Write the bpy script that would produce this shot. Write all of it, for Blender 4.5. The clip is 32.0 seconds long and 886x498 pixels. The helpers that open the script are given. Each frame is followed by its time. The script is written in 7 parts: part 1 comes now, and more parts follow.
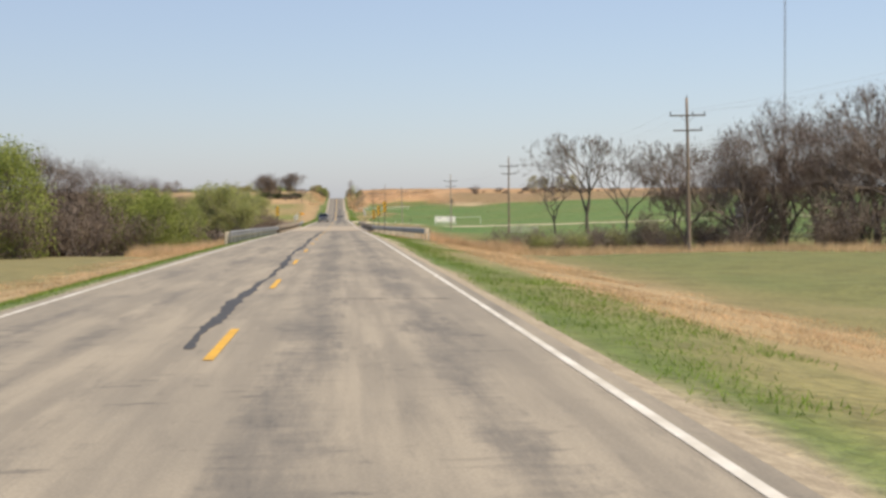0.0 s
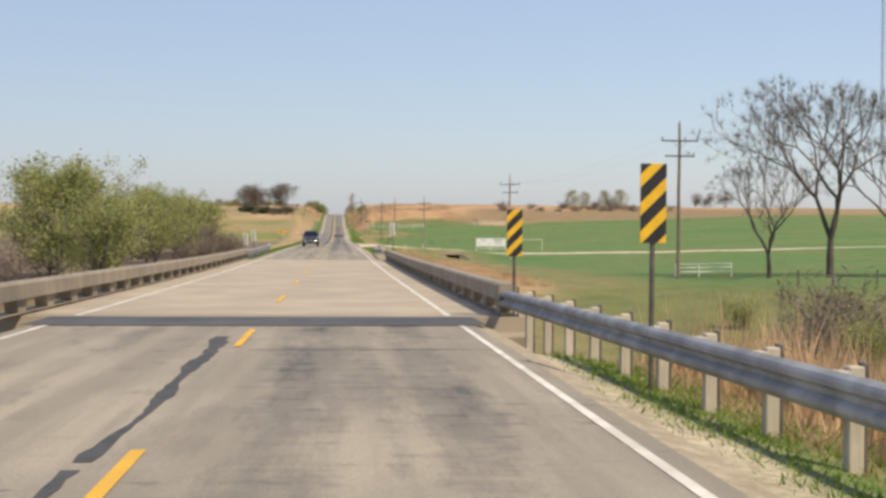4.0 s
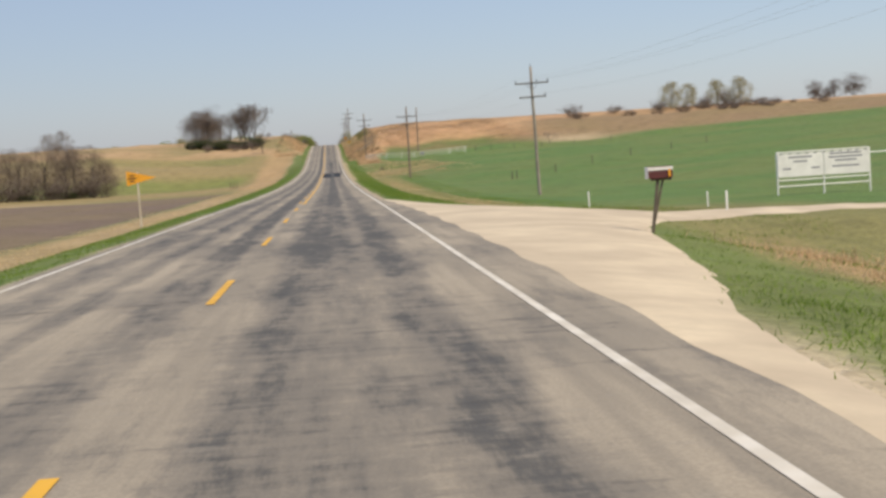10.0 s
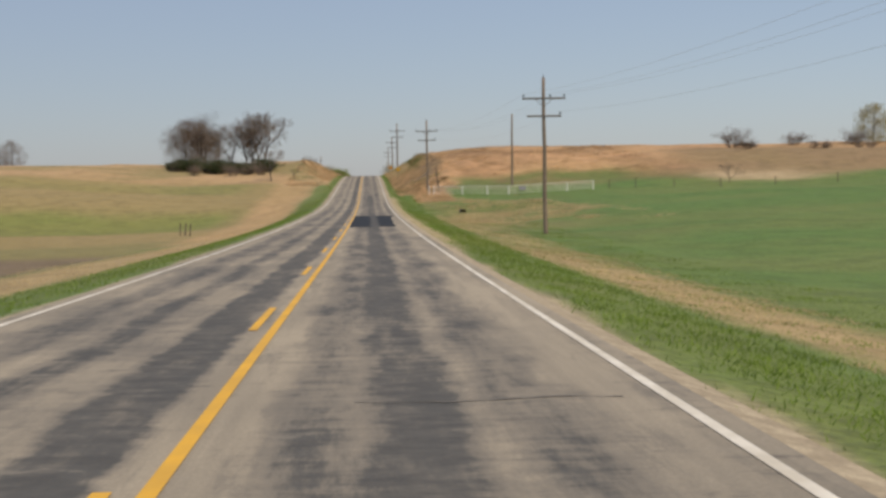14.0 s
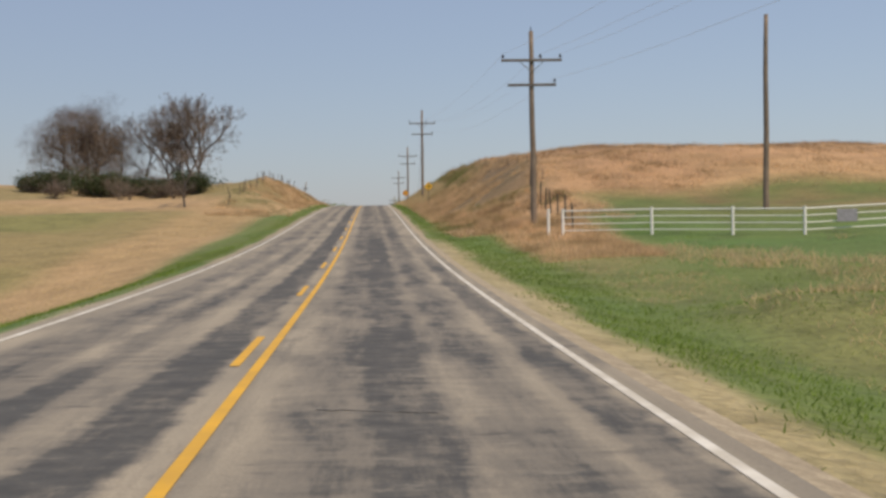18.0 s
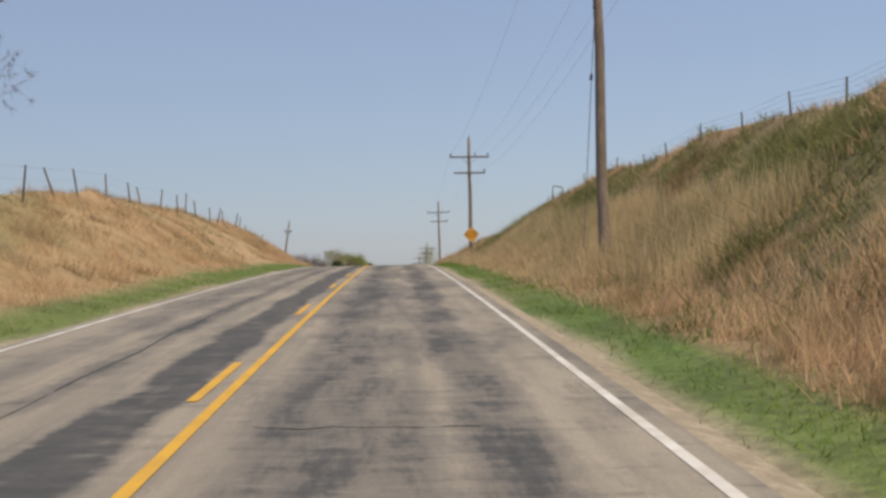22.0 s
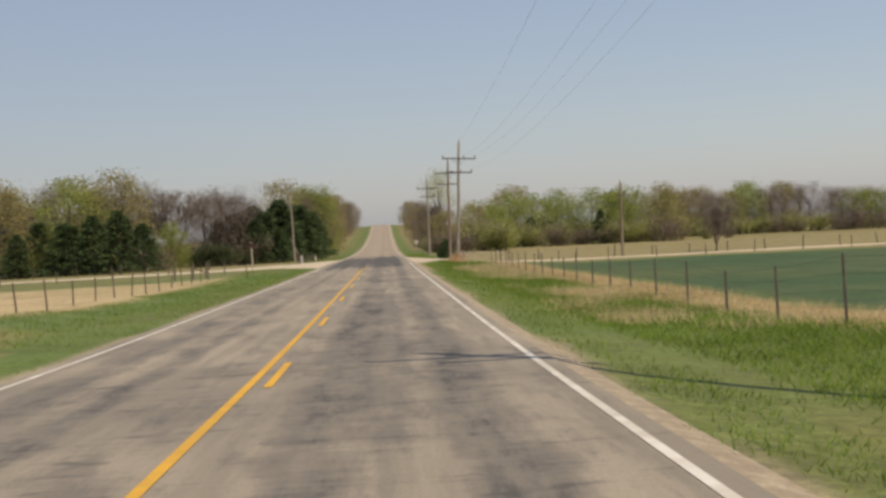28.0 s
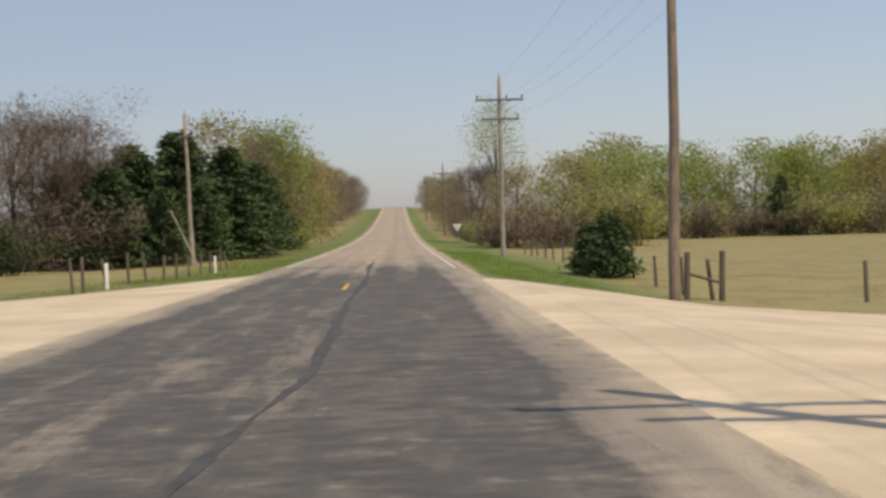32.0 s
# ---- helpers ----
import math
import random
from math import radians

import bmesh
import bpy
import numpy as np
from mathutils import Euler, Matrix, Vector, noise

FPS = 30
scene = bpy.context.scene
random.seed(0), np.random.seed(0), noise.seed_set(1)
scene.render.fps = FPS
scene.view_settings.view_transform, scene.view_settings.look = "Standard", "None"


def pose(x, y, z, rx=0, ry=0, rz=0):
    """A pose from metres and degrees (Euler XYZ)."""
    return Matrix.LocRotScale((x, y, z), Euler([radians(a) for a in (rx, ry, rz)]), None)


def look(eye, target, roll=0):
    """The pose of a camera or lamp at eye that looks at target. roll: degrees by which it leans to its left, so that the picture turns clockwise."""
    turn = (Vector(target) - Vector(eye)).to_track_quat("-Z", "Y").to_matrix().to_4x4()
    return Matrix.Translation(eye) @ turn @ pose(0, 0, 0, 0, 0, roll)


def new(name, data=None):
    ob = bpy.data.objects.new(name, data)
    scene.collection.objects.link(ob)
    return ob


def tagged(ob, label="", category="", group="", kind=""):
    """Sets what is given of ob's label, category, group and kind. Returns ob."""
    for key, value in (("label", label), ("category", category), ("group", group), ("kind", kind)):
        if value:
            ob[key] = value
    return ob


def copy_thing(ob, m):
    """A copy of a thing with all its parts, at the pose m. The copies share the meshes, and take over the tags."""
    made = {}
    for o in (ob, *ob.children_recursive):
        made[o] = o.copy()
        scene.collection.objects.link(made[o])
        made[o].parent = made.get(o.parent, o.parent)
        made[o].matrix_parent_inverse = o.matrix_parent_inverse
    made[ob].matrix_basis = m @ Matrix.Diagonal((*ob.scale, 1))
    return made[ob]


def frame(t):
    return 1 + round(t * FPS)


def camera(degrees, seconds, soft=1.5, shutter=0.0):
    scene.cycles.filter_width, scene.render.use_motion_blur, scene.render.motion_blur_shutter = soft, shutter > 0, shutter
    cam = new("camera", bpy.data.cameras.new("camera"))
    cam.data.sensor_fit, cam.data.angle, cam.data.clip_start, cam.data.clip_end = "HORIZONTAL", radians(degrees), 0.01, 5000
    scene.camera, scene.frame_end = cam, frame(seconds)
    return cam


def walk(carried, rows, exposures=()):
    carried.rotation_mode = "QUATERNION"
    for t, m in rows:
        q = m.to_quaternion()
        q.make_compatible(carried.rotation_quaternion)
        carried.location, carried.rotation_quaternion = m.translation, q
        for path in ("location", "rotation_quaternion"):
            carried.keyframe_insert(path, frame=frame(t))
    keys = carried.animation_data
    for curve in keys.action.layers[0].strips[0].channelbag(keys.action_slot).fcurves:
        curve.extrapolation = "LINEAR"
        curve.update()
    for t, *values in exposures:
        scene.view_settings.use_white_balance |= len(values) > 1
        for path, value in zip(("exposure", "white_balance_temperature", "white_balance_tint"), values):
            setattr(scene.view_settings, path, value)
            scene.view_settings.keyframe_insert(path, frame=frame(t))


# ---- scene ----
cam = camera(39.2, 32.0, soft=3.0)
ROWS = [
    (0.0, 1.36, -0.00, 1.53, -4.76, -1.77, -0.41), (0.5, 1.40, 12.89, 1.53, -4.64, -1.61, -0.27),
    (1.0, 1.43, 25.87, 1.52, -4.56, -1.48, -0.13), (1.5, 1.43, 39.01, 1.49, -4.57, -1.44, 0.14),
    (2.0, 1.42, 52.17, 1.46, -4.45, -1.35, 0.38), (2.5, 1.40, 65.19, 1.42, -4.58, -1.36, 0.45),
    (3.0, 1.38, 78.17, 1.37, -4.76, -1.39, 0.41), (3.5, 1.39, 91.21, 1.30, -4.90, -1.25, 0.33),
    (4.0, 1.42, 104.28, 1.21, -4.84, -0.82, 0.43), (4.5, 1.45, 117.38, 1.11, -4.75, -0.65, 0.44),
    (5.0, 1.49, 130.52, 1.02, -4.59, -0.62, 0.17), (5.5, 1.54, 143.71, 0.93, -4.41, -0.76, -0.30),
    (6.0, 1.59, 156.95, 0.85, -4.29, -1.13, -0.94), (6.5, 1.63, 170.24, 0.80, -4.30, -1.78, -1.68),
    (7.0, 1.66, 183.61, 0.78, -4.50, -2.76, -2.44), (7.5, 1.72, 197.06, 0.80, -4.72, -3.80, -3.23),
    (8.0, 1.78, 210.55, 0.81, -4.57, -4.28, -3.77), (8.5, 1.80, 224.01, 0.81, -4.78, -4.54, -3.90),
    (9.0, 1.77, 237.48, 0.79, -4.86, -4.57, -3.86), (9.5, 1.70, 250.95, 0.77, -4.79, -4.37, -3.89),
    (10.0, 1.61, 264.44, 0.75, -4.86, -4.04, -3.73), (10.5, 1.51, 277.95, 0.71, -4.93, -3.68, -3.36),
    (11.0, 1.43, 291.49, 0.68, -4.88, -3.30, -2.91), (11.5, 1.40, 305.15, 0.65, -4.58, -3.03, -2.44),
    (12.0, 1.41, 318.86, 0.61, -4.36, -2.85, -2.04), (12.5, 1.40, 332.55, 0.57, -3.98, -2.70, -1.69),
    (13.0, 1.39, 346.22, 0.53, -3.68, -2.48, -1.44), (13.5, 1.37, 359.90, 0.51, -3.56, -2.23, -1.28),
    (14.0, 1.34, 373.57, 0.51, -3.39, -1.95, -1.07), (14.5, 1.31, 387.25, 0.54, -3.34, -1.68, -0.86),
    (15.0, 1.28, 400.95, 0.59, -3.34, -1.43, -0.74), (15.5, 1.25, 414.71, 0.67, -3.38, -1.20, -0.69),
    (16.0, 1.24, 428.53, 0.78, -3.43, -0.99, -0.69), (16.5, 1.23, 442.44, 0.92, -3.45, -0.79, -0.71),
    (17.0, 1.25, 456.45, 1.09, -3.43, -0.60, -0.71), (17.5, 1.30, 470.54, 1.29, -3.31, -0.35, -0.74),
    (18.0, 1.37, 484.69, 1.53, -3.31, -0.01, -0.76), (18.5, 1.44, 498.91, 1.83, -3.19, 0.30, -0.94),
    (19.0, 1.53, 513.13, 2.21, -3.02, 0.65, -1.35), (19.5, 1.64, 527.27, 2.71, -2.79, 0.80, -1.68),
    (20.0, 1.73, 541.30, 3.34, -2.74, 1.02, -1.81), (20.5, 1.76, 555.18, 4.04, -2.86, 1.26, -1.78),
    (21.0, 1.76, 568.92, 4.80, -2.61, 1.56, -1.67), (21.5, 1.76, 582.52, 5.55, -2.35, 1.99, -1.40),
    (22.0, 1.76, 596.03, 6.27, -2.18, 2.14, -1.24), (22.5, 1.79, 609.48, 6.98, -2.18, 2.03, -1.08),
    (23.0, 1.82, 622.94, 7.66, -1.92, 1.96, -1.07), (23.5, 1.86, 636.48, 8.30, -1.65, 1.81, -1.30),
    (24.0, 1.87, 650.08, 8.90, -1.70, 1.44, -1.73), (24.5, 1.87, 663.72, 9.43, -1.94, 1.03, -2.27),
    (25.0, 1.83, 677.38, 9.86, -2.08, 0.64, -2.70), (25.5, 1.77, 691.03, 10.16, -2.28, 0.03, -2.82),
    (26.0, 1.76, 704.69, 10.36, -2.43, -0.09, -2.93), (26.5, 1.75, 718.34, 10.49, -2.54, -0.34, -3.04),
    (27.0, 1.73, 732.00, 10.49, -2.61, -0.60, -3.14), (27.5, 1.70, 745.66, 10.31, -2.64, -0.72, -3.18),
    (28.0, 1.67, 759.32, 10.01, -2.62, -0.72, -3.04), (28.5, 1.65, 772.99, 9.78, -2.50, -0.71, -2.81),
    (29.0, 1.63, 786.65, 9.65, -2.46, -0.70, -2.62), (29.5, 1.61, 800.29, 9.55, -2.44, -0.73, -2.43),
    (30.0, 1.59, 813.90, 9.46, -2.47, -0.82, -2.33), (30.5, 1.56, 827.47, 9.37, -2.52, -0.87, -2.36),
    (31.0, 1.54, 841.01, 9.30, -2.44, -0.94, -2.35), (31.5, 1.53, 854.56, 9.25, -2.27, -1.04, -2.21),
    (32.0, 1.53, 868.10, 9.19, -2.00, -1.26, -2.05),
]


def gaze(x, y, z, yaw, pitch, roll):
    yaw, pitch = radians(yaw), radians(pitch)
    ahead = Vector((-math.sin(yaw) * math.cos(pitch), math.cos(yaw) * math.cos(pitch), math.sin(pitch)))
    return look((x, y, z), Vector((x, y, z)) + ahead, roll)


EXPOSURES = [(0.0, 0.37, 6690, 10), (3.5, 0.37, 6640, 10), (4.5, 0.31, 6640, 10), (6.5, 0.1, 6670, 10), (8.5, 0.02, 6670, 10), (10.0, 0.16, 6560, 10.7), (11.0, 0.12, 6560, 10.7), (12.0, -0.04, 6660, 10.7), (16.0, -0.08, 6810, 10.7), (18.5, -0.06, 6670, 11.7), (20.5, 0.02, 6520, 11.7), (24.0, -0.04, 6570, 11.7), (25.5, -0.04, 6820, 11), (28.0, -0.02, 7120, 12), (31.0, 0.0, 7020, 12), (32.0, 0.09, 6970, 12)]
walk(cam, [(t, gaze(*row)) for t, *row in ROWS], EXPOSURES)

# ---- light ----
SUN_ELEVATION = 52.0
world = bpy.data.worlds.new("world")
scene.world = world
world.use_nodes = True
wn = world.node_tree.nodes
sky = wn.new("ShaderNodeTexSky")
sky.sky_type = "NISHITA"
sky.sun_disc = False
sky.sun_elevation = radians(SUN_ELEVATION)
sky.sun_rotation = radians(-139)
sky.air_density, sky.dust_density, sky.ozone_density = 1.3, 0.9, 3.5
wn["Background"].inputs["Strength"].default_value = 0.113
haze = wn.new("ShaderNodeMix")
haze.data_type = "RGBA"
haze.inputs[0].default_value = 0.5
haze.inputs[7].default_value = (3.05, 3.5, 5.05, 1.0)
world.node_tree.links.new(sky.outputs[0], haze.inputs[6])
world.node_tree.links.new(haze.outputs[2], wn["Background"].inputs["Color"])
sun = new("sun", bpy.data.lights.new("sun", "SUN"))
sun.data.energy, sun.data.angle, sun.data.color = 3.9, radians(0.6), (1.0, 0.865, 0.65)
sun.matrix_world = look((0, 0, 60), (-0.655 * 10, 0.755 * 10, 60 - 10 * math.tan(radians(SUN_ELEVATION))))

ROAD_Z = np.array([-0.04,-0.02,0.00,0.00,-0.04,-0.09,-0.17,-0.29,-0.44,-0.58,-0.70,-0.75,-0.73,-0.72,-0.74,-0.78,-0.83,-0.87,-0.92,-0.98,-1.03,-1.01,-0.95,-0.83,-0.64,-0.39,-0.08,0.32,0.90,1.73,2.76,3.88,4.95,5.98,6.92,7.75,8.40,8.77,8.97,8.87,8.46,8.17,8.02,7.89,7.77,7.69,7.60,7.48,7.37,7.26,7.18,7.14,7.14,7.19,7.32,7.51,7.78,8.13,8.54,9.01,9.54,10.13,10.76,11.44,12.16,12.91,13.69,14.49,15.02,15.42,15.67,15.62,15.22,14.57,13.77,12.77,11.77,10.77])
ROAD_Y = np.arange(len(ROAD_Z)) * 20.0 - 40.0

# ---- materials ----
class Nodes:
    def __init__(self, name, rough=0.8, metal=0.0):
        self.m = bpy.data.materials.new(name)
        self.m.use_nodes = True
        self.t = self.m.node_tree
        self.b = self.t.nodes["Principled BSDF"]
        self.b.inputs["Roughness"].default_value, self.b.inputs["Metallic"].default_value = rough, metal

    def link(self, a, b):
        self.t.links.new(a, b)

    def put(self, socket, value):
        if isinstance(value, bpy.types.NodeSocket):
            self.link(value, socket)
        else:
            socket.default_value = value

    def pos(self, sx=1.0, sy=1.0, sz=1.0):
        c = self.t.nodes.new("ShaderNodeTexCoord")
        m = self.t.nodes.new("ShaderNodeMapping")
        m.inputs["Scale"].default_value = (sx, sy, sz)
        self.link(c.outputs["Object"], m.inputs["Vector"])
        return m.outputs[0]

    def noise(self, scale, vec=None, detail=4.0, rough=0.6):
        n = self.t.nodes.new("ShaderNodeTexNoise")
        n.inputs["Scale"].default_value, n.inputs["Detail"].default_value, n.inputs["Roughness"].default_value = scale, detail, rough
        self.link(vec or self.pos(), n.inputs["Vector"])
        return n.outputs[0]

    def math(self, op, a, b=0.0, clamp=False):
        n = self.t.nodes.new("ShaderNodeMath")
        n.operation, n.use_clamp = op, clamp
        self.put(n.inputs[0], a)
        self.put(n.inputs[1], b)
        return n.outputs[0]

    def ramp(self, v, lo, hi, a=0.0, b=1.0):
        n = self.t.nodes.new("ShaderNodeMapRange")
        n.interpolation_type = "SMOOTHSTEP"
        for k, x in zip(("Value", "From Min", "From Max", "To Min", "To Max"), (v, lo, hi, a, b)):
            self.put(n.inputs[k], x)
        return n.outputs[0]

    def mix(self, f, a, b, mode="MIX"):
        n = self.t.nodes.new("ShaderNodeMix")
        n.data_type, n.blend_type = "RGBA", mode
        self.put(n.inputs[0], f)
        for k, c in ((6, a), (7, b)):
            self.put(n.inputs[k], (*c, 1.0) if isinstance(c, tuple) and len(c) == 3 else c)
        return n.outputs[2]

    def color(self, c):
        self.put(self.b.inputs["Base Color"], (*c, 1.0) if isinstance(c, tuple) else c)

    def bump(self, h, strength=0.4, dist=0.05):
        n = self.t.nodes.new("ShaderNodeBump")
        n.inputs["Strength"].default_value, n.inputs["Distance"].default_value = strength, dist
        self.link(h, n.inputs["Height"])
        self.link(n.outputs[0], self.b.inputs["Normal"])

    def attr(self, name):
        n = self.t.nodes.new("ShaderNodeAttribute")
        n.attribute_name = name
        return n.outputs["Color"]

    def island(self):
        return self.t.nodes.new("ShaderNodeNewGeometry").outputs["Random Per Island"]


def plain(name, c, rough=0.7, metal=0.0, vary=0.25, scale=6.0, second=None):
    """A surface of one paint or material with fine grain and larger stains."""
    n = Nodes(name, rough, metal)
    fine, wide = n.noise(scale * 8), n.noise(scale)
    dark = tuple(v * (1 - vary * 1.6) for v in c)
    col = n.mix(n.ramp(wide, 0.35, 0.7), second or dark, c)
    col = n.mix(n.ramp(fine, 0.3, 0.7, 0.0, vary), col, dark)
    n.color(col)
    n.bump(fine, 0.25, 0.01)
    return n.m


def asphalt_material():
    """Sun-bleached tan chip seal with ragged bands and blotches of dark binder and crosswise smears."""
    n = Nodes("worn_asphalt", 0.88)
    n.b.inputs["Specular IOR Level"].default_value = 0.3
    sep = n.t.nodes.new("ShaderNodeSeparateXYZ")
    n.link(n.t.nodes.new("ShaderNodeTexCoord").outputs["Object"], sep.inputs[0])
    x, y = sep.outputs[0], sep.outputs[1]
    drift = n.noise(1.0, n.pos(0.22, 0.40, 1), 3, 0.55)
    ragged = n.noise(1.0, n.pos(1.3, 2.8, 1), 6, 0.72)
    mottle = n.noise(1.0, n.pos(1.9, 0.34, 1), 9, 0.74)
    smear = n.noise(1.0, n.pos(1.2, 4.2, 1), 6, 0.66)
    blotch = n.noise(1.0, n.pos(0.40, 0.17, 1), 4, 0.55)
    streak = n.noise(1.0, n.pos(2.4, 0.11, 1), 5, 0.6)
    chips = n.noise(1.0, n.pos(2.1, 3.4, 1), 5, 0.65)
    grit = n.noise(38.0, None, 3, 0.7)
    long = n.noise(1.0, n.pos(0.02, 0.018, 1), 2, 0.5)

    def off(v, k):
        return n.math("MULTIPLY", n.math("SUBTRACT", v, 0.5), k)

    wander = n.math("ADD", x, n.math("ADD", off(drift, 0.45), off(ragged, 0.34)))

    def band(x0, w, s, crisp=0.45):
        return n.ramp(n.math("ABSOLUTE", n.math("SUBTRACT", wander, x0)), w * crisp, w, s, 0.0)

    def stretch(a, b, c, d, lo, hi):
        return n.math("MULTIPLY", n.ramp(y, a, b, lo, hi), n.ramp(y, c, d, 1.0, lo / hi))

    col = n.mix(n.ramp(streak, 0.36, 0.64), (0.272, 0.240, 0.192), (0.372, 0.324, 0.252))
    col = n.mix(n.ramp(blotch, 0.42, 0.62, 0.0, 0.5), col, (0.222, 0.200, 0.166))
    col = n.mix(n.ramp(mottle, 0.52, 0.64, 0.0, 0.4), col, (0.178, 0.162, 0.137))
    # share of dark binder showing: lane centre, wheel paths and the long joint
    lane = n.math("MULTIPLY", band(1.66, 0.50, 1.0, 0.35), n.math("ADD", n.ramp(long, 0.35, 0.6, 0.04, 0.24), stretch(210, 345, 535, 575, 0.0001, 0.36)))
    joint = n.math("MULTIPLY", band(-0.56, 0.46, 1.0, 0.5), stretch(225, 345, 690, 790, 0.10, 0.50))
    worn = n.math("ADD", lane, joint)
    for x0, w, s in ((0.98, 0.62, 0.36), (2.5, 0.58, 0.35), (-1.7, 0.35, 0.28), (-2.75, 0.6, 0.24)):
        worn = n.math("ADD", worn, band(x0, w, s, 0.2))
    crossing = n.math("MULTIPLY", stretch(846, 866, 905, 930, 0.0001, 0.52), n.ramp(n.math("ABSOLUTE", x), 2.6, 3.7, 1.0, 0.1))
    worn = n.math("ADD", worn, crossing)
    worn = n.math("ADD", worn, n.math("MULTIPLY", band(-2.1, 1.5, 1.0, 0.3), stretch(296, 326, 500, 545, 0.0001, 0.14)))
    worn = n.math("ADD", worn, n.math("MULTIPLY", band(3.3, 0.3, 1.0, 0.5), stretch(470, 486, 520, 545, 0.0001, 0.4)))
    for a, b, c, d, s in ((224, 242, 300, 320, 0.10), (560, 600, 690, 740, 0.06), (282, 296, 326, 345, 0.11), (318, 345, 535, 575, 0.08), (530, 560, 760, 830, 0.08)):
        worn = n.math("ADD", worn, stretch(a, b, c, d, 0.0001, s))
    worn = n.math("SUBTRACT", worn, n.ramp(y, 205.0, 235.0, 0.07, 0.0))
    for v, k in ((mottle, 1.05), (smear, 0.5), (blotch, 0.6)):
        worn = n.math("ADD", worn, off(v, k))
    col = n.mix(n.ramp(worn, 0.06, 0.36, 0.0, 0.64), col, (0.150, 0.139, 0.124))
    tar = n.mix(n.ramp(chips, 0.36, 0.60), (0.046, 0.050, 0.054), n.mix(n.ramp(mottle, 0.40, 0.62), (0.115, 0.110, 0.102), (0.070, 0.073, 0.075)))
    col = n.mix(n.ramp(worn, 0.32, 0.60, 0.0, 0.9), col, tar)
    # crosswise smears on the pale stone, pale chips in the dark binder
    col = n.mix(n.math("MULTIPLY", n.ramp(smear, 0.60, 0.66), n.ramp(blotch, 0.42, 0.60, 0.25, 0.8)), col, (0.092, 0.086, 0.08))
    col = n.mix(n.ramp(chips, 0.60, 0.67, 0.0, 0.36), col, (0.30, 0.272, 0.225))
    dust = n.math("MULTIPLY", n.ramp(n.math("ADD", n.math("ABSOLUTE", x), off(ragged, 1.4)), 3.55, 4.2), n.math("MULTIPLY", n.ramp(y, 874.0, 884.0), n.ramp(y, 910.0, 918.0, 1.0, 0.0)))
    col = n.mix(dust, col, (0.55, 0.46, 0.33))
    col = n.mix(n.ramp(y, 915.0, 950.0, 0.0, 0.6), col, (0.40, 0.325, 0.25))
    col = n.mix(n.ramp(grit, 0.35, 0.65, 0.0, 0.28), col, (0.12, 0.105, 0.088))
    n.color(col)
    n.bump(grit, 0.35, 0.01)
    return n.m


def overlay_material():
    """Black overlay with a paler, less worn strip along the middle of the lane."""
    n = Nodes("lane_overlay", 0.7)
    sep = n.t.nodes.new("ShaderNodeSeparateXYZ")
    n.link(n.t.nodes.new("ShaderNodeTexCoord").outputs["Object"], sep.inputs[0])
    streak = n.noise(1.0, n.pos(2.2, 0.16, 1), 8, 0.75)
    grit = n.noise(38.0, None, 3, 0.7)
    off = n.math("ABSOLUTE", n.math("SUBTRACT", n.math("ADD", sep.outputs[0], n.math("MULTIPLY", n.math("SUBTRACT", streak, 0.5), 0.5)), 1.72))
    col = n.mix(n.ramp(off, 0.08, 0.42, 0.75, 0.0), (0.020, 0.022, 0.024), (0.11, 0.104, 0.092))
    col = n.mix(n.ramp(streak, 0.55, 0.75, 0.0, 0.5), col, (0.075, 0.073, 0.07))
    n.b.inputs["Specular IOR Level"].default_value = 0.2
    col = n.mix(n.ramp(grit, 0.4, 0.65, 0.0, 0.3), col, (0.015, 0.015, 0.017))
    n.color(col)
    n.bump(grit, 0.3, 0.01)
    return n.m


def ground_material():
    n = Nodes("grass_and_soil", 0.95)
    base = n.attr("zone")
    wide, mid, fine = n.noise(0.05), n.noise(0.45, None, 5), n.noise(5.0, n.pos(1, 1, 0.4), 4)
    col = n.mix(n.ramp(wide, 0.35, 0.65, 0.0, 0.45), base, n.mix(0.6, base, (0.27, 0.22, 0.075)))
    col = n.mix(n.ramp(mid, 0.42, 0.66, 0.0, 0.5), col, n.mix(1.0, col, (0.55, 0.55, 0.5), "MULTIPLY"))
    col = n.mix(n.ramp(fine, 0.38, 0.64, 0.0, 0.55), col, n.mix(1.0, col, (0.45, 0.45, 0.4), "MULTIPLY"))
    n.color(col)
    n.bump(n.math("ADD", fine, mid), 0.7, 0.15)
    return n.m


def island_material(name, a, b, rough=0.9, glow=0.0, patch=None):
    """Blades, leaves and twigs, each of its own shade; glow: the share of light that shines through them."""
    n = Nodes(name, rough)
    col = n.mix(n.island(), a, b)
    col = n.mix(n.ramp(n.noise(1.3), 0.35, 0.65, 0.0, 0.35), col, tuple(v * 0.55 for v in a))
    col = n.mix(n.ramp(n.noise(0.28), 0.42, 0.62, 0.0, 0.4), col, tuple(min(1.0, v * 1.25) for v in a))
    if patch:
        col = n.mix(n.ramp(n.noise(0.42, None, 5, 0.65), 0.47, 0.60, 0.0, 0.75), col, patch)
    n.color(col)
    n.b.inputs["Specular IOR Level"].default_value = 0.2
    if glow:
        thin = n.t.nodes.new("ShaderNodeBsdfTranslucent")
        blend = n.t.nodes.new("ShaderNodeMixShader")
        n.link(col, thin.inputs["Color"])
        blend.inputs[0].default_value = glow
        n.link(n.b.outputs[0], blend.inputs[1])
        n.link(thin.outputs[0], blend.inputs[2])
        n.link(blend.outputs[0], n.t.nodes["Material Output"].inputs["Surface"])
    return n.m


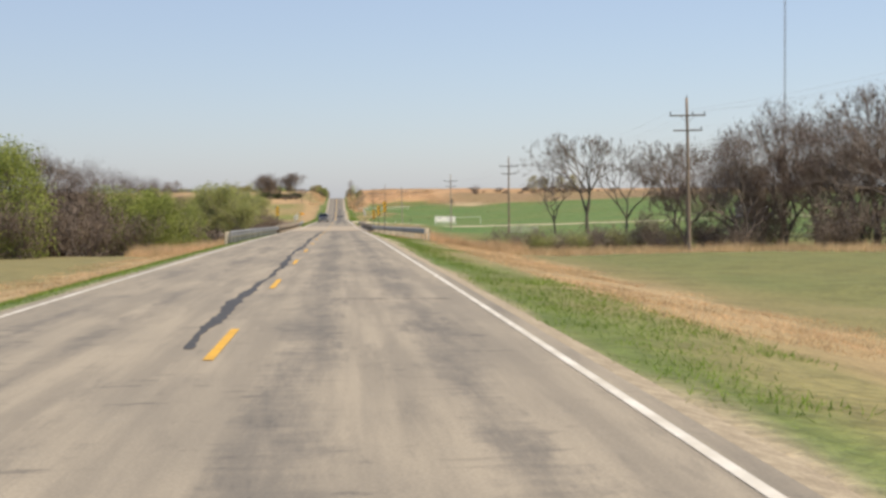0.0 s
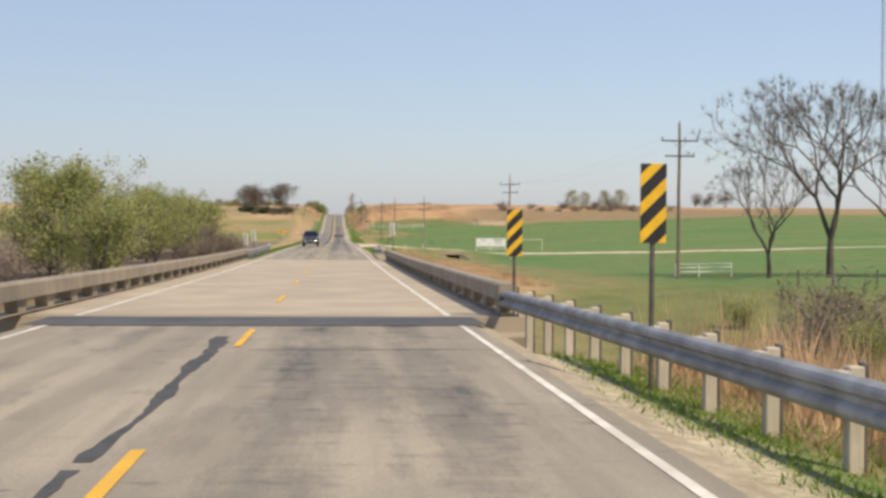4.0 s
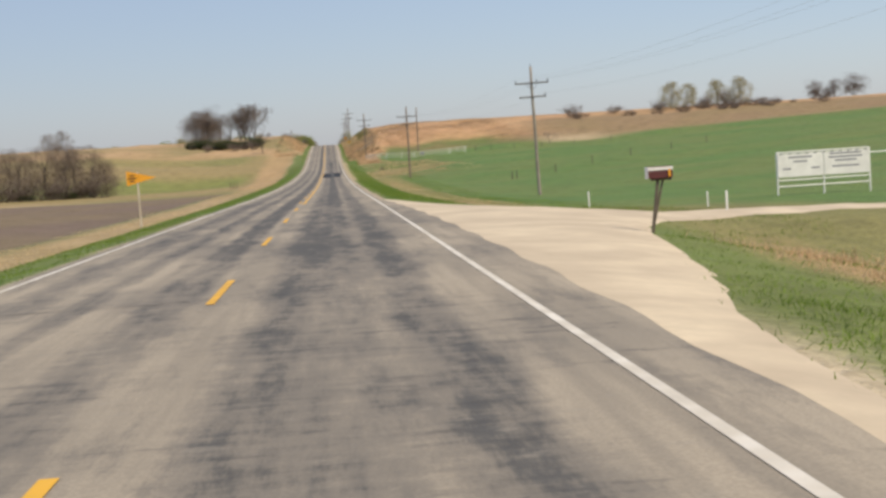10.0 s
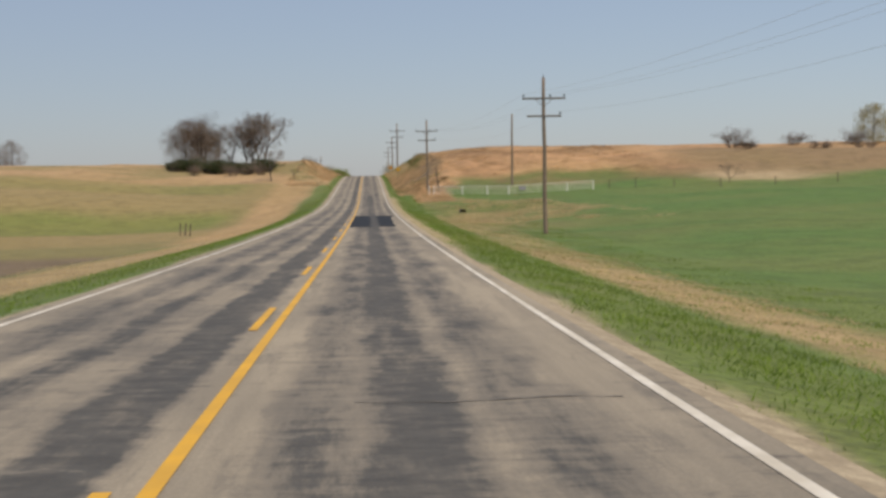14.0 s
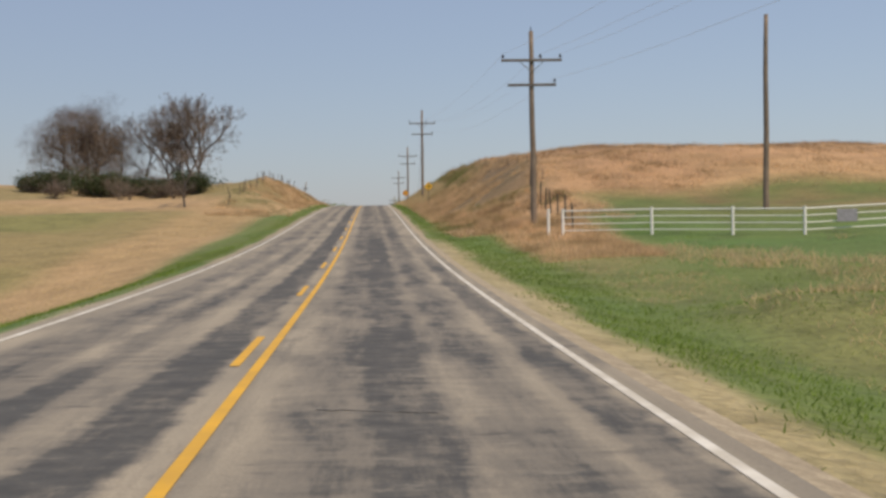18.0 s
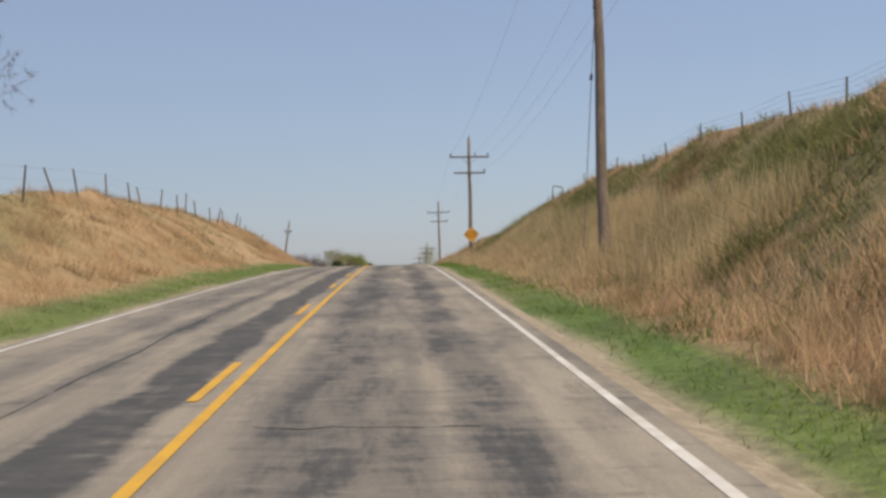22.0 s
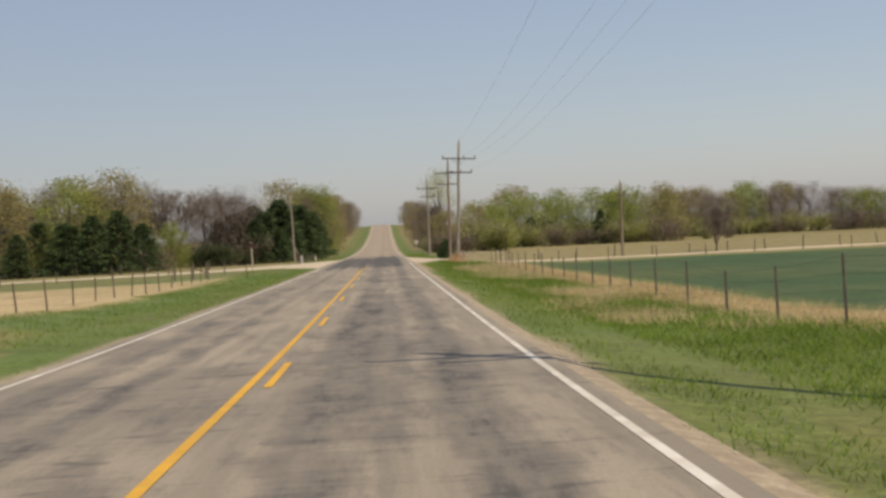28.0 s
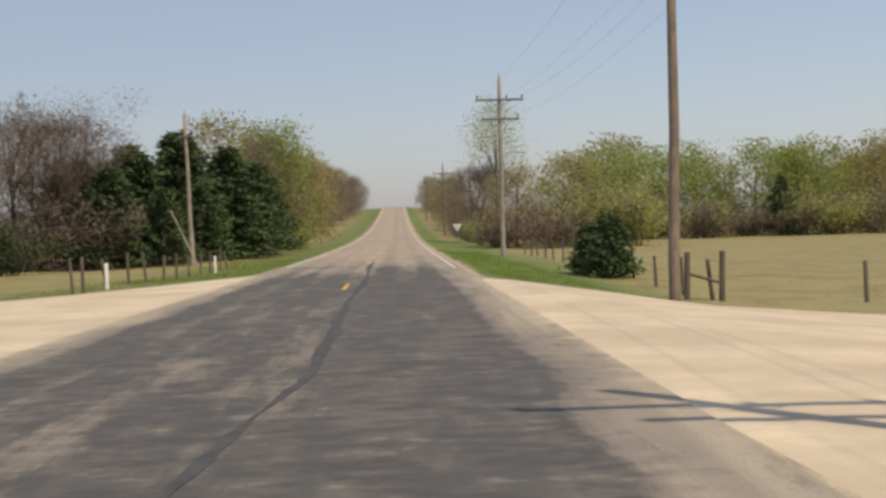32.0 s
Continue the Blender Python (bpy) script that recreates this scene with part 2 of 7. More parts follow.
def wood_material(name, a, b):
    n = Nodes(name, 0.9)
    grain = n.noise(9.0, n.pos(3, 3, 0.25), 5)
    wide = n.noise(0.8)
    n.color(n.mix(n.ramp(grain, 0.35, 0.65), n.mix(n.ramp(wide, 0.4, 0.6), a, tuple(v * 0.6 for v in a)), b))
    n.bump(grain, 0.5, 0.02)
    return n.m


ASPHALT, GROUND = asphalt_material(), ground_material()
GRAVEL = plain("limestone_gravel", (0.62, 0.525, 0.38), 0.95, vary=0.3, scale=0.5, second=(0.47, 0.39, 0.285))
SHOULDER = plain("shoulder_gravel", (0.50, 0.42, 0.30), 0.95, vary=0.5, scale=4.0, second=(0.33, 0.27, 0.19))
TAR = plain("crack_tar", (0.045, 0.045, 0.046), 0.75, vary=0.3, scale=3, second=(0.075, 0.072, 0.07))
CRACK = plain("dirty_crack", (0.10, 0.094, 0.088), 0.9, vary=0.3, scale=3, second=(0.16, 0.145, 0.13))
PATCH = plain("fresh_asphalt", (0.055, 0.056, 0.062), 0.8, vary=0.3, scale=0.6, second=(0.09, 0.09, 0.09))
DECK = plain("deck_concrete", (0.44, 0.365, 0.27), 0.85, vary=0.25, scale=0.5, second=(0.34, 0.285, 0.215))
CONCRETE = plain("rail_concrete", (0.34, 0.28, 0.21), 0.9, vary=0.3, scale=1.2, second=(0.23, 0.195, 0.15))
WHITE_LINE = plain("white_road_paint", (0.76, 0.73, 0.66), 0.7, vary=0.3, scale=1.5, second=(0.54, 0.50, 0.42))
YELLOW_LINE = plain("yellow_road_paint", (0.72, 0.40, 0.03), 0.7, vary=0.2, scale=1.5, second=(0.58, 0.33, 0.04))
GALVANISED = plain("galvanised_steel", (0.37, 0.375, 0.385), 0.55, 0.12, vary=0.3, scale=2)
STEEL_POST = plain("weathered_steel_post", (0.16, 0.14, 0.12), 0.7, 0.3, vary=0.3, scale=4)
PALE_POST = wood_material("pale_timber", (0.62, 0.55, 0.44), (0.46, 0.40, 0.31))
POLE_WOOD = wood_material("pole_timber", (0.27, 0.21, 0.16), (0.14, 0.11, 0.09))
POLE_GREY = wood_material("grey_pole_timber", (0.36, 0.32, 0.27), (0.22, 0.19, 0.16))
ARM_WOOD = wood_material("crossarm_timber", (0.17, 0.15, 0.14), (0.10, 0.09, 0.08))
POST_WOOD = wood_material("fence_timber", (0.16, 0.13, 0.10), (0.08, 0.065, 0.05))
INSULATOR = plain("dark_glazed_insulator", (0.05, 0.05, 0.06), 0.25, vary=0.2)
WIRE = plain("aluminium_wire", (0.62, 0.64, 0.67), 0.5, 0.1, vary=0.1)
BLACK_PAINT = plain("black_sign_paint", (0.02, 0.02, 0.022), 0.5, vary=0.2)
YELLOW_SIGN = plain("yellow_sign_sheeting", (0.80, 0.47, 0.02), 0.45, vary=0.12, scale=3)
ORANGE_SIGN = plain("orange_yellow_sheeting", (0.80, 0.36, 0.02), 0.45, vary=0.12, scale=3)
SIGN_BACK = plain("bare_sign_aluminium", (0.74, 0.74, 0.70), 0.6, 0.1, vary=0.15)
WHITE_PIPE = plain("white_pipe_paint", (0.80, 0.80, 0.77), 0.5, vary=0.12)
RUSTY_PIPE = plain("worn_white_pipe_paint", (0.62, 0.58, 0.52), 0.7, vary=0.35, scale=3, second=(0.38, 0.28, 0.2))
WHITE_BOARD = plain("white_sign_board", (0.80, 0.79, 0.76), 0.6, vary=0.1, scale=1)
GREY_BAR = plain("grey_print", (0.28, 0.28, 0.32), 0.7, vary=0.15)
BARK = wood_material("grey_bark", (0.13, 0.108, 0.095), (0.07, 0.058, 0.052))
TWIG = island_material("bare_twigs", (0.23, 0.19, 0.165), (0.14, 0.115, 0.10))
LEAF_YELLOW = island_material("willow_leaves", (0.42, 0.43, 0.17), (0.28, 0.32, 0.11), glow=0.45)
LEAF_GREEN = island_material("spring_leaves", (0.34, 0.38, 0.11), (0.17, 0.22, 0.06), glow=0.45)
LEAF_OLIVE = island_material("budding_leaves", (0.38, 0.33, 0.15), (0.24, 0.22, 0.10), glow=0.45)
LEAF_BROWN = island_material("reddish_buds", (0.25, 0.195, 0.155), (0.135, 0.11, 0.09), glow=0.35)
LEAF_DUSK = island_material("fine_dark_twigs", (0.19, 0.145, 0.125), (0.10, 0.08, 0.07), glow=0.3)
LEAF_DARK = island_material("dark_hedge_leaves", (0.075, 0.095, 0.042), (0.04, 0.055, 0.026), glow=0.2)
CEDAR = island_material("cedar_needles", (0.075, 0.11, 0.045), (0.04, 0.065, 0.028))
GRASS_BLADE = island_material("green_blades", (0.20, 0.29, 0.05), (0.11, 0.175, 0.03), glow=0.4)
DRY_BLADE = island_material("dry_blades", (0.80, 0.58, 0.35), (0.50, 0.335, 0.195), glow=0.5, patch=(0.27, 0.20, 0.10))
STRAW_BLADE = island_material("straw_blades", (0.68, 0.54, 0.32), (0.48, 0.365, 0.20), glow=0.5)
RUST_BLADE = island_material("rust_brown_blades", (0.36, 0.225, 0.13), (0.20, 0.13, 0.075), glow=0.35, patch=(0.13, 0.105, 0.055))
OLIVE_BLADE = island_material("olive_blades", (0.25, 0.25, 0.10), (0.125, 0.135, 0.052), glow=0.45)
NAVY = plain("dark_blue_car_paint", (0.004, 0.006, 0.016), 0.12, 0.0, vary=0.1, scale=2)
TWO_TONE = plain("champagne_lower_paint", (0.20, 0.18, 0.155), 0.3, 0.2, vary=0.1, scale=2)
CHROME = plain("chrome", (0.52, 0.53, 0.55), 0.2, 1.0, vary=0.2, scale=3)
TYRE = plain("tyre_rubber", (0.02, 0.02, 0.02), 0.85, vary=0.2)
GLASS_DARK = plain("tinted_glass", (0.008, 0.011, 0.018), 0.06, 0.0, vary=0.1)
LAMP_GLASS = plain("headlight_lens", (0.75, 0.75, 0.75), 0.1, 0.3, vary=0.1)
MAILBOX_RED = plain("faded_red_paint", (0.12, 0.03, 0.03), 0.5, vary=0.2)
ROOF_PALE = plain("pale_roofing", (0.62, 0.62, 0.60), 0.6, vary=0.2, scale=1)
SIDING = plain("grey_siding", (0.42, 0.41, 0.38), 0.8, vary=0.2, scale=1)
STEEL_TOWER = plain("tower_steel", (0.20, 0.20, 0.22), 0.6, 0.3, vary=0.1)


# ---- mesh tools ----
def part(name, bm, material, parent=None, label=""):
    me = bpy.data.meshes.new(name)
    if isinstance(bm, tuple):
        me.from_pydata(bm[0], [], bm[1])
    else:
        bm.to_mesh(me)
        bm.free()
    me.materials.append(material)
    ob = new(name, me)
    if parent is not None:
        ob.parent = parent
    if label:
        ob["label"] = label
    return ob


def smooth(ob):
    ob.data.polygons.foreach_set("use_smooth", [True] * len(ob.data.polygons))
    return ob


def thing(name, m, label, category, group=""):
    ob = new(name)
    ob.matrix_basis = m
    return tagged(ob, label, category, group)


def box(bm, c, s, rot=None, bevel=0.0):
    """A box of size s round c; its long edges are chamfered by bevel."""
    m = Matrix.Translation(c) @ (rot.to_4x4() if rot else Matrix.Identity(4)) @ Matrix.Diagonal((*s, 1))
    made = bmesh.ops.create_cube(bm, size=1.0, matrix=m)
    if bevel:
        edges = {e for v in made["verts"] for e in v.link_edges}
        bmesh.ops.bevel(bm, geom=list(edges), offset=bevel, segments=1, affect="EDGES")
    return bm


def one_box(c, s, rot=None, bevel=0.0):
    return box(bmesh.new(), c, s, rot, bevel)


def ring(p, d, r, n, turn=0.0):
    d = Vector(d).normalized()
    a = d.cross(Vector((0.31, 0.95, 0.05)) if abs(d.z) > 0.9 else Vector((0, 0, 1))).normalized()
    b = d.cross(a)
    return [Vector(p) + r * (math.cos(2 * math.pi * k / n + turn) * a + math.sin(2 * math.pi * k / n + turn) * b) for k in range(n)]


def tube_into(vs, fs, p0, p1, r0, r1, n=5, caps=False):
    p0, p1 = Vector(p0), Vector(p1)
    k = len(vs)
    vs += ring(p0, p1 - p0, r0, n) + ring(p1, p1 - p0, r1, n)
    fs += [(k + i, k + (i + 1) % n, k + n + (i + 1) % n, k + n + i) for i in range(n)]
    if caps:
        fs += [tuple(k + i for i in reversed(range(n))), tuple(k + n + i for i in range(n))]


def tube(p0, p1, r0, r1=None, n=8):
    vs, fs = [], []
    tube_into(vs, fs, p0, p1, r0, r0 if r1 is None else r1, n, True)
    return [tuple(v) for v in vs], fs


def tubes(list_of, n=6):
    vs, fs = [], []
    for p0, p1, r in list_of:
        tube_into(vs, fs, p0, p1, r, r, n, True)
    return [tuple(v) for v in vs], fs


# ---- the lie of the land ----
def road_z(y):
    y = np.asarray(y, float)
    u = np.clip((y - ROAD_Y[0]) / 20.0, 0, len(ROAD_Z) - 1.001)
    i = u.astype(int)
    s = u - i
    g = np.gradient(ROAD_Z)
    h00, h10, h01, h11 = 2 * s**3 - 3 * s**2 + 1, s**3 - 2 * s**2 + s, -2 * s**3 + 3 * s**2, s**3 - s**2
    return h00 * ROAD_Z[i] + h10 * g[i] + h01 * ROAD_Z[i + 1] + h11 * g[i + 1]


def rz(y):
    return float(road_z(y))


AT = np.array([0.0, 4.2, 5.0, 7.0, 9.0, 13.0, 20.0, 30.0, 60.0, 150.0, 420.0])
# heights over the road, outwards from it: right side
RIGHT = {
    -80: "-.1 -.1 -.2 -.5 -.9 -1.4 -1.7 -1.7 -1.7 -1.5 -1",
    85: "-.1 -.1 -.15 -.3 -.7 -1.4 -1.7 -1.5 -1.5 -1.2 -.5",
    122: "-.1 -.1 -.2 -.55 -1.2 -2.1 -2.4 -2.3 -2 -1.5 0",
    132: "-2.6 -2.6 -2.7 -2.8 -2.9 -3.1 -3.2 -3.1 -2.8 -2 0",
    156: "-3.8 -3.8 -3.8 -3.8 -3.8 -3.7 -3.5 -3.2 -2.9 -2 .5",
    182: "-2.4 -2.4 -2.5 -2.5 -2.5 -2.4 -2.2 -2 -1.8 -1 1",
    190: "-.1 -.1 -.15 -.45 -1.0 -1.7 -1.8 -1.7 -1.5 -.8 1",
    240: "-.1 -.1 -.2 -.5 -1 -1.7 -2.2 -2.1 -1.8 -.8 2",
    282: "-.1 -.1 -.15 -.35 -.7 -1.5 -2.4 -2.4 -2.2 -.6 3",
    292: "-.1 -.1 -.12 -.2 -.4 -1.2 -2.3 -2.3 -2.1 -.5 3.2",
    302: "-.1 -.1 -.12 -.15 -.25 -.6 -1.0 -1.8 -2.0 -.3 3.5",
    334: "-.1 -.1 -.15 -.4 -.8 -1.1 -1.4 -1.6 -1.3 .8 5",
    378: "-.1 -.1 -.2 -.6 -1 -1.5 -1.9 -1.8 -.8 2 7",
    430: "-.1 -.1 -.2 -.6 -1 -1.4 -1.6 -1.5 0 3.5 8",
    462: "-.1 -.1 -.2 -.6 -.9 -1.2 -1 -.5 .8 4.5 9",
    505: "-.1 -.1 -.2 -.6 -.9 -.8 -.2 .2 1.2 5 9",
    535: "-.1 -.1 -.15 -.2 0 .1 .3 .7 1.2 5 9",
    552: "-.1 -.1 -.1 .05 .5 1.4 1.4 1.6 2 5 8.5",
    580: "-.1 -.1 -.05 .35 1.6 4.5 5.1 5.2 5.2 5.6 7",
    605: "-.1 -.1 -.05 .3 1.7 4.8 5.9 6 6 6 6",
    640: "-.1 -.1 -.05 .35 1.8 4.8 5.5 5.8 5.8 5.3 5",
    680: "-.1 -.1 -.05 .25 1.6 4.4 4.5 4.8 4.8 4 3",
    700: "-.1 -.1 0 .55 1.75 3.0 3.3 3.5 3.6 3 2",
    715: "-.1 -.1 0 .5 1.3 2.3 2.5 2.6 2.6 2.2 1.5",
    738: "-.1 -.1 -.1 .15 .7 1.4 1.6 1.7 1.6 1 .5",
    765: "-.1 -.1 -.2 -.3 -.1 .1 .2 .2 .1 0 0",
    800: "-.1 -.1 -.2 -.5 -.6 -.7 -.8 -.9 -1 -1.2 -1.5",
    864: "-.1 -.1 -.2 -.5 -.5 -.7 -.9 -1 -1.1 -1.3 -1.6",
    877: "-.1 -.1 -.1 -.14 -.3 -.7 -1 -1 -1.1 -1.3 -1.6",
    906: "-.1 -.1 -.12 -.35 -.7 -1 -1.1 -1.2 -1.2 -1.3 -1.6",
    918: "-.1 -.1 -.18 -.35 -.4 -.6 -.9 -1.1 -1.2 -1.4 -1.6",
    1000: "-.1 -.1 -.2 -.4 -.5 -.5 -.6 -.8 -1.1 -1.5 -2",
    1500: "-.1 -.1 -.2 -.5 -.5 -.6 -.8 -1.5 -4 -9 -12",
}
LEFT = {
    -80: "-.1 -.1 -.2 -.7 -1.2 -1.6 -1.7 -1.7 -1.7 -1.5 -1",
    85: "-.1 -.1 -.2 -.7 -1.2 -1.6 -1.7 -1.7 -1.7 -1.5 -1",
    122: "-.1 -.1 -.3 -1 -1.6 -2 -2.2 -2.2 -2 -1.5 0",
    132: "-2.6 -2.6 -2.7 -2.8 -2.9 -3 -3 -2.9 -2.6 -2 0",
    156: "-3.8 -3.8 -3.8 -3.8 -3.8 -3.7 -3.4 -3 -2.6 -2 0",
    182: "-2.4 -2.4 -2.5 -2.5 -2.5 -2.4 -2.2 -2 -1.8 -1 1",
    190: "-.1 -.1 -.2 -.7 -1.2 -1.5 -1.5 -1.5 -1.4 -.8 0",
    300: "-.1 -.1 -.2 -.5 -.9 -1.1 -1.1 -1 -.8 -.3 1",
    400: "-.1 -.1 -.2 -.5 -.8 -1 -1 -.9 -.4 1.3 3",
    496: "-.1 -.1 -.2 -.8 -1.4 -2 -2.2 -2.4 -2 1.5 5",
    530: "-.1 -.1 -.2 -.8 -1.5 -2.2 -2.8 -3.2 -2.6 2 5",
    562: "-.1 -.1 -.2 -.4 -.6 -.7 -.7 -.5 1 4 6",
    595: "-.1 -.1 -.1 0 .1 .1 .2 .4 2.5 5 5.5",
    625: "-.1 -.1 0 .3 1.2 2.2 1.3 1.3 3 5 5",
    650: "-.1 -.1 0 .6 2 3.8 2.6 2.4 3.5 4.5 4.5",
    700: "-.1 -.1 0 .6 2 4 4 3.8 3.6 3 3",
    730: "-.1 -.1 0 .4 1.3 2.7 2.8 2.7 2.4 2 1",
    780: "-.1 -.1 -.1 0 .4 .9 .9 .7 .3 0 0",
    815: "-.1 -.1 -.2 -.3 -.3 -.3 -.3 -.3 -.5 -.5 0",
    860: "-.1 -.1 -.2 -.4 -.4 -.4 -.4 -.4 -.4 0 1",
    870: "-.1 -.1 -.1 -.12 -.16 -.22 -.3 -.35 -.4 0 1",
    916: "-.1 -.1 -.1 -.12 -.16 -.22 -.3 -.35 -.4 0 1",
    926: "-.1 -.1 -.2 -.4 -.4 -.4 -.4 -.4 -.4 0 1",
    1000: "-.1 -.1 -.2 -.4 -.5 -.5 -.5 -.4 0 1 2",
    1500: "-.1 -.1 -.2 -.5 -.5 -.6 -.8 -1.5 -4 -9 -12",
}
TABLES = []
for side in (LEFT, RIGHT):
    TABLES.append((np.array(list(side), float), np.array([[float(v) for v in row.split()] for row in side.values()])))


def lumps(x, y, s=1.0):
    a = np.sin(x * 0.31 * s + 1.7 * np.sin(y * 0.13 * s)) + np.sin(y * 0.27 * s + 1.3 * np.sin(x * 0.19 * s + 2.0))
    return 0.5 * a + 0.3 * np.sin(x * 0.93 * s + y * 0.71 * s) + 0.2 * np.sin(y * 1.7 * s - x * 1.1 * s + 1.0)


def land(x, y):
    """Height of the ground at arrays x, y."""
    x, y = np.broadcast_arrays(np.asarray(x, float), np.asarray(y, float))
    out = np.zeros(x.shape)
    for k, (ys, rows) in enumerate(TABLES):
        i = np.clip(np.searchsorted(ys, y) - 1, 0, len(ys) - 2)
        s = np.clip((y - ys[i]) / (ys[i + 1] - ys[i]), 0, 1)
        s = s * s * (3 - 2 * s)
        ax = np.clip(np.abs(x), 0, 419.9)
        j = np.clip(np.searchsorted(AT, ax) - 1, 0, len(AT) - 2)
        w = (ax - AT[j]) / (AT[j + 1] - AT[j])
        w = np.clip(w, 0, 1)
        h = (rows[i, j] * (1 - w) + rows[i, j + 1] * w) * (1 - s) + (rows[i + 1, j] * (1 - w) + rows[i + 1, j + 1] * w) * s
        out = np.where((x < 0) == (k == 0), h, out)
    rough = np.clip((np.abs(x) - 6.0) / 6.0, 0, 1) * (1 - np.clip((40 - np.abs(y - 893)) / 8, 0, 1) * np.clip((60 - np.abs(x)) / 20, 0, 1))
    bank = np.clip((y - 545) / 30, 0, 1) * np.clip((770 - y) / 30, 0, 1)
    out = out + rough * lumps(x, y) * (0.09 + 0.16 * bank) + np.clip((np.abs(x) - 60) / 100, 0, 1) * lumps(x * 0.06, y * 0.06) * 0.5
    far = np.clip((np.abs(x) - 150) / 300, 0, 1)
    base = road_z(y) * (1 - far) + road_z(np.clip(y, 0, 1000)) * far
    track = 0.75 * np.exp(-((y - 509.5) / 3.2) ** 2) * np.clip((x - 7.0) / 3.0, 0, 1) * np.clip((24.0 - x) / 4.0, 0, 1)
    return base + out + track


def gz(x, y):
    return float(land(x, y))


def strip(xs, ys, lift):
    """A ribbon along the road between offsets xs, as vertices and faces."""
    n = len(xs)
    vs = [(x, float(y), rz(y) + (lift[i] if isinstance(lift, tuple) else lift)) for y in ys for i, x in enumerate(xs)]
    fs = [(r * n + i, r * n + i + 1, (r + 1) * n + i + 1, (r + 1) * n + i) for r in range(len(ys) - 1) for i in range(n - 1)]
    return vs, fs


# ---- ground ----
GREEN, WHEAT, TAN = (0.125, 0.19, 0.04), (0.105, 0.195, 0.042), (0.45, 0.33, 0.18)
PRAIRIE, SOIL, OLIVE = (0.58, 0.355, 0.19), (0.19, 0.135, 0.10), (0.25, 0.22, 0.09)
STRAW, DARKGREEN, GRIT = (0.56, 0.44, 0.25), (0.045, 0.10, 0.03), (0.46, 0.38, 0.27)
right_x = [0, 2.5, 4.1, 4.35, 4.6, 4.9, 5.3, 5.8, 6.4, 7, 7.7, 8.4, 9.2, 10, 11, 12, 13, 14, 15.5, 17, 19, 21, 24, 27, 30, 34, 38, 43, 48, 54, 60, 68, 78, 90, 105, 120, 140, 165, 200, 250, 320, 420, 700, 1300, 3000]
gx = np.array([-v for v in reversed(right_x[1:])] + right_x, float)
gy = np.concatenate([np.arange(-80, 960, 2.5), np.arange(960, 1500, 12), np.arange(1500, 2200, 100), [2600, 3200, 4200]])
GX, GY = np.meshgrid(gx, gy)
GZ = land(GX, GY)


def soft(v, lo, hi):
    s = np.clip((v - lo) / (hi - lo), 0, 1)
    return s * s * (3 - 2 * s)


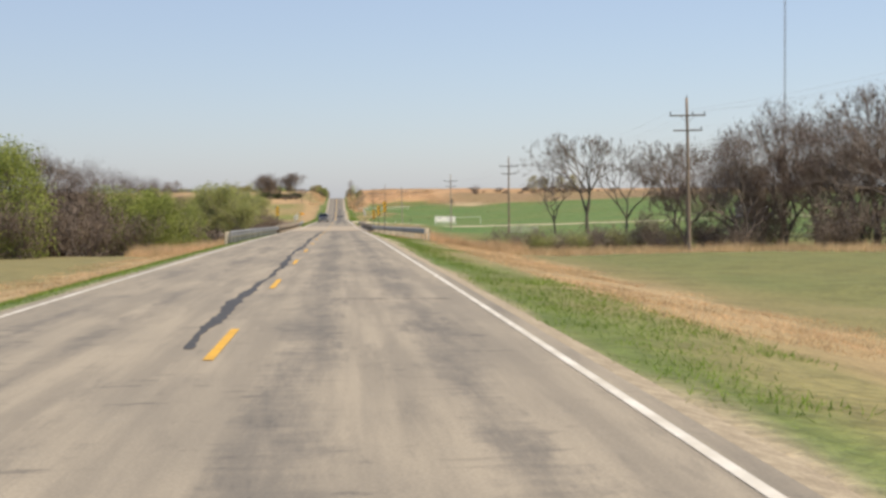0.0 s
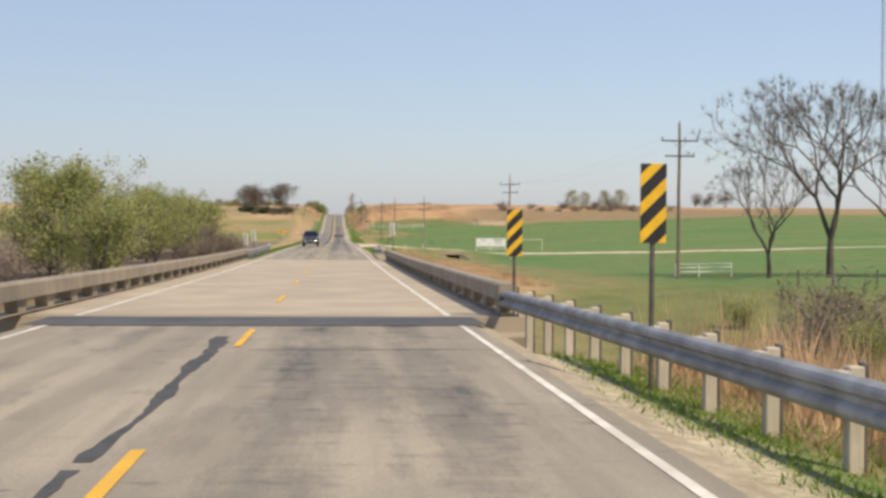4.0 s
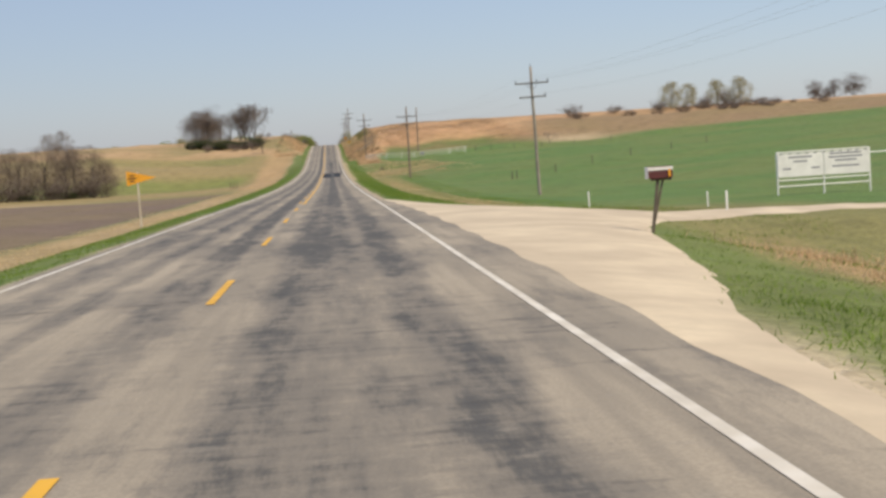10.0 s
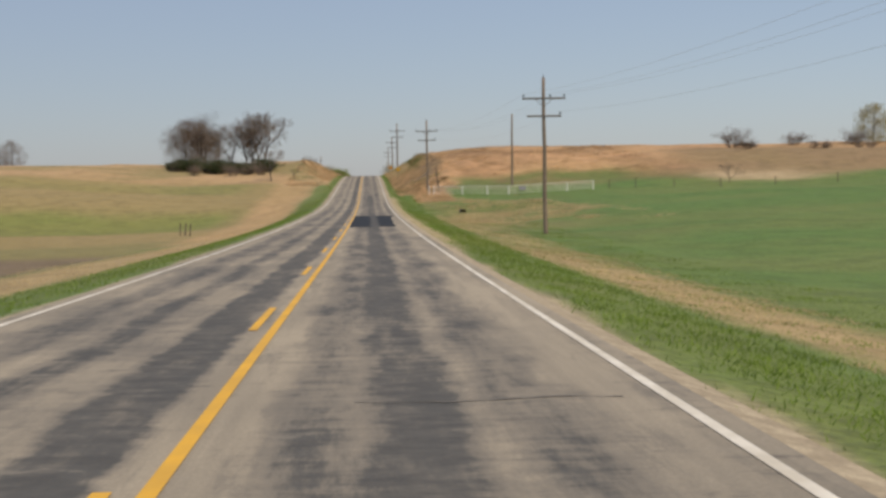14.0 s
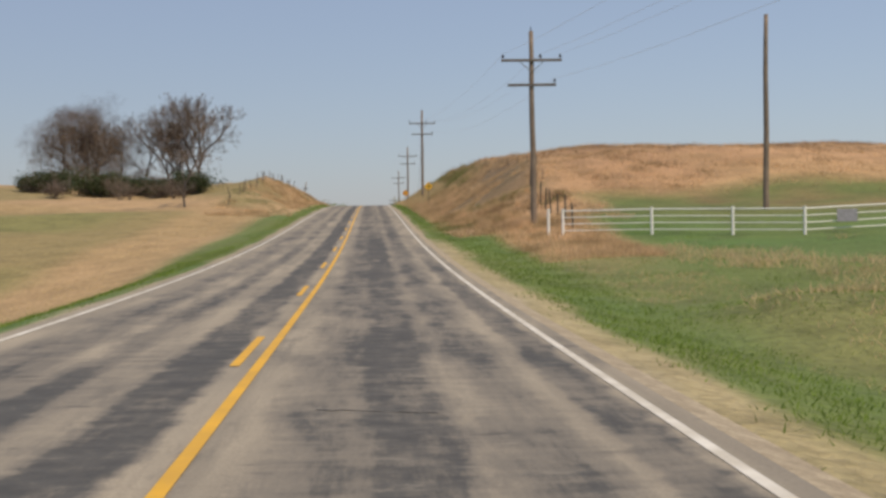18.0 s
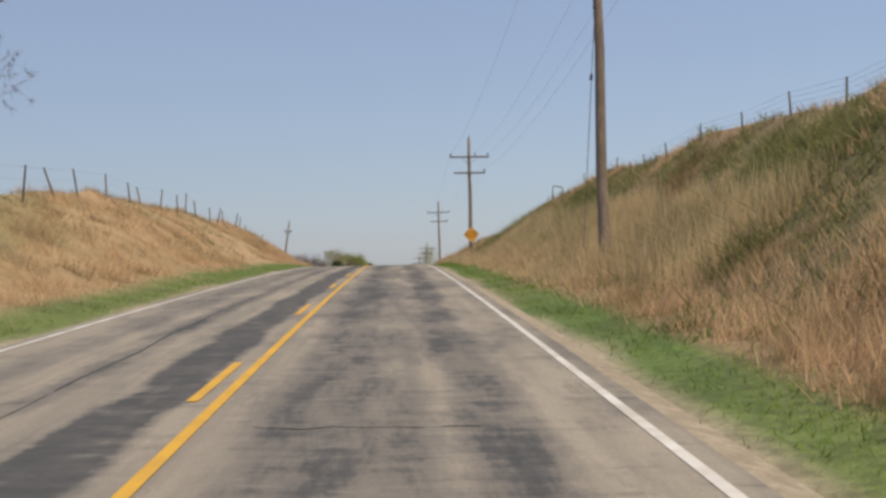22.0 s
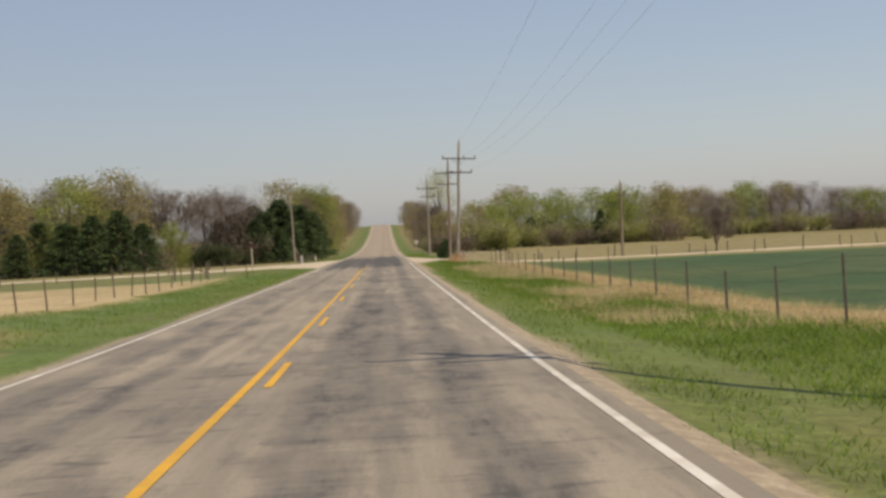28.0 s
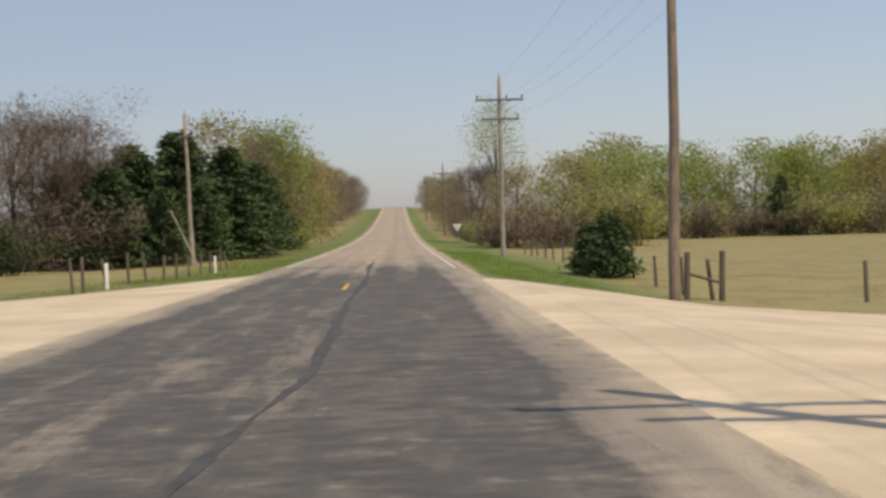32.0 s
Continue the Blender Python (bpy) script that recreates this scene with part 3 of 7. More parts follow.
def zones(x, y):
    """Colour of what grows at x, y, with some shade painted in."""
    ax = np.abs(x) + 0.45 * lumps(x, y) * np.clip(np.abs(x) / 7, 0, 1.6)
    yy = y + 3.0 * lumps(x * 0.5, y * 0.5)
    col = np.zeros(x.shape + (3,))
    right = x >= 0

    def lay(where, c):
        w = np.clip(where, 0, 1)[..., None]
        col[...] = col * (1 - w) + np.array(c) * w

    def between(v, lo, hi, e):
        return soft(v, lo - e, lo + e) * (1 - soft(v, hi - e, hi + e))

    R, L = right.astype(float), 1.0 - right
    lay(np.ones(x.shape), WHEAT)
    lay(R * between(yy, -200, 250, 8), OLIVE)
    lay(R * between(yy, -200, 185, 8) * soft(ax, 14, 20), (0.175, 0.195, 0.062))
    lay(R * between(yy, -200, 125, 8) * soft(ax, 14, 20) * soft(lumps(x * 0.35 + 2, y * 0.25), 0.25, 0.7) * 0.7, TAN)
    lay(R * between(yy, -200, 185, 8) * between(ax, 7.2, 13.5, 0.8), TAN)
    lay(R * between(yy, 120, 200, 6), OLIVE)
    lay(R * between(yy, 124, 200, 5) * soft(ax, 12, 16), (0.15, 0.175, 0.045))
    lay(R * between(yy, 186, 300, 6) * soft(ax, 21, 27), WHEAT)
    lay(R * between(yy, 186, 325, 6) * between(ax, 5, 24, 2.0), (0.21, 0.205, 0.07))
    lay(R * between(yy, 186, 246, 8) * between(ax, 6.2, 16.0, 1.2) * (0.55 + 0.45 * soft(lumps(x * 0.6, y * 0.4), -0.4, 0.4)), (0.50, 0.33, 0.175))
    lay(R * between(yy, 252, 330, 6) * between(ax, 5, 10.3, 1.0), GREEN)
    lay(R * between(yy, 240, 296, 8) * between(ax, 13.6, 22, 1.2) * soft(lumps(x * 0.7 + 3, y * 0.5), -0.3, 0.3) * 0.7, (0.36, 0.25, 0.12))
    lay(R * between(yy, 325, 545, 6) * between(ax, 8.3, 11.5, 0.8) * (0.35 + 0.65 * soft(lumps(x * 0.6, y * 0.3), -0.5, 0.3)), TAN)
    lay(R * between(yy, 470, 540, 6) * between(ax, 9, 22, 2) * soft(lumps(x * 0.5, y * 0.3), -0.2, 0.7) * 0.6, OLIVE)
    lay(R * between(yy, 529, 548, 3) * between(ax, 7.6, 12.0, 0.8), (0.50, 0.33, 0.18))
    lay(R * soft(yy, 545, 552) * soft(ax, 5.4, 6.0) * (1 - soft(ax, 13, 15)), PRAIRIE)
    lay(R * soft(yy, 553, 558) * soft(ax, 12, 14), PRAIRIE)
    lay(R * soft(yy, 556, 564) * soft(ax, 12, 15) * soft(lumps(x * 0.45 + 1, y * 0.3), -0.2, 0.5) * 0.65, (0.43, 0.25, 0.135))
    lay(R * between(yy, 545, 561, 3) * between(ax, 14, 62, 2), (0.12, 0.17, 0.04))
    # Bank ground darkened, so the shade between its tufts sits in the colour.
    lay(R * between(yy, 566, 704, 10) * between(ax, 5.9, 13.2, 0.5) * 0.85, (0.19, 0.135, 0.075))
    lay(R * between(yy, 548, 765, 4) * soft(lumps(x * 0.9 + 5, y * 0.6), 0.1, 0.6) * 0.6, (0.30, 0.18, 0.095))
    lay(R * between(yy, 520, 760, 6) * soft(ax, 150, 200) * 0.5, OLIVE)
    lay(R * between(yy, 575, 712, 8) * between(ax, 8.2, 12.2, 0.8) * soft(lumps(x * 0.7, y * 0.35), -0.3, 0.4) * 0.7, OLIVE)
    lay(R * between(yy, 614, 706, 6) * between(ax, 7.3, 11.6, 0.6) * (0.2 + 0.65 * soft(lumps(x * 1.3, y * 0.8), -0.35, 0.3)), (0.20, 0.17, 0.065))
    lay(R * between(yy, 550, 588, 6) * soft(ax, 42, 58) * (1 - soft(ax, 175, 205)), (0.29, 0.20, 0.11))
    lay(R * between(yy, 543, 560, 4) * between(ax, 52, 66, 3), (0.55, 0.42, 0.27))
    lay(R * soft(yy, 756, 772), GREEN)
    lay(R * soft(yy, 770, 780) * between(ax, 10.8, 13.0, 0.5), STRAW)
    lay(R * between(yy, 775, 872, 3) * soft(ax, 13.5, 15.0), DARKGREEN)
    lay(R * soft(yy, 872, 880) * soft(ax, 8, 11), (0.30, 0.26, 0.12))
    lay(R * soft(yy, 1000, 1030), OLIVE)
    lay(L * between(yy, -200, 125, 6) * soft(ax, 11, 14), OLIVE)
    lay(L * between(yy, -200, 125, 6) * between(ax, 7.5, 12.5, 0.8), TAN)
    lay(L * between(yy, 120, 188, 4), (0.20, 0.15, 0.09))
    lay(L * between(yy, 186, 450, 5) * soft(ax, 12, 14), SOIL)
    lay(L * between(yy, 186, 330, 5) * soft(ax, 70, 90), OLIVE)
    lay(L * between(yy, 186, 600, 6) * between(ax, 7.6, 12.5, 0.8), TAN)
    lay(L * between(yy, 446, 560, 6) * soft(ax, 12, 15), OLIVE)
    lay(L * between(yy, 446, 480, 6) * soft(ax, 30, 50), TAN)
    lay(L * between(yy, 480, 640, 6) * soft(ax, 10, 14), (0.33, 0.255, 0.115))
    lay(L * between(yy, 470, 612, 6) * between(ax, 8.4, 14.5, 1.0), (0.50, 0.335, 0.175))
    lay(R * between(yy, 455, 532, 10) * between(ax, 7, 24, 1.5) * (1 - soft(lumps(x * 0.5, y * 0.3), 0.0, 0.6)) * 0.8, (0.13, 0.185, 0.045))
    lay(L * between(yy, 518, 545, 5) * soft(ax, 14, 20), (0.20, 0.23, 0.055))
    lay(L * between(yy, 575, 592, 4) * soft(ax, 16, 22), (0.24, 0.23, 0.08))
    lay(L * soft(yy, 560, 640) * soft(ax, 26, 40), PRAIRIE)
    lay(L * between(yy, 600, 790, 8) * soft(ax, 5.4, 6.2), (0.50, 0.335, 0.185))
    lay(L * between(yy, 600, 760, 8) * soft(ax, 8.0, 9.5) * soft(lumps(x * 0.8, y * 0.3), -0.1, 0.5) * 0.7, OLIVE)
    lay(L * between(yy, 785, 858, 4) * soft(ax, 9.5, 11.5), STRAW)
    lay(L * soft(yy, 858, 864), (0.17, 0.19, 0.06))
    lay(L * soft(yy, 906, 912) * soft(ax, 9, 11), (0.29, 0.26, 0.11))
    lay(R * between(yy, 222, 296, 5) * between(ax, 10.8, 13.4, 0.6) * 0.9, (0.48, 0.32, 0.165))
    rails = R * (1.5 * between(yy, 86, 128, 4) + 1.3 * between(yy, 188, 250, 5))
    # Dull weed colour beside the rails, with the shade under them painted in.
    lay(rails * soft(ax, 5, 6) * (1 - soft(ax, 8.5, 10.5)), (0.24, 0.20, 0.09))
    lay(between(ax + 1.5 * between(yy, 548, 785, 4) + rails - 1.3 * L * between(yy, 330, 590, 10), 3.6, 7.0, 0.4) * (1 - between(yy, 126, 188, 3)), GREEN)
    lay(1 - soft(np.abs(x) + 0.25 * lumps(x * 2, y * 2), 4.1, 4.6), GRIT)
    lay(R * between(yy, 190, 262, 8) * (1 - soft(np.abs(x) + 0.25 * lumps(x * 2, y * 2) - 0.8 * between(yy, 188, 228, 6), 4.6, 5.1)), GRIT)
    lay(R * between(yy, 62, 130, 8) * (1 - soft(np.abs(x) + 0.3 * lumps(x * 2, y * 2), 4.6, 5.2)), (0.54, 0.46, 0.33))
    lay(R * between(yy, 430, 505, 10) * between(ax, 5.2, 9.5, 1.0) * (0.6 * soft(lumps(x * 0.9, y * 0.5), -0.3, 0.4)), (0.33, 0.275, 0.125))
    lay(R * between(yy, 425, 545, 10) * between(np.abs(x) + 0.25 * lumps(x * 2, y * 2), 4.3, 5.15, 0.25) * 0.85, (0.50, 0.40, 0.24))
    lay(R * between(yy, -80, 84, 10) * between(ax, 5.4, 8.5, 0.8) * (0.3 + 0.5 * soft(lumps(x * 0.9, y * 0.5), -0.3, 0.4)), (0.33, 0.27, 0.125))
    lay(R * between(yy, 840, 884, 5) * (1 - soft(np.abs(x) + 0.25 * lumps(x * 2, y * 2), 4.9, 5.5)), GRIT)
    lay(R * between(yy, 264, 282, 4) * (1 - soft(np.abs(x) + 0.25 * lumps(x * 2, y * 2), 5.3, 5.9)), (0.55, 0.46, 0.33))
    return col


ground_me = bpy.data.meshes.new("ground")
ny, nx = GX.shape
ids = np.arange(ny * nx).reshape(ny, nx)
quads = np.stack([ids[:-1, :-1], ids[:-1, 1:], ids[1:, 1:], ids[1:, :-1]], -1).reshape(-1, 4)
ground_me.from_pydata(np.stack([GX, GY, GZ], -1).reshape(-1, 3).tolist(), [], quads.tolist())
tint = ground_me.color_attributes.new("zone", "FLOAT_COLOR", "POINT")
tint.data.foreach_set("color", np.concatenate([zones(GX, GY), np.ones((ny, nx, 1))], -1).reshape(-1).astype(np.float32))
ground_me.materials.append(GROUND)
ground = smooth(tagged(new("ground", ground_me), "rolling ground with green verges, dry prairie, wheat and tilled soil", "ground", kind="structure"))

# ---- road ----
BRIDGE = (129.0, 187.0)


def along(a, b, step=4.0):
    return np.linspace(a, b, max(2, int(round((b - a) / step)) + 1))


ASPHALT_X = [-3.9, -2.0, 0.0, 2.0, 3.9]
road = tagged(new("road"), "worn grey asphalt two-lane country road with tar seams", "road", kind="structure")
for a, b in ((-80, BRIDGE[0]), (BRIDGE[1], 1500)):
    smooth(part("asphalt", strip(ASPHALT_X, along(a, b), 0.0), ASPHALT, road))
for sx in (-1, 1):
    for a, b in ((-80, BRIDGE[0] - 2), (BRIDGE[1] + 2, 1500)):
        xs = [3.86, 4.0, 4.28] if sx > 0 else [-4.28, -4.0, -3.86]
        lift = (-0.012, -0.03, -0.10) if sx > 0 else (-0.10, -0.03, -0.012)
        smooth(part("shoulder", strip(xs, along(a, b), lift), SHOULDER, road, "pale gravel shoulder"))
wide_v = []
for y in along(262, 326, 1.0):
    reach = 0.70 * math.sin(math.pi * (y - 262) / 64) ** 0.6 + 0.05 * math.sin(y * 1.3)
    wide_v += [(3.88, float(y), rz(y) - 0.004), (3.9 + 0.5 * max(0.0, reach), float(y), rz(y) - 0.006), (3.92 + max(0.0, reach), float(y), rz(y) - 0.022)]
wide_f = [(3 * r + i, 3 * r + i + 1, 3 * r + i + 4, 3 * r + i + 3) for r in range(len(wide_v) // 3 - 1) for i in range(2)]
smooth(part("paved_shoulder", (wide_v, wide_f), ASPHALT, road, "worn asphalt widened beside the driveway"))
for a, b in ((-80, 868.5), (916, 1500)):
    part("edge_line", strip([3.595, 3.695], along(a, b), 0.006), WHITE_LINE, road, "white painted edge line")
for a, b in ((-80, 858), (925, 1500)):
    part("edge_line", strip([-3.695, -3.595], along(a, b), 0.006), WHITE_LINE, road, "white painted edge line")


def paint(x, a, b, w=0.11):
    return part("centre_line", strip([x - w / 2, x + w / 2], along(a, b, 3.05), 0.010), YELLOW_LINE, road)


for k in range(-6, 55):
    top = 16.3 + 12.135 * k
    if top < 671:
        paint(0.0 if top < 325 else -0.13, top - 3.4, top)
paint(0.13, 326, 693.5)
paint(-0.13, 668, 851.5)
for k in range(0, 14):
    paint(0.13, 704.8 + 12.2 * k - 3.4, 704.8 + 12.2 * k)
for top in (904.5, 930.0, 942.0, 954.0, 966.0, 978.0, 990.0):
    paint(0.0, top - 3.2, top)
edge_rnd = random.Random(5)
lay_v, lay_l, lay_r = [], 0.0, 0.0
for y in along(445, 477, 0.12):
    lay_l = 0.8 * lay_l + edge_rnd.gauss(0, 0.012)
    lay_r = 0.85 * lay_r + edge_rnd.gauss(0, 0.016)
    lay_v += [(x, float(y), rz(y) + 0.007) for x in (0.24 + lay_l, 1.1, 1.75, 2.3, float(np.interp(y, (445, 462, 470, 477), (2.9, 2.95, 3.1, 3.45))) + 0.04 * math.sin(y * 0.4) + lay_r)]
lay_f = [(r * 5 + i, r * 5 + i + 1, r * 5 + i + 6, r * 5 + i + 5) for r in range(len(lay_v) // 5 - 1) for i in range(4)]
smooth(part("overlay", (lay_v, lay_f), overlay_material(), road, "fresh black asphalt overlay"))
part("overlay", strip([-4.1, 0, 4.1], along(126.4, 128.9, 1), 0.012), PATCH, road, "dark asphalt patch before the bridge")

rnd = random.Random(7)
for y0 in np.arange(20, 862, 11.3):
    if 122 < y0 < 190 or 444 < y0 < 476:
        continue
    a, b = rnd.choice(((-3.4, 3.5), (0.2, 3.6), (-3.5, -0.3), (-1.2, 1.6), (0.6, 2.4), (1.2, 3.3), (-3.0, -1.4), (0.9, 1.9)))
    n, yy = 14, float(y0) + rnd.uniform(-2, 2)
    pts = []
    for k in range(n + 1):
        yy += rnd.gauss(0, 0.035)
        pts.append((a + (b - a) * k / n, yy))
    w = [rnd.uniform(0.004, 0.03) * (2.2 if rnd.random() < 0.2 else 1.0) for _ in pts]
    vs = [(x, y + s * ww, rz(y) + 0.006) for (x, y), ww in zip(pts, w) for s in (-1, 1)]
    part("crack", (vs, [(2 * k, 2 * k + 2, 2 * k + 3, 2 * k + 1) for k in range(n)]), CRACK, road)
seam_rnd = random.Random(31)
for a, b, x0, w in ((14, 124, -0.34, 0.115), (188, 236, -0.72, 0.05), (846, 930, None, 0.10), (596, 700, -1.72, 0.02)):
    ys, piece, keep = along(a, b, 0.3), [], 0
    for y in ys:
        c = (np.interp(y, (846, 868, 875, 882, 892, 930), (-0.3, -0.2, 0.0, 0.45, 0.45, 0.25)) if x0 is None else x0) + 0.07 * math.sin(y * 0.23) + 0.03 * math.sin(y * 1.1)
        h = w * (0.75 + 0.3 * math.sin(y * 0.37) + 0.2 * math.sin(y * 1.9))
        piece += [(c - h * seam_rnd.uniform(0.55, 1.25), float(y), rz(y) + 0.006), (c + h * seam_rnd.uniform(0.55, 1.25), float(y), rz(y) + 0.006)]
        keep += 1
        if keep > 25 and seam_rnd.random() < 0.05 or y == ys[-1]:
            part("tar_seam", (piece, [(2 * k, 2 * k + 1, 2 * k + 3, 2 * k + 2) for k in range(len(piece) // 2 - 1)]), TAR, road, "black tar-sealed long seam")
            piece, keep = [], 0


def apron(side, far_x, centre, near, far, lift):
    """Gravel laid over the ground from the road's edge outwards; near, far: its reach along the road at an offset."""
    vs, fs, cells = [], [], 24
    cols = [3.9] + [v for v in right_x if 4.0 < v <= far_x]
    for x in cols:
        c = centre(x)
        for k in range(cells + 1):
            u = k / cells * 2 - 1
            y = c + (u * near(x) if u < 0 else u * far(x))
            y += 0.22 * abs(u) ** 3 * lumps(x * 1.7, y * 1.3) * min(1.0, near(x) / 8)
            g = max(gz(side * x, y), rz(y) - 0.09 if x < 4.3 else -99)
            vs.append((side * x, y, g + lift * (1.0 - 1.25 * abs(u) ** 5)))
    m = cells + 1
    for r in range(len(cols) - 1):
        for c in range(cells):
            q = (r * m + c, (r + 1) * m + c, (r + 1) * m + c + 1, r * m + c + 1)
            fs.append(q if side > 0 else q[::-1])
    return vs, fs


def drive_line(x):
    return np.interp(x, (3.9, 8, 13, 20, 28, 45, 90, 160), (300, 302, 304, 309, 317, 325, 333, 345))


def drive_near(x):
    u = np.clip(np.asarray(x) - 3.9, 0, None)
    return 2.5 + 23.0 * np.exp(-(u / 4.9) ** 3) + 14.0 * np.exp(-(u / 1.1) ** 2)


def drive_far(x):
    return 2.5 + 30.0 * np.exp(-(np.clip(np.asarray(x) - 3.9, 0, None) / 4.2) ** 1.3)


def cross_near(x):
    return 4.25 + 19.75 * np.exp(-np.clip(np.asarray(x) - 4.8, 0, None) / 4.7)


def cross_far(x):
    return 4.25 + 13.0 * np.exp(-np.clip(np.asarray(x) - 4.0, 0, None) / 3.5)


def cross_left(x):
    return 4.25 + 24.0 * np.exp(-np.clip(np.asarray(x) - 4.0, 0, None) / 7.0)


drive = part("driveway", apron(1, 160, drive_line, drive_near, drive_far, 0.07), GRAVEL)
smooth(tagged(drive, "pale limestone gravel farm driveway joining the road", "driveway", kind="structure"))
for side, near, far in ((1, cross_near, cross_far), (-1, cross_left, cross_left)):
    side_road = part("gravel_road", apron(side, 165, lambda x: 893.0 - 0.02 * x, near, far, 0.08), GRAVEL)
    smooth(tagged(side_road, "pale limestone gravel side road at the crossing", "road", kind="structure"))

# ---- bridge ----
bridge = tagged(new("bridge"), "short concrete road bridge with open concrete rails", "bridge", kind="structure")
ys = along(*BRIDGE, 3.6)
top = strip([-5.2, 0.0, 5.2], ys, 0.012)
n = len(top[0])
deck_v = top[0] + [(x, y, z - 0.7) for x, y, z in top[0]]
deck_f = list(top[1]) + [tuple(n + i for i in reversed(f)) for f in top[1]]
for r in range(len(ys) - 1):
    a, b = 3 * r, 3 * r + 3
    deck_f += [(a, b, n + b, n + a), (a + 2, n + a + 2, n + b + 2, b + 2)]
deck_f += [(0, n, n + 1, 1), (1, n + 1, n + 2, 2)]
part("deck", (deck_v, deck_f), DECK, bridge, "beige concrete bridge deck")
part("edge_line", strip([3.58, 3.70], ys, 0.02), WHITE_LINE, bridge)
part("edge_line", strip([-3.70, -3.58], ys, 0.02), WHITE_LINE, bridge)
for k in range(8, 16):
    y1 = 16.3 + 12.135 * k
    if BRIDGE[0] < y1 - 3 and y1 < BRIDGE[1]:
        part("centre_line", strip([-0.055, 0.055], along(y1 - 3.3, y1, 3), 0.024), YELLOW_LINE, bridge)
for y in (BRIDGE[0] + 0.4, 148.0, 168.0, BRIDGE[1] - 0.4, 182.3):
    part("joint", strip([-4.6, 4.6], [y - 0.03, y + 0.03], 0.02), TAR, bridge, "dark expansion joint")
for y in (BRIDGE[0] - 0.25, BRIDGE[1] + 0.25):
    part("abutment", one_box((0, y, rz(y) - 2.6), (10.6, 0.8, 4.6), None, 0.05), CONCRETE, bridge)
for y in (148.0, 168.0):
    part("pier", one_box((0, y, rz(y) - 3.0), (9.4, 0.8, 4.6), None, 0.1), CONCRETE, bridge)


def bridge_rail(sx, y0, y1):
    rail = thing("bridge_rail", pose(0, 0, 0), "weathered concrete bridge rail on tapered concrete posts", "bridge rail", "rails of the bridge")
    seg = along(y0, y1, 8)
    for a, b in zip(seg[:-1], seg[1:]):
        za, zb = rz(a), rz(b)
        x = 4.83 * sx
        prof = [(-0.19, 0.34), (-0.19, 0.63), (-0.15, 0.67), (0.15, 0.67), (0.19, 0.63), (0.19, 0.34)]
        vs = [(x + p, a + 0.012, za + q) for p, q in prof] + [(x + p, b - 0.012, zb + q) for p, q in prof]
        m = len(prof)
        part("beam", (vs, [(i, (i + 1) % m, m + (i + 1) % m, m + i) for i in range(m)] + [tuple(range(m))[::-1], tuple(range(m, 2 * m))]), CONCRETE, rail)
    part("kerb", (lambda s: s)(strip([4.66 * sx - 0.0, 5.1 * sx], along(y0, y1), 0.06) if sx > 0 else strip([-5.1, -4.66], along(y0, y1), 0.06)), CONCRETE, rail)
    y = y0 + 0.8
    while y < y1:
        z = rz(y)
        bm = bmesh.new()
        for w0, w1, d in ((0.50, 0.86, 0.26),):
            vs = [bm.verts.new((4.86 * sx + px, y + py, z + pz)) for pz, w in ((0.0, w0), (0.35, w1)) for px, py in ((-d / 2, -w / 2), (d / 2, -w / 2), (d / 2, w / 2), (-d / 2, w / 2))]
            for f in ((0, 1, 5, 4), (1, 2, 6, 5), (2, 3, 7, 6), (3, 0, 4, 7), (4, 5, 6, 7), (3, 2, 1, 0)):
                bm.faces.new([vs[i] for i in f])
        part("post", bm, CONCRETE, rail)
        y += 2.45
    return rail


bridge_rail(1, 129, 190.5)
bridge_rail(-1, 126, 190.5)


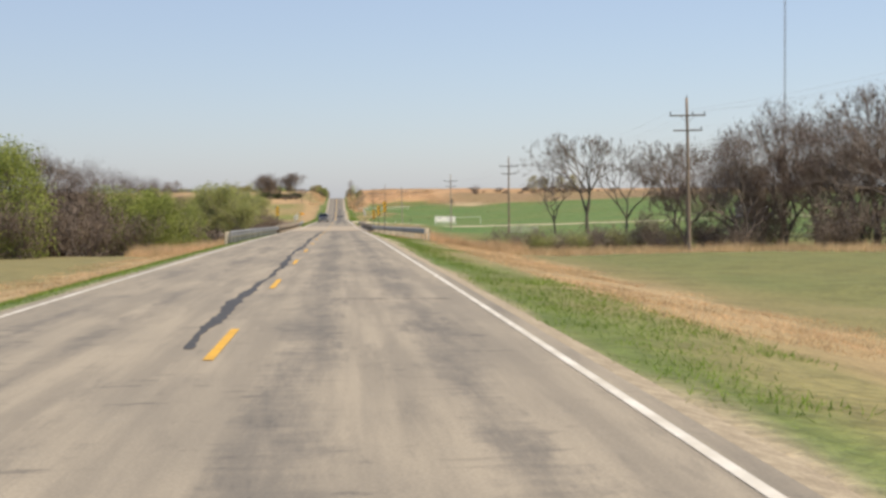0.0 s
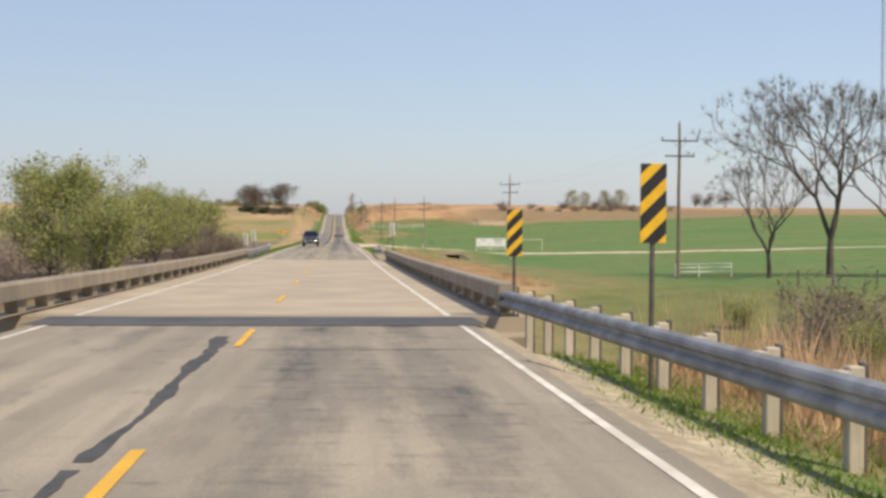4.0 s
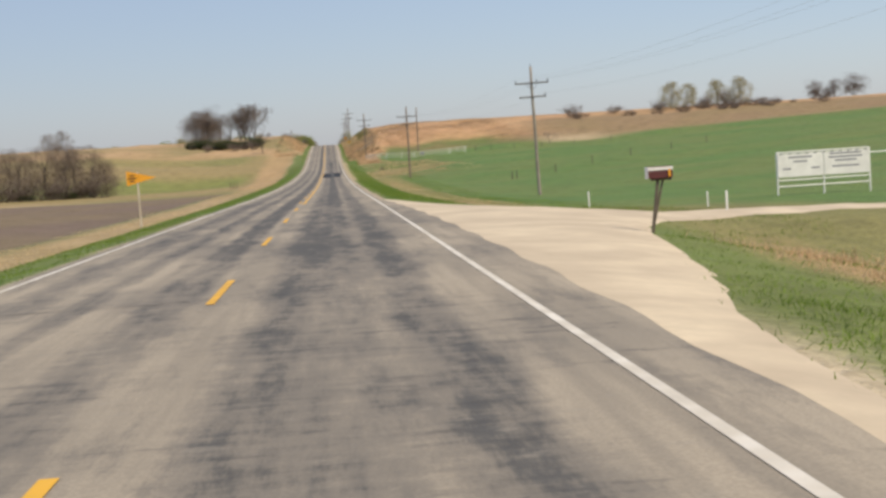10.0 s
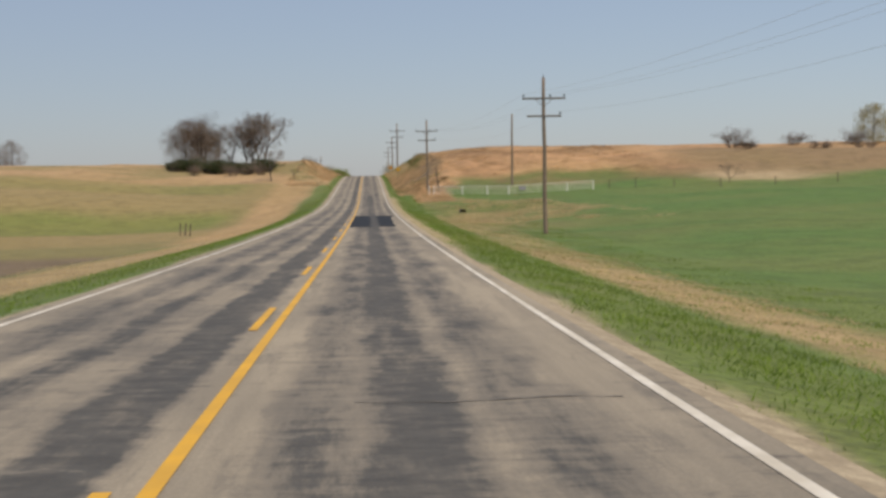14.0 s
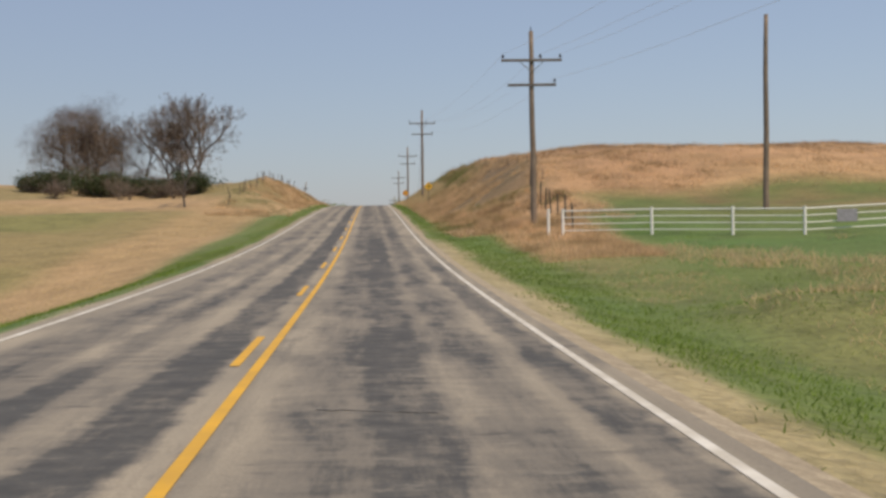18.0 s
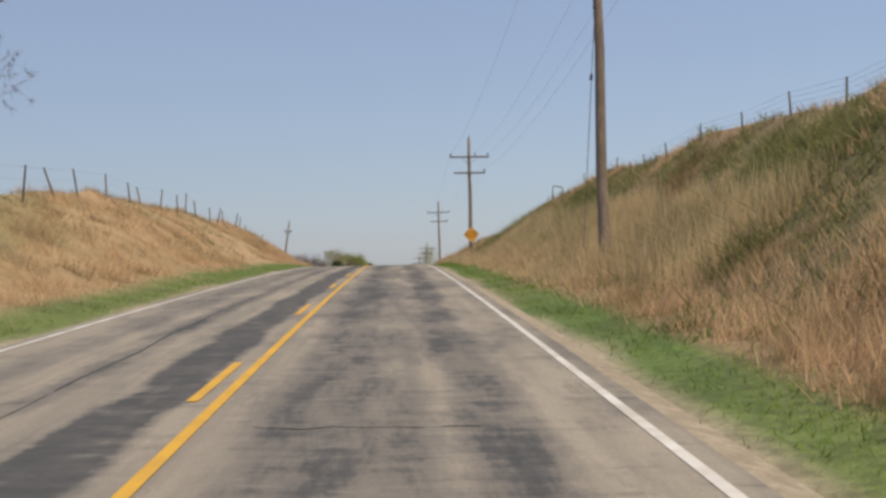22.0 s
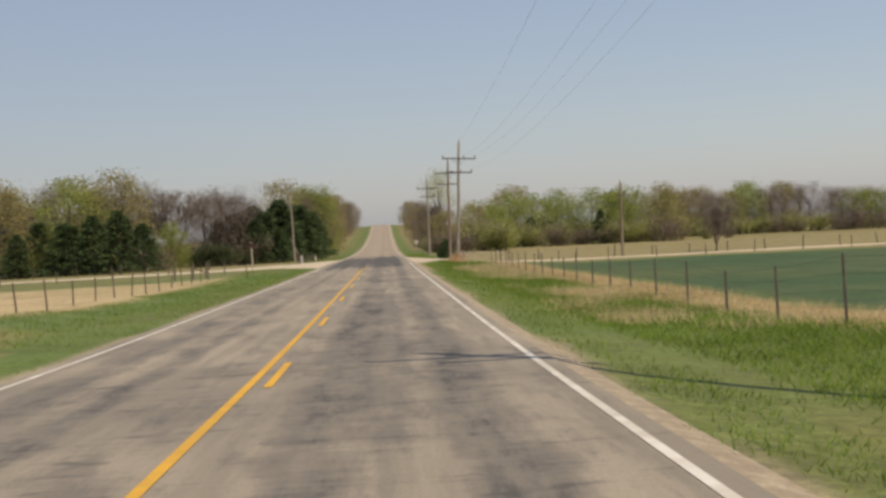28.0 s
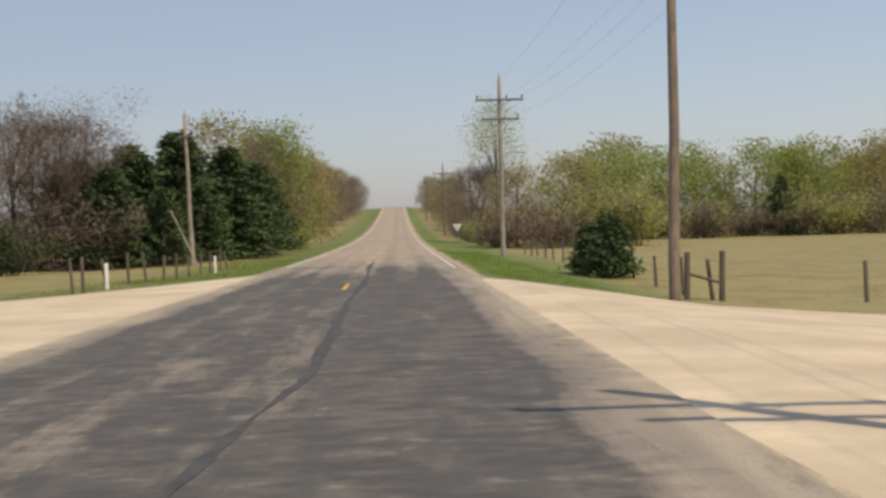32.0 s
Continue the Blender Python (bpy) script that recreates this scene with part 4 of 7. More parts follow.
# ---- guardrails ----
def guardrail(pts, label, proud=0.50, mid=0.37, drop=0.0):
    """A W-beam along points (x, y) beside the road on pale posts."""
    rail = thing("guardrail", pose(0, 0, 0), label, "guardrail", "guardrails by the bridge")
    pts = [Vector((x, y, rz(y))) for x, y in pts]
    out = 1.0 if pts[0].x > 0 else -1.0
    prof = [(0.0, -0.16), (0.055, -0.13), (0.075, -0.10), (0.075, -0.06), (0.01, -0.02), (0.01, 0.02), (0.075, 0.06), (0.075, 0.10), (0.055, 0.13), (0.0, 0.16)]
    prof = prof + [(p - 0.012, q) for p, q in reversed(prof)]
    dense = []
    for a, b in zip(pts[:-1], pts[1:]):
        m = max(1, round((b - a).length / 3.81))
        dense += [a.lerp(b, k / m) for k in range(m)]
    dense.append(pts[-1])
    m = len(prof)
    vs, fs = [], []

    def sag(y):
        """The far end of the rail stands lower."""
        return drop * max(0.0, min(1.0, (y - pts[0].y - 5) / 16))

    for p in dense:
        vs += [(p.x - out * q0, p.y, rz(p.y) + mid - sag(p.y) + 1.1 * q1) for q0, q1 in prof]
    for r in range(len(dense) - 1):
        fs += [(r * m + i, r * m + (i + 1) % m, (r + 1) * m + (i + 1) % m, (r + 1) * m + i) for i in range(m)]
    part("w_beam", (vs, fs), GALVANISED, rail, "galvanised steel W-beam")
    for k in range(len(dense) * 2 - 1):
        p = dense[k // 2] if k % 2 == 0 else dense[k // 2].lerp(dense[k // 2 + 1], 0.5)
        g = gz(p.x + out * 0.3, p.y) - 0.25
        t = rz(p.y) + proud - sag(p.y)
        part("post", one_box((p.x + out * 0.22, p.y, (g + t) / 2), (0.13, 0.12, t - g), None, 0.012), PALE_POST, rail)
        # Dark fin above the beam; lower down it stands in for the post's shade.
        part("shade_fin", one_box((p.x + out * 0.30, p.y + 0.01, (g + t) / 2 + 0.012), (0.05, 0.10, t + 0.03 - g), None, 0.006), STEEL_POST, rail)
        part("block", one_box((p.x + out * 0.10, p.y, rz(p.y) + mid - sag(p.y)), (0.14, 0.14, 0.33), None, 0.01), PALE_POST, rail)
    e = dense[0] if abs(dense[0].x) > abs(dense[-1].x) or dense[0].y < 100 else dense[-1]
    part("end_plate", one_box((e.x - out * 0.03, e.y, rz(e.y) + mid - sag(e.y)), (0.10, 0.5, 0.36), None, 0.03), GALVANISED, rail)
    return rail


guardrail([(6.95, 81.5), (6.4, 88), (5.9, 98), (5.3, 112), (4.75, 129.2)], "galvanised steel guardrail leading to the bridge", 0.57)
guardrail([(4.55, 190), (4.62, 205), (4.85, 222), (5.4, 232), (6.2, 238)], "galvanised steel guardrail flaring away from the road", 0.70, 0.48, 0.26)
guardrail([(-5.0, 73.5), (-4.9, 100), (-4.75, 126.2)], "galvanised steel guardrail leading to the bridge")
guardrail([(-4.75, 190), (-4.8, 205), (-4.95, 222), (-5.3, 231), (-5.7, 236)], "galvanised steel guardrail beyond the bridge")


# ---- signs ----
def object_marker(x, y, top, flip):
    base = gz(x, y) - 0.3
    s = thing("object_marker", pose(x, y, 0), "black and yellow striped bridge marker board on a post", "road sign", "bridge markers")
    w, h = 0.31, 0.93
    part("post", tube((0, 0.03, base), (0, 0.03, top - 0.05), 0.03), STEEL_POST, s)
    part("board", one_box((0, 0, top - h / 2), (w, 0.012, h), None, 0.004), YELLOW_SIGN, s)
    step, wide = 0.235, 0.128
    k = -1.2
    while k < h + 0.6:
        quad = []
        # a stripe at 45 degrees, cut to the board
        poly = [(-w / 2, k), (w / 2, k + w * flip), (w / 2, k + w * flip + wide * 1.4), (-w / 2, k + wide * 1.4)]

        def cut(poly, keep, lim):
            out = []
            for (ax, az), (bx, bz) in zip(poly, poly[1:] + poly[:1]):
                ia, ib = keep * az <= keep * lim, keep * bz <= keep * lim
                if ia:
                    out.append((ax, az))
                if ia != ib:
                    u = (lim - az) / (bz - az)
                    out.append((ax + u * (bx - ax), lim))
            return out
        quad = cut(poly, 1, h)
        quad = cut(quad, -1, 0.0) if quad else quad
        if len(quad) > 2:
            part("stripe", ([(a, -0.011, top - h + b) for a, b in quad], [tuple(range(len(quad)))]), BLACK_PAINT, s, "black diagonal stripe")
        k += step * 1.42
    return s


for x, y, top in ((5.3, 108.0, 2.35), (5.1, 118.6, 2.02), (4.95, 129.0, 1.65)):
    object_marker(x, y, top, 1)
object_marker(-4.85, 126.8, 2.05, -1)


def marker_back(x, y, top, lean, label="pale bare back of a bridge marker on a dark post"):
    base = gz(x, y) - 0.3
    s = thing("marker_sign", pose(x, y, 0, 0, lean, 0), label, "road sign", "markers seen from behind")
    part("post", one_box((0, 0, (base + top) / 2), (0.06, 0.05, top - base), None, 0.01), POST_WOOD, s)
    part("board", one_box((0, 0.045, top - 0.45), (0.31, 0.012, 0.92), None, 0.004), SIGN_BACK, s)
    return s


marker_back(5.33, 192.1, 1.77, -3)
marker_back(-5.6, 210.0, 1.15, -3)
marker_back(-5.6, 201.0, 0.9, -4)


def diamond_sign(x, y, cz, side, symbol):
    base = gz(x, y) - 0.3
    s = thing("warning_sign", pose(x, y, 0), "yellow diamond crossroads warning sign on a thin post" if symbol == "cross" else "yellow diamond school bus stop warning sign on a post", "road sign")
    part("post", one_box((0, 0.03, (base + cz) / 2), (0.06, 0.04, cz - base), None, 0.008), STEEL_POST, s)
    r = Matrix.Rotation(radians(45), 3, "Y")
    bm = bmesh.new()
    box(bm, (0, 0, cz), (side, 0.008, side), r)
    edges = [e for e in bm.edges if abs((e.verts[0].co - e.verts[1].co).y) > 0.005]
    bmesh.ops.bevel(bm, geom=edges, offset=0.05, segments=3, affect="EDGES")
    part("board", bm, YELLOW_SIGN if symbol == "cross" else ORANGE_SIGN, s)
    for k in range(4):
        q = Matrix.Rotation(radians(45 + 90 * k), 3, "Y")
        c = Vector((0, 0, cz)) + q @ Vector((0, -0.008, side / 2 - 0.035))
        part("border", one_box(c, (side - 0.09, 0.004, 0.014), q), BLACK_PAINT, s)
    if symbol == "cross":
        part("symbol", one_box((0, -0.009, cz), (0.07, 0.004, side * 0.75), None), BLACK_PAINT, s, "black upright bar")
        part("symbol", one_box((0, -0.012, cz), (side * 0.75, 0.004, 0.07), None), BLACK_PAINT, s, "black level bar")
    else:
        for k, word in enumerate(("SCHOOL", "BUS STOP", "AHEAD")):
            cu = bpy.data.curves.new("word", "FONT")
            cu.body, cu.size, cu.align_x, cu.align_y, cu.extrude = word, 0.185, "CENTER", "CENTER", 0.002
            tmp = new("word", cu)
            me = bpy.data.meshes.new_from_object(tmp.evaluated_get(bpy.context.evaluated_depsgraph_get()))
            bpy.data.objects.remove(tmp)
            me.materials.clear()
            me.materials.append(BLACK_PAINT)
            ob = new("lettering", me)
            ob.parent = s
            ob.matrix_basis = pose(0, -0.012, cz + 0.19 - 0.18 * k, 90, 0, 0)
            ob["label"] = "black letters " + word
    for dz in (side * 0.52, -side * 0.52):
        part("bolt", tube((0, -0.02, cz + dz), (0, 0.0, cz + dz), 0.012, None, 6), STEEL_POST, s)
    return s


diamond_sign(6.9, 602.8, 7.49, 0.62, "cross")
diamond_sign(6.9, 680.0, 10.35, 0.78, "school")

pennant = thing("pennant_sign", pose(-8.4, 330, 0), "orange-yellow no passing pennant sign on a pale post", "road sign")
pb = gz(-8.4, 330) - 0.3
part("post", one_box((0, 0.04, (pb + 1.2) / 2), (0.09, 0.07, 1.2 - pb), None, 0.01), PALE_POST, pennant)
pv = [(-0.55, 0, 1.27), (-0.55, 0, 0.50), (0.95, 0, 0.88)]
part("board", ([(a, -0.006, c) for a, b, c in pv] + [(a, 0.006, c) for a, b, c in pv], [(0, 1, 2), (5, 4, 3), (0, 2, 5, 3), (2, 1, 4, 5), (1, 0, 3, 4)]), ORANGE_SIGN, pennant)
for k, wd in enumerate((0.26, 0.42, 0.24)):
    part("print_bar", one_box((-0.27, -0.010, 1.03 - 0.15 * k), (wd, 0.004, 0.07)), BLACK_PAINT, pennant)

far_sign = thing("small_sign", pose(7.4, 993, 0), "small pale sign back on a post by the verge", "road sign")
part("post", tube((0, 0, gz(7.4, 993) - 0.2), (0, 0, rz(993) + 1.6), 0.03), GALVANISED, far_sign)
part("board", ([(-0.45, 0, rz(993) + 1.75), (0.45, 0, rz(993) + 1.75), (0, 0, rz(993) + 1.0), (-0.45, 0.012, rz(993) + 1.75), (0.45, 0.012, rz(993) + 1.75), (0, 0.012, rz(993) + 1.0)], [(2, 1, 0), (3, 4, 5), (0, 1, 4, 3), (1, 2, 5, 4), (2, 0, 3, 5)]), SIGN_BACK, far_sign)

# ---- mailbox, notice board, culvert ----
mb = thing("mailbox", pose(9.2, 293, gz(9.2, 293) + 0.2), "dark red mailbox with pale front on a leaning dark post", "mailbox")
part("post", one_box((-0.12, 0, 0.45), (0.07, 0.07, 1.5), Matrix.Rotation(radians(8), 3, "Y"), 0.01), POST_WOOD, mb)
part("arm", one_box((0.05, 0, 1.10), (0.5, 0.07, 0.06), None, 0.01), POST_WOOD, mb)
arc = [(0.12 * math.cos(a), 1.27 + 0.13 * math.sin(a)) for a in np.linspace(0, math.pi, 9)]
sec = [(0.12, 1.13)] + arc + [(-0.12, 1.13)]
m = len(sec)
vs = [(-0.28, a, b) for a, b in sec] + [(0.30, a, b) for a, b in sec]
part("box", (vs, [(i, (i + 1) % m, m + (i + 1) % m, m + i) for i in range(m)] + [tuple(range(m)), tuple(reversed(range(m, 2 * m)))]), MAILBOX_RED, mb)
part("door", one_box((-0.29, 0, 1.26), (0.012, 0.25, 0.27), None, 0.004), WHITE_BOARD, mb, "pale mailbox door")
part("leg", one_box((-0.06, 0.03, 0.45), (0.05, 0.05, 1.4), Matrix.Rotation(radians(14), 3, "Y"), 0.01), POST_WOOD, mb)
part("stripe", one_box((0.01, -0.128, 1.345), (0.60, 0.012, 0.075), None, 0.004), WHITE_BOARD, mb, "white stripe along the box")
part("flag", one_box((0.22, -0.142, 1.24), (0.05, 0.01, 0.18)), ORANGE_SIGN, mb)

for x, y in ((15.3, 307.0), (13.2, 320.5), (19.2, 322.0)):
    st = thing("marker_stake", pose(x, y, gz(x, y)), "short white stake beside the gravel driveway", "marker post", "stakes by the driveway")
    part("post", one_box((0, 0, 0.25), (0.07, 0.05, 1.0), None, 0.01), WHITE_PIPE, st)

bz = gz(30, 334)
board = thing("notice_board", pose(29.8, 334, bz), "large white notice board on a white pipe frame in a field", "notice board")
top_z = -0.05 - bz
part("panel", one_box((-1.38, 0, top_z - 0.75), (2.72, 0.05, 1.35), None, 0.01), WHITE_BOARD, board)
part("panel", one_box((1.38, 0, top_z - 0.75), (2.72, 0.05, 1.35), None, 0.01), WHITE_BOARD, board)
for x in (-2.75, 0, 2.75):
    part("post", tube((x, 0.06, -0.3), (x, 0.06, top_z + 0.02), 0.05), WHITE_PIPE, board)
for z in (top_z, top_z - 1.6, top_z - 1.95):
    part("rail", tube((-2.75, 0.06, z), (2.75, 0.06, z), 0.04), WHITE_PIPE, board)
for x0, z, w in ((-1.4, 0.30, 1.4), (-1.4, 0.55, 0.8), (1.3, 0.22, 1.9), (1.3, 0.42, 2.0), (1.3, 0.62, 1.3), (-2.2, 0.95, 0.5), (-0.5, 0.95, 0.5), (1.3, 0.95, 1.6)):
    part("print_bar", one_box((x0, -0.03, top_z - z), (w, 0.006, 0.09)), GREY_BAR, board)
for x in np.linspace(-2.5, 2.5, 11):
    part("fringe", one_box((float(x), -0.03, top_z - 0.10), (0.2, 0.006, 0.05)), GREY_BAR, board)
frame_g = thing("pipe_stand", pose(36, 334, 0), "thin white pipe frame standing in the green field", "pipe frame")
part("rail", tube((-3.5, 0, -0.35), (3.4, 0, -0.22), 0.04), WHITE_PIPE, frame_g)
part("post", tube((3.4, 0, gz(39.4, 334) - 0.3), (3.4, 0, -0.2), 0.045), WHITE_PIPE, frame_g)

cv = tagged(new("culvert"), "small concrete box culvert with sloping wing walls under the driveway", "culvert")
cv.matrix_basis = pose(18.9, 292.5, -3.25) @ Matrix.Scale(0.62, 4)
part("lintel", one_box((0, 0, 1.62), (3.9, 0.5, 0.42), None, 0.03), CONCRETE, cv)
for x in (-1.8, 1.8):
    part("side_wall", one_box((x, 2.2, 0.8), (0.3, 4.8, 1.9), None, 0.02), CONCRETE, cv)
part("roof_slab", one_box((0, 2.6, 1.72), (3.9, 4.7, 0.26), None, 0.02), CONCRETE, cv)
part("back_wall", one_box((0, 4.8, 0.8), (3.6, 0.2, 1.9)), CONCRETE, cv)
for sx in (-1, 1):
    wv = [(1.95 * sx, -0.25, 0), (1.95 * sx, -0.25, 1.8), (4.2 * sx, -1.6, 0.35), (4.2 * sx, -1.6, 0)]
    wv += [(a + 0.06 * sx, b + 0.28, c) for a, b, c in wv]
    part("wing_wall", (wv, [(0, 1, 2, 3), (7, 6, 5, 4), (1, 5, 6, 2), (2, 6, 7, 3), (0, 4, 5, 1)]), CONCRETE, cv)

pipe = thing("culvert_pipe", pose(11.4, 505.8, gz(11.4, 505.0) + 0.22, 0, 0, 4), "dark corrugated culvert pipe mouth in the bank", "culvert pipe")
vs, fs = [], []
for k, (yy, r) in enumerate([(0, 0.34), (0.1, 0.36), (0.2, 0.34), (0.3, 0.36), (3.0, 0.34)]):
    vs += [(r * math.cos(a), yy, r * math.sin(a)) for a in np.linspace(0, 2 * math.pi, 20, endpoint=False)]
for k in range(4):
    fs += [(k * 20 + i, k * 20 + (i + 1) % 20, k * 20 + 20 + (i + 1) % 20, k * 20 + 20 + i) for i in range(20)]
fs.append(tuple(range(80, 100)))
part("pipe_wall", (vs, fs), STEEL_POST, pipe)


# ---- utility poles and wires ----
def utility_pole(x, y, height, arms=2, wood=None, lean=(0.0, 0.0), arm_len=2.4, base=None, extra=False, label="weathered wooden utility pole with two crossarms"):
    b = gz(x, y) if base is None else base
    p = thing("utility_pole", pose(x, y, b, lean[1], lean[0], 0), label, "utility pole", "poles along the road")
    wood = wood or POLE_WOOD
    n, vs, fs = 10, [], []
    hs = [-0.6 + (height + 0.6) * k / 7 for k in range(8)]
    for k, z in enumerate(hs):
        r = 0.17 - 0.06 * k / 7
        cx, cy = 0.02 * math.sin(1.7 * k + x), 0.015 * math.sin(2.3 * k + y)
        vs += [(cx + r * math.cos(2 * math.pi * i / n), cy + r * math.sin(2 * math.pi * i / n), z) for i in range(n)]
    fs = [(k * n + i, k * n + (i + 1) % n, k * n + n + (i + 1) % n, k * n + n + i) for k in range(7) for i in range(n)] + [tuple(range(7 * n, 8 * n))]
    smooth(part("shaft", (vs, fs), wood, p))
    levels = [(height - 1.5, arm_len), (height - 2.76, arm_len * 0.8)][:arms]
    for k, (z, w) in enumerate(levels):
        arm = part("crossarm", one_box((0, -0.15, z), (w, 0.11, 0.13), None, 0.01), ARM_WOOD, p)
        xs = (-w / 2 + 0.08, w / 2 - 0.08, 0.45) if k == 0 else (w / 2 - 0.08,)
        for xi in xs:
            vs, fs = [], []
            tube_into(vs, fs, (xi, -0.15, z + 0.06), (xi, -0.15, z + 0.16), 0.015, 0.015, 6, True)
            tube_into(vs, fs, (xi, -0.15, z + 0.14), (xi, -0.15, z + 0.20), 0.075, 0.07, 8, True)
            tube_into(vs, fs, (xi, -0.15, z + 0.20), (xi, -0.15, z + 0.30), 0.055, 0.045, 8, True)
            part("insulator", ([tuple(v) for v in vs], fs), INSULATOR, arm)
        if k == 0:
            for sx in (-1, 1):
                part("brace", tube((0, -0.13, z - 0.62), (0.62 * sx, -0.15, z - 0.05), 0.018, None, 5), ARM_WOOD, arm)
    if arms:
        part("pole_pin", tube((0, 0, height), (0, 0, height + 0.25), 0.03, 0.02, 6), INSULATOR, p)
    if extra:
        part("transformer", smooth_can(), STEEL_POST, p, "grey pole transformer")
    return p


def smooth_can():
    vs, fs = [], []
    tube_into(vs, fs, (0.3, -0.1, 6.7), (0.3, -0.1, 7.5), 0.2, 0.2, 12, True)
    tube_into(vs, fs, (0.3, -0.1, 7.5), (0.3, -0.1, 7.62), 0.06, 0.04, 8, True)
    return [tuple(v) for v in vs], fs


# x, y, height of the foot and of the upper crossarm, lean
LINE = [
    (31.0, 0.0, -1.7, 9.4, 0.0), (30.9, 103.2, -1.7, 9.4, -1.0), (29.45, 205.0, -2.2, 8.8, 0.0), (27.9, 294.6, -3.3, 8.5, -0.5), (20.5, 377.7, -2.9, 7.3, -1.0),
    (14.0, 462.3, -1.6, 8.1, 0.0), (9.7, 547.8, 2.47, 11.07, -0.3), (7.5, 630.1, 7.81, 16.21, 0.0), (7.7, 693.8, 8.84, 17.14, 0.0), (8.0, 771.7, 8.01, 18.01, -0.5),
    (8.2, 873.0, 7.27, 16.77, 3.2), (9.0, 901.8, 6.87, 16.87, 1.2), (8.3, 949.1, 6.97, 16.97, 0.4), (8.6, 1060.0, 7.17, 16.57, 0.0), (8.6, 1180.0, 9.87, 19.27, 0.0),
]
tops = []
for k, (x, y, foot, arm, lean) in enumerate(LINE):
    foot = min(foot, gz(x, y))
    h = arm - foot + 1.5
    made = utility_pole(x, y, h, 2, POLE_GREY if k in (3, 4, 10, 12) else POLE_WOOD, (lean, 0), 3.1, foot, extra=k == 3)
    if k == 7:
        part("down_lead", tube((-0.05, -0.16, h - 2.8), (-0.6, -0.2, 0.3), 0.012, None, 5), STEEL_POST, made)
        for z in (h - 3.6, h - 5.6):
            part("strain_insulator", tube((-0.6 + 0.55 * z / (h - 2.8) - 0.02, -0.18, z), (-0.6 + 0.55 * z / (h - 2.8), -0.18, z + 0.16), 0.05, 0.04, 7), INSULATOR, made)
    tops.append((x + math.sin(radians(lean)) * h, y, arm + 1.5))
for name, dx, dz in (("power_line", -1.45, -1.2), ("power_line", 1.45, -1.2), ("power_line", 0.45, -1.2), ("power_line", 1.15, -2.45)):
    vs, fs = [], []
    for (ax, ay, az), (bx, by, bz2) in zip(tops[:-1], tops[1:]):
        pts = []
        for k in range(9):
            u = k / 8
            sag = 0.013 * (by - ay) * 4 * u * (1 - u)
            pts.append((ax + (bx - ax) * u + dx, ay + (by - ay) * u - 0.15, az + (bz2 - az) * u + dz - sag))
        for a, b in zip(pts[:-1], pts[1:]):
            tube_into(vs, fs, a, b, 0.006, 0.006, 4)
    tagged(part(name, ([tuple(v) for v in vs], fs), WIRE), "thin aluminium overhead wire sagging between poles", "power line", "overhead wires")
utility_pole(21.5, 547.0, 9.9, 0, POLE_WOOD, (0.5, 0), label="bare wooden pole standing behind the white gate")
utility_pole(-14.6, 776.0, 8.3, 1, POLE_WOOD, (7.5, 0), 0.9, label="short leaning wooden pole with one small crossarm")
utility_pole(-12.5, 953.0, 10.3, 1, POLE_GREY, (-1.0, 0), 0.9, label="grey wooden pole with one small crossarm")
utility_pole(27.5, 894.4, 8.2, 1, POLE_WOOD, (0.5, 0), 0.8, label="thin wooden pole by the gravel side road")
for x, y in ((60, 889.0), (-70, 893.0)):
    utility_pole(x, y, 8.5, 1, POLE_WOOD, (0, 0), 0.8, label="thin wooden pole by the gravel side road")

tower = thing("radio_mast", pose(208, 564, gz(208, 564)), "very tall slender steel radio mast far behind the trees", "radio mast")
for k in range(3):
    a = radians(120 * k)
    part("leg", tube((0.45 * math.cos(a), 0.45 * math.sin(a), -0.5), (0.45 * math.cos(a), 0.45 * math.sin(a), 125), 0.07, None, 5), STEEL_TOWER, tower)
for z in range(0, 124, 2):
    segs = []
    for k in range(3):
        a, b = radians(120 * k), radians(120 * (k + 1))
        segs.append(((0.45 * math.cos(a), 0.45 * math.sin(a), z), (0.45 * math.cos(b), 0.45 * math.sin(b), z + 2), 0.035))
    if z % 8 == 0:
        part("lattice", tubes(segs, 4), STEEL_TOWER, tower)
    else:
        part("lattice", tubes(segs, 4), STEEL_TOWER, tower)


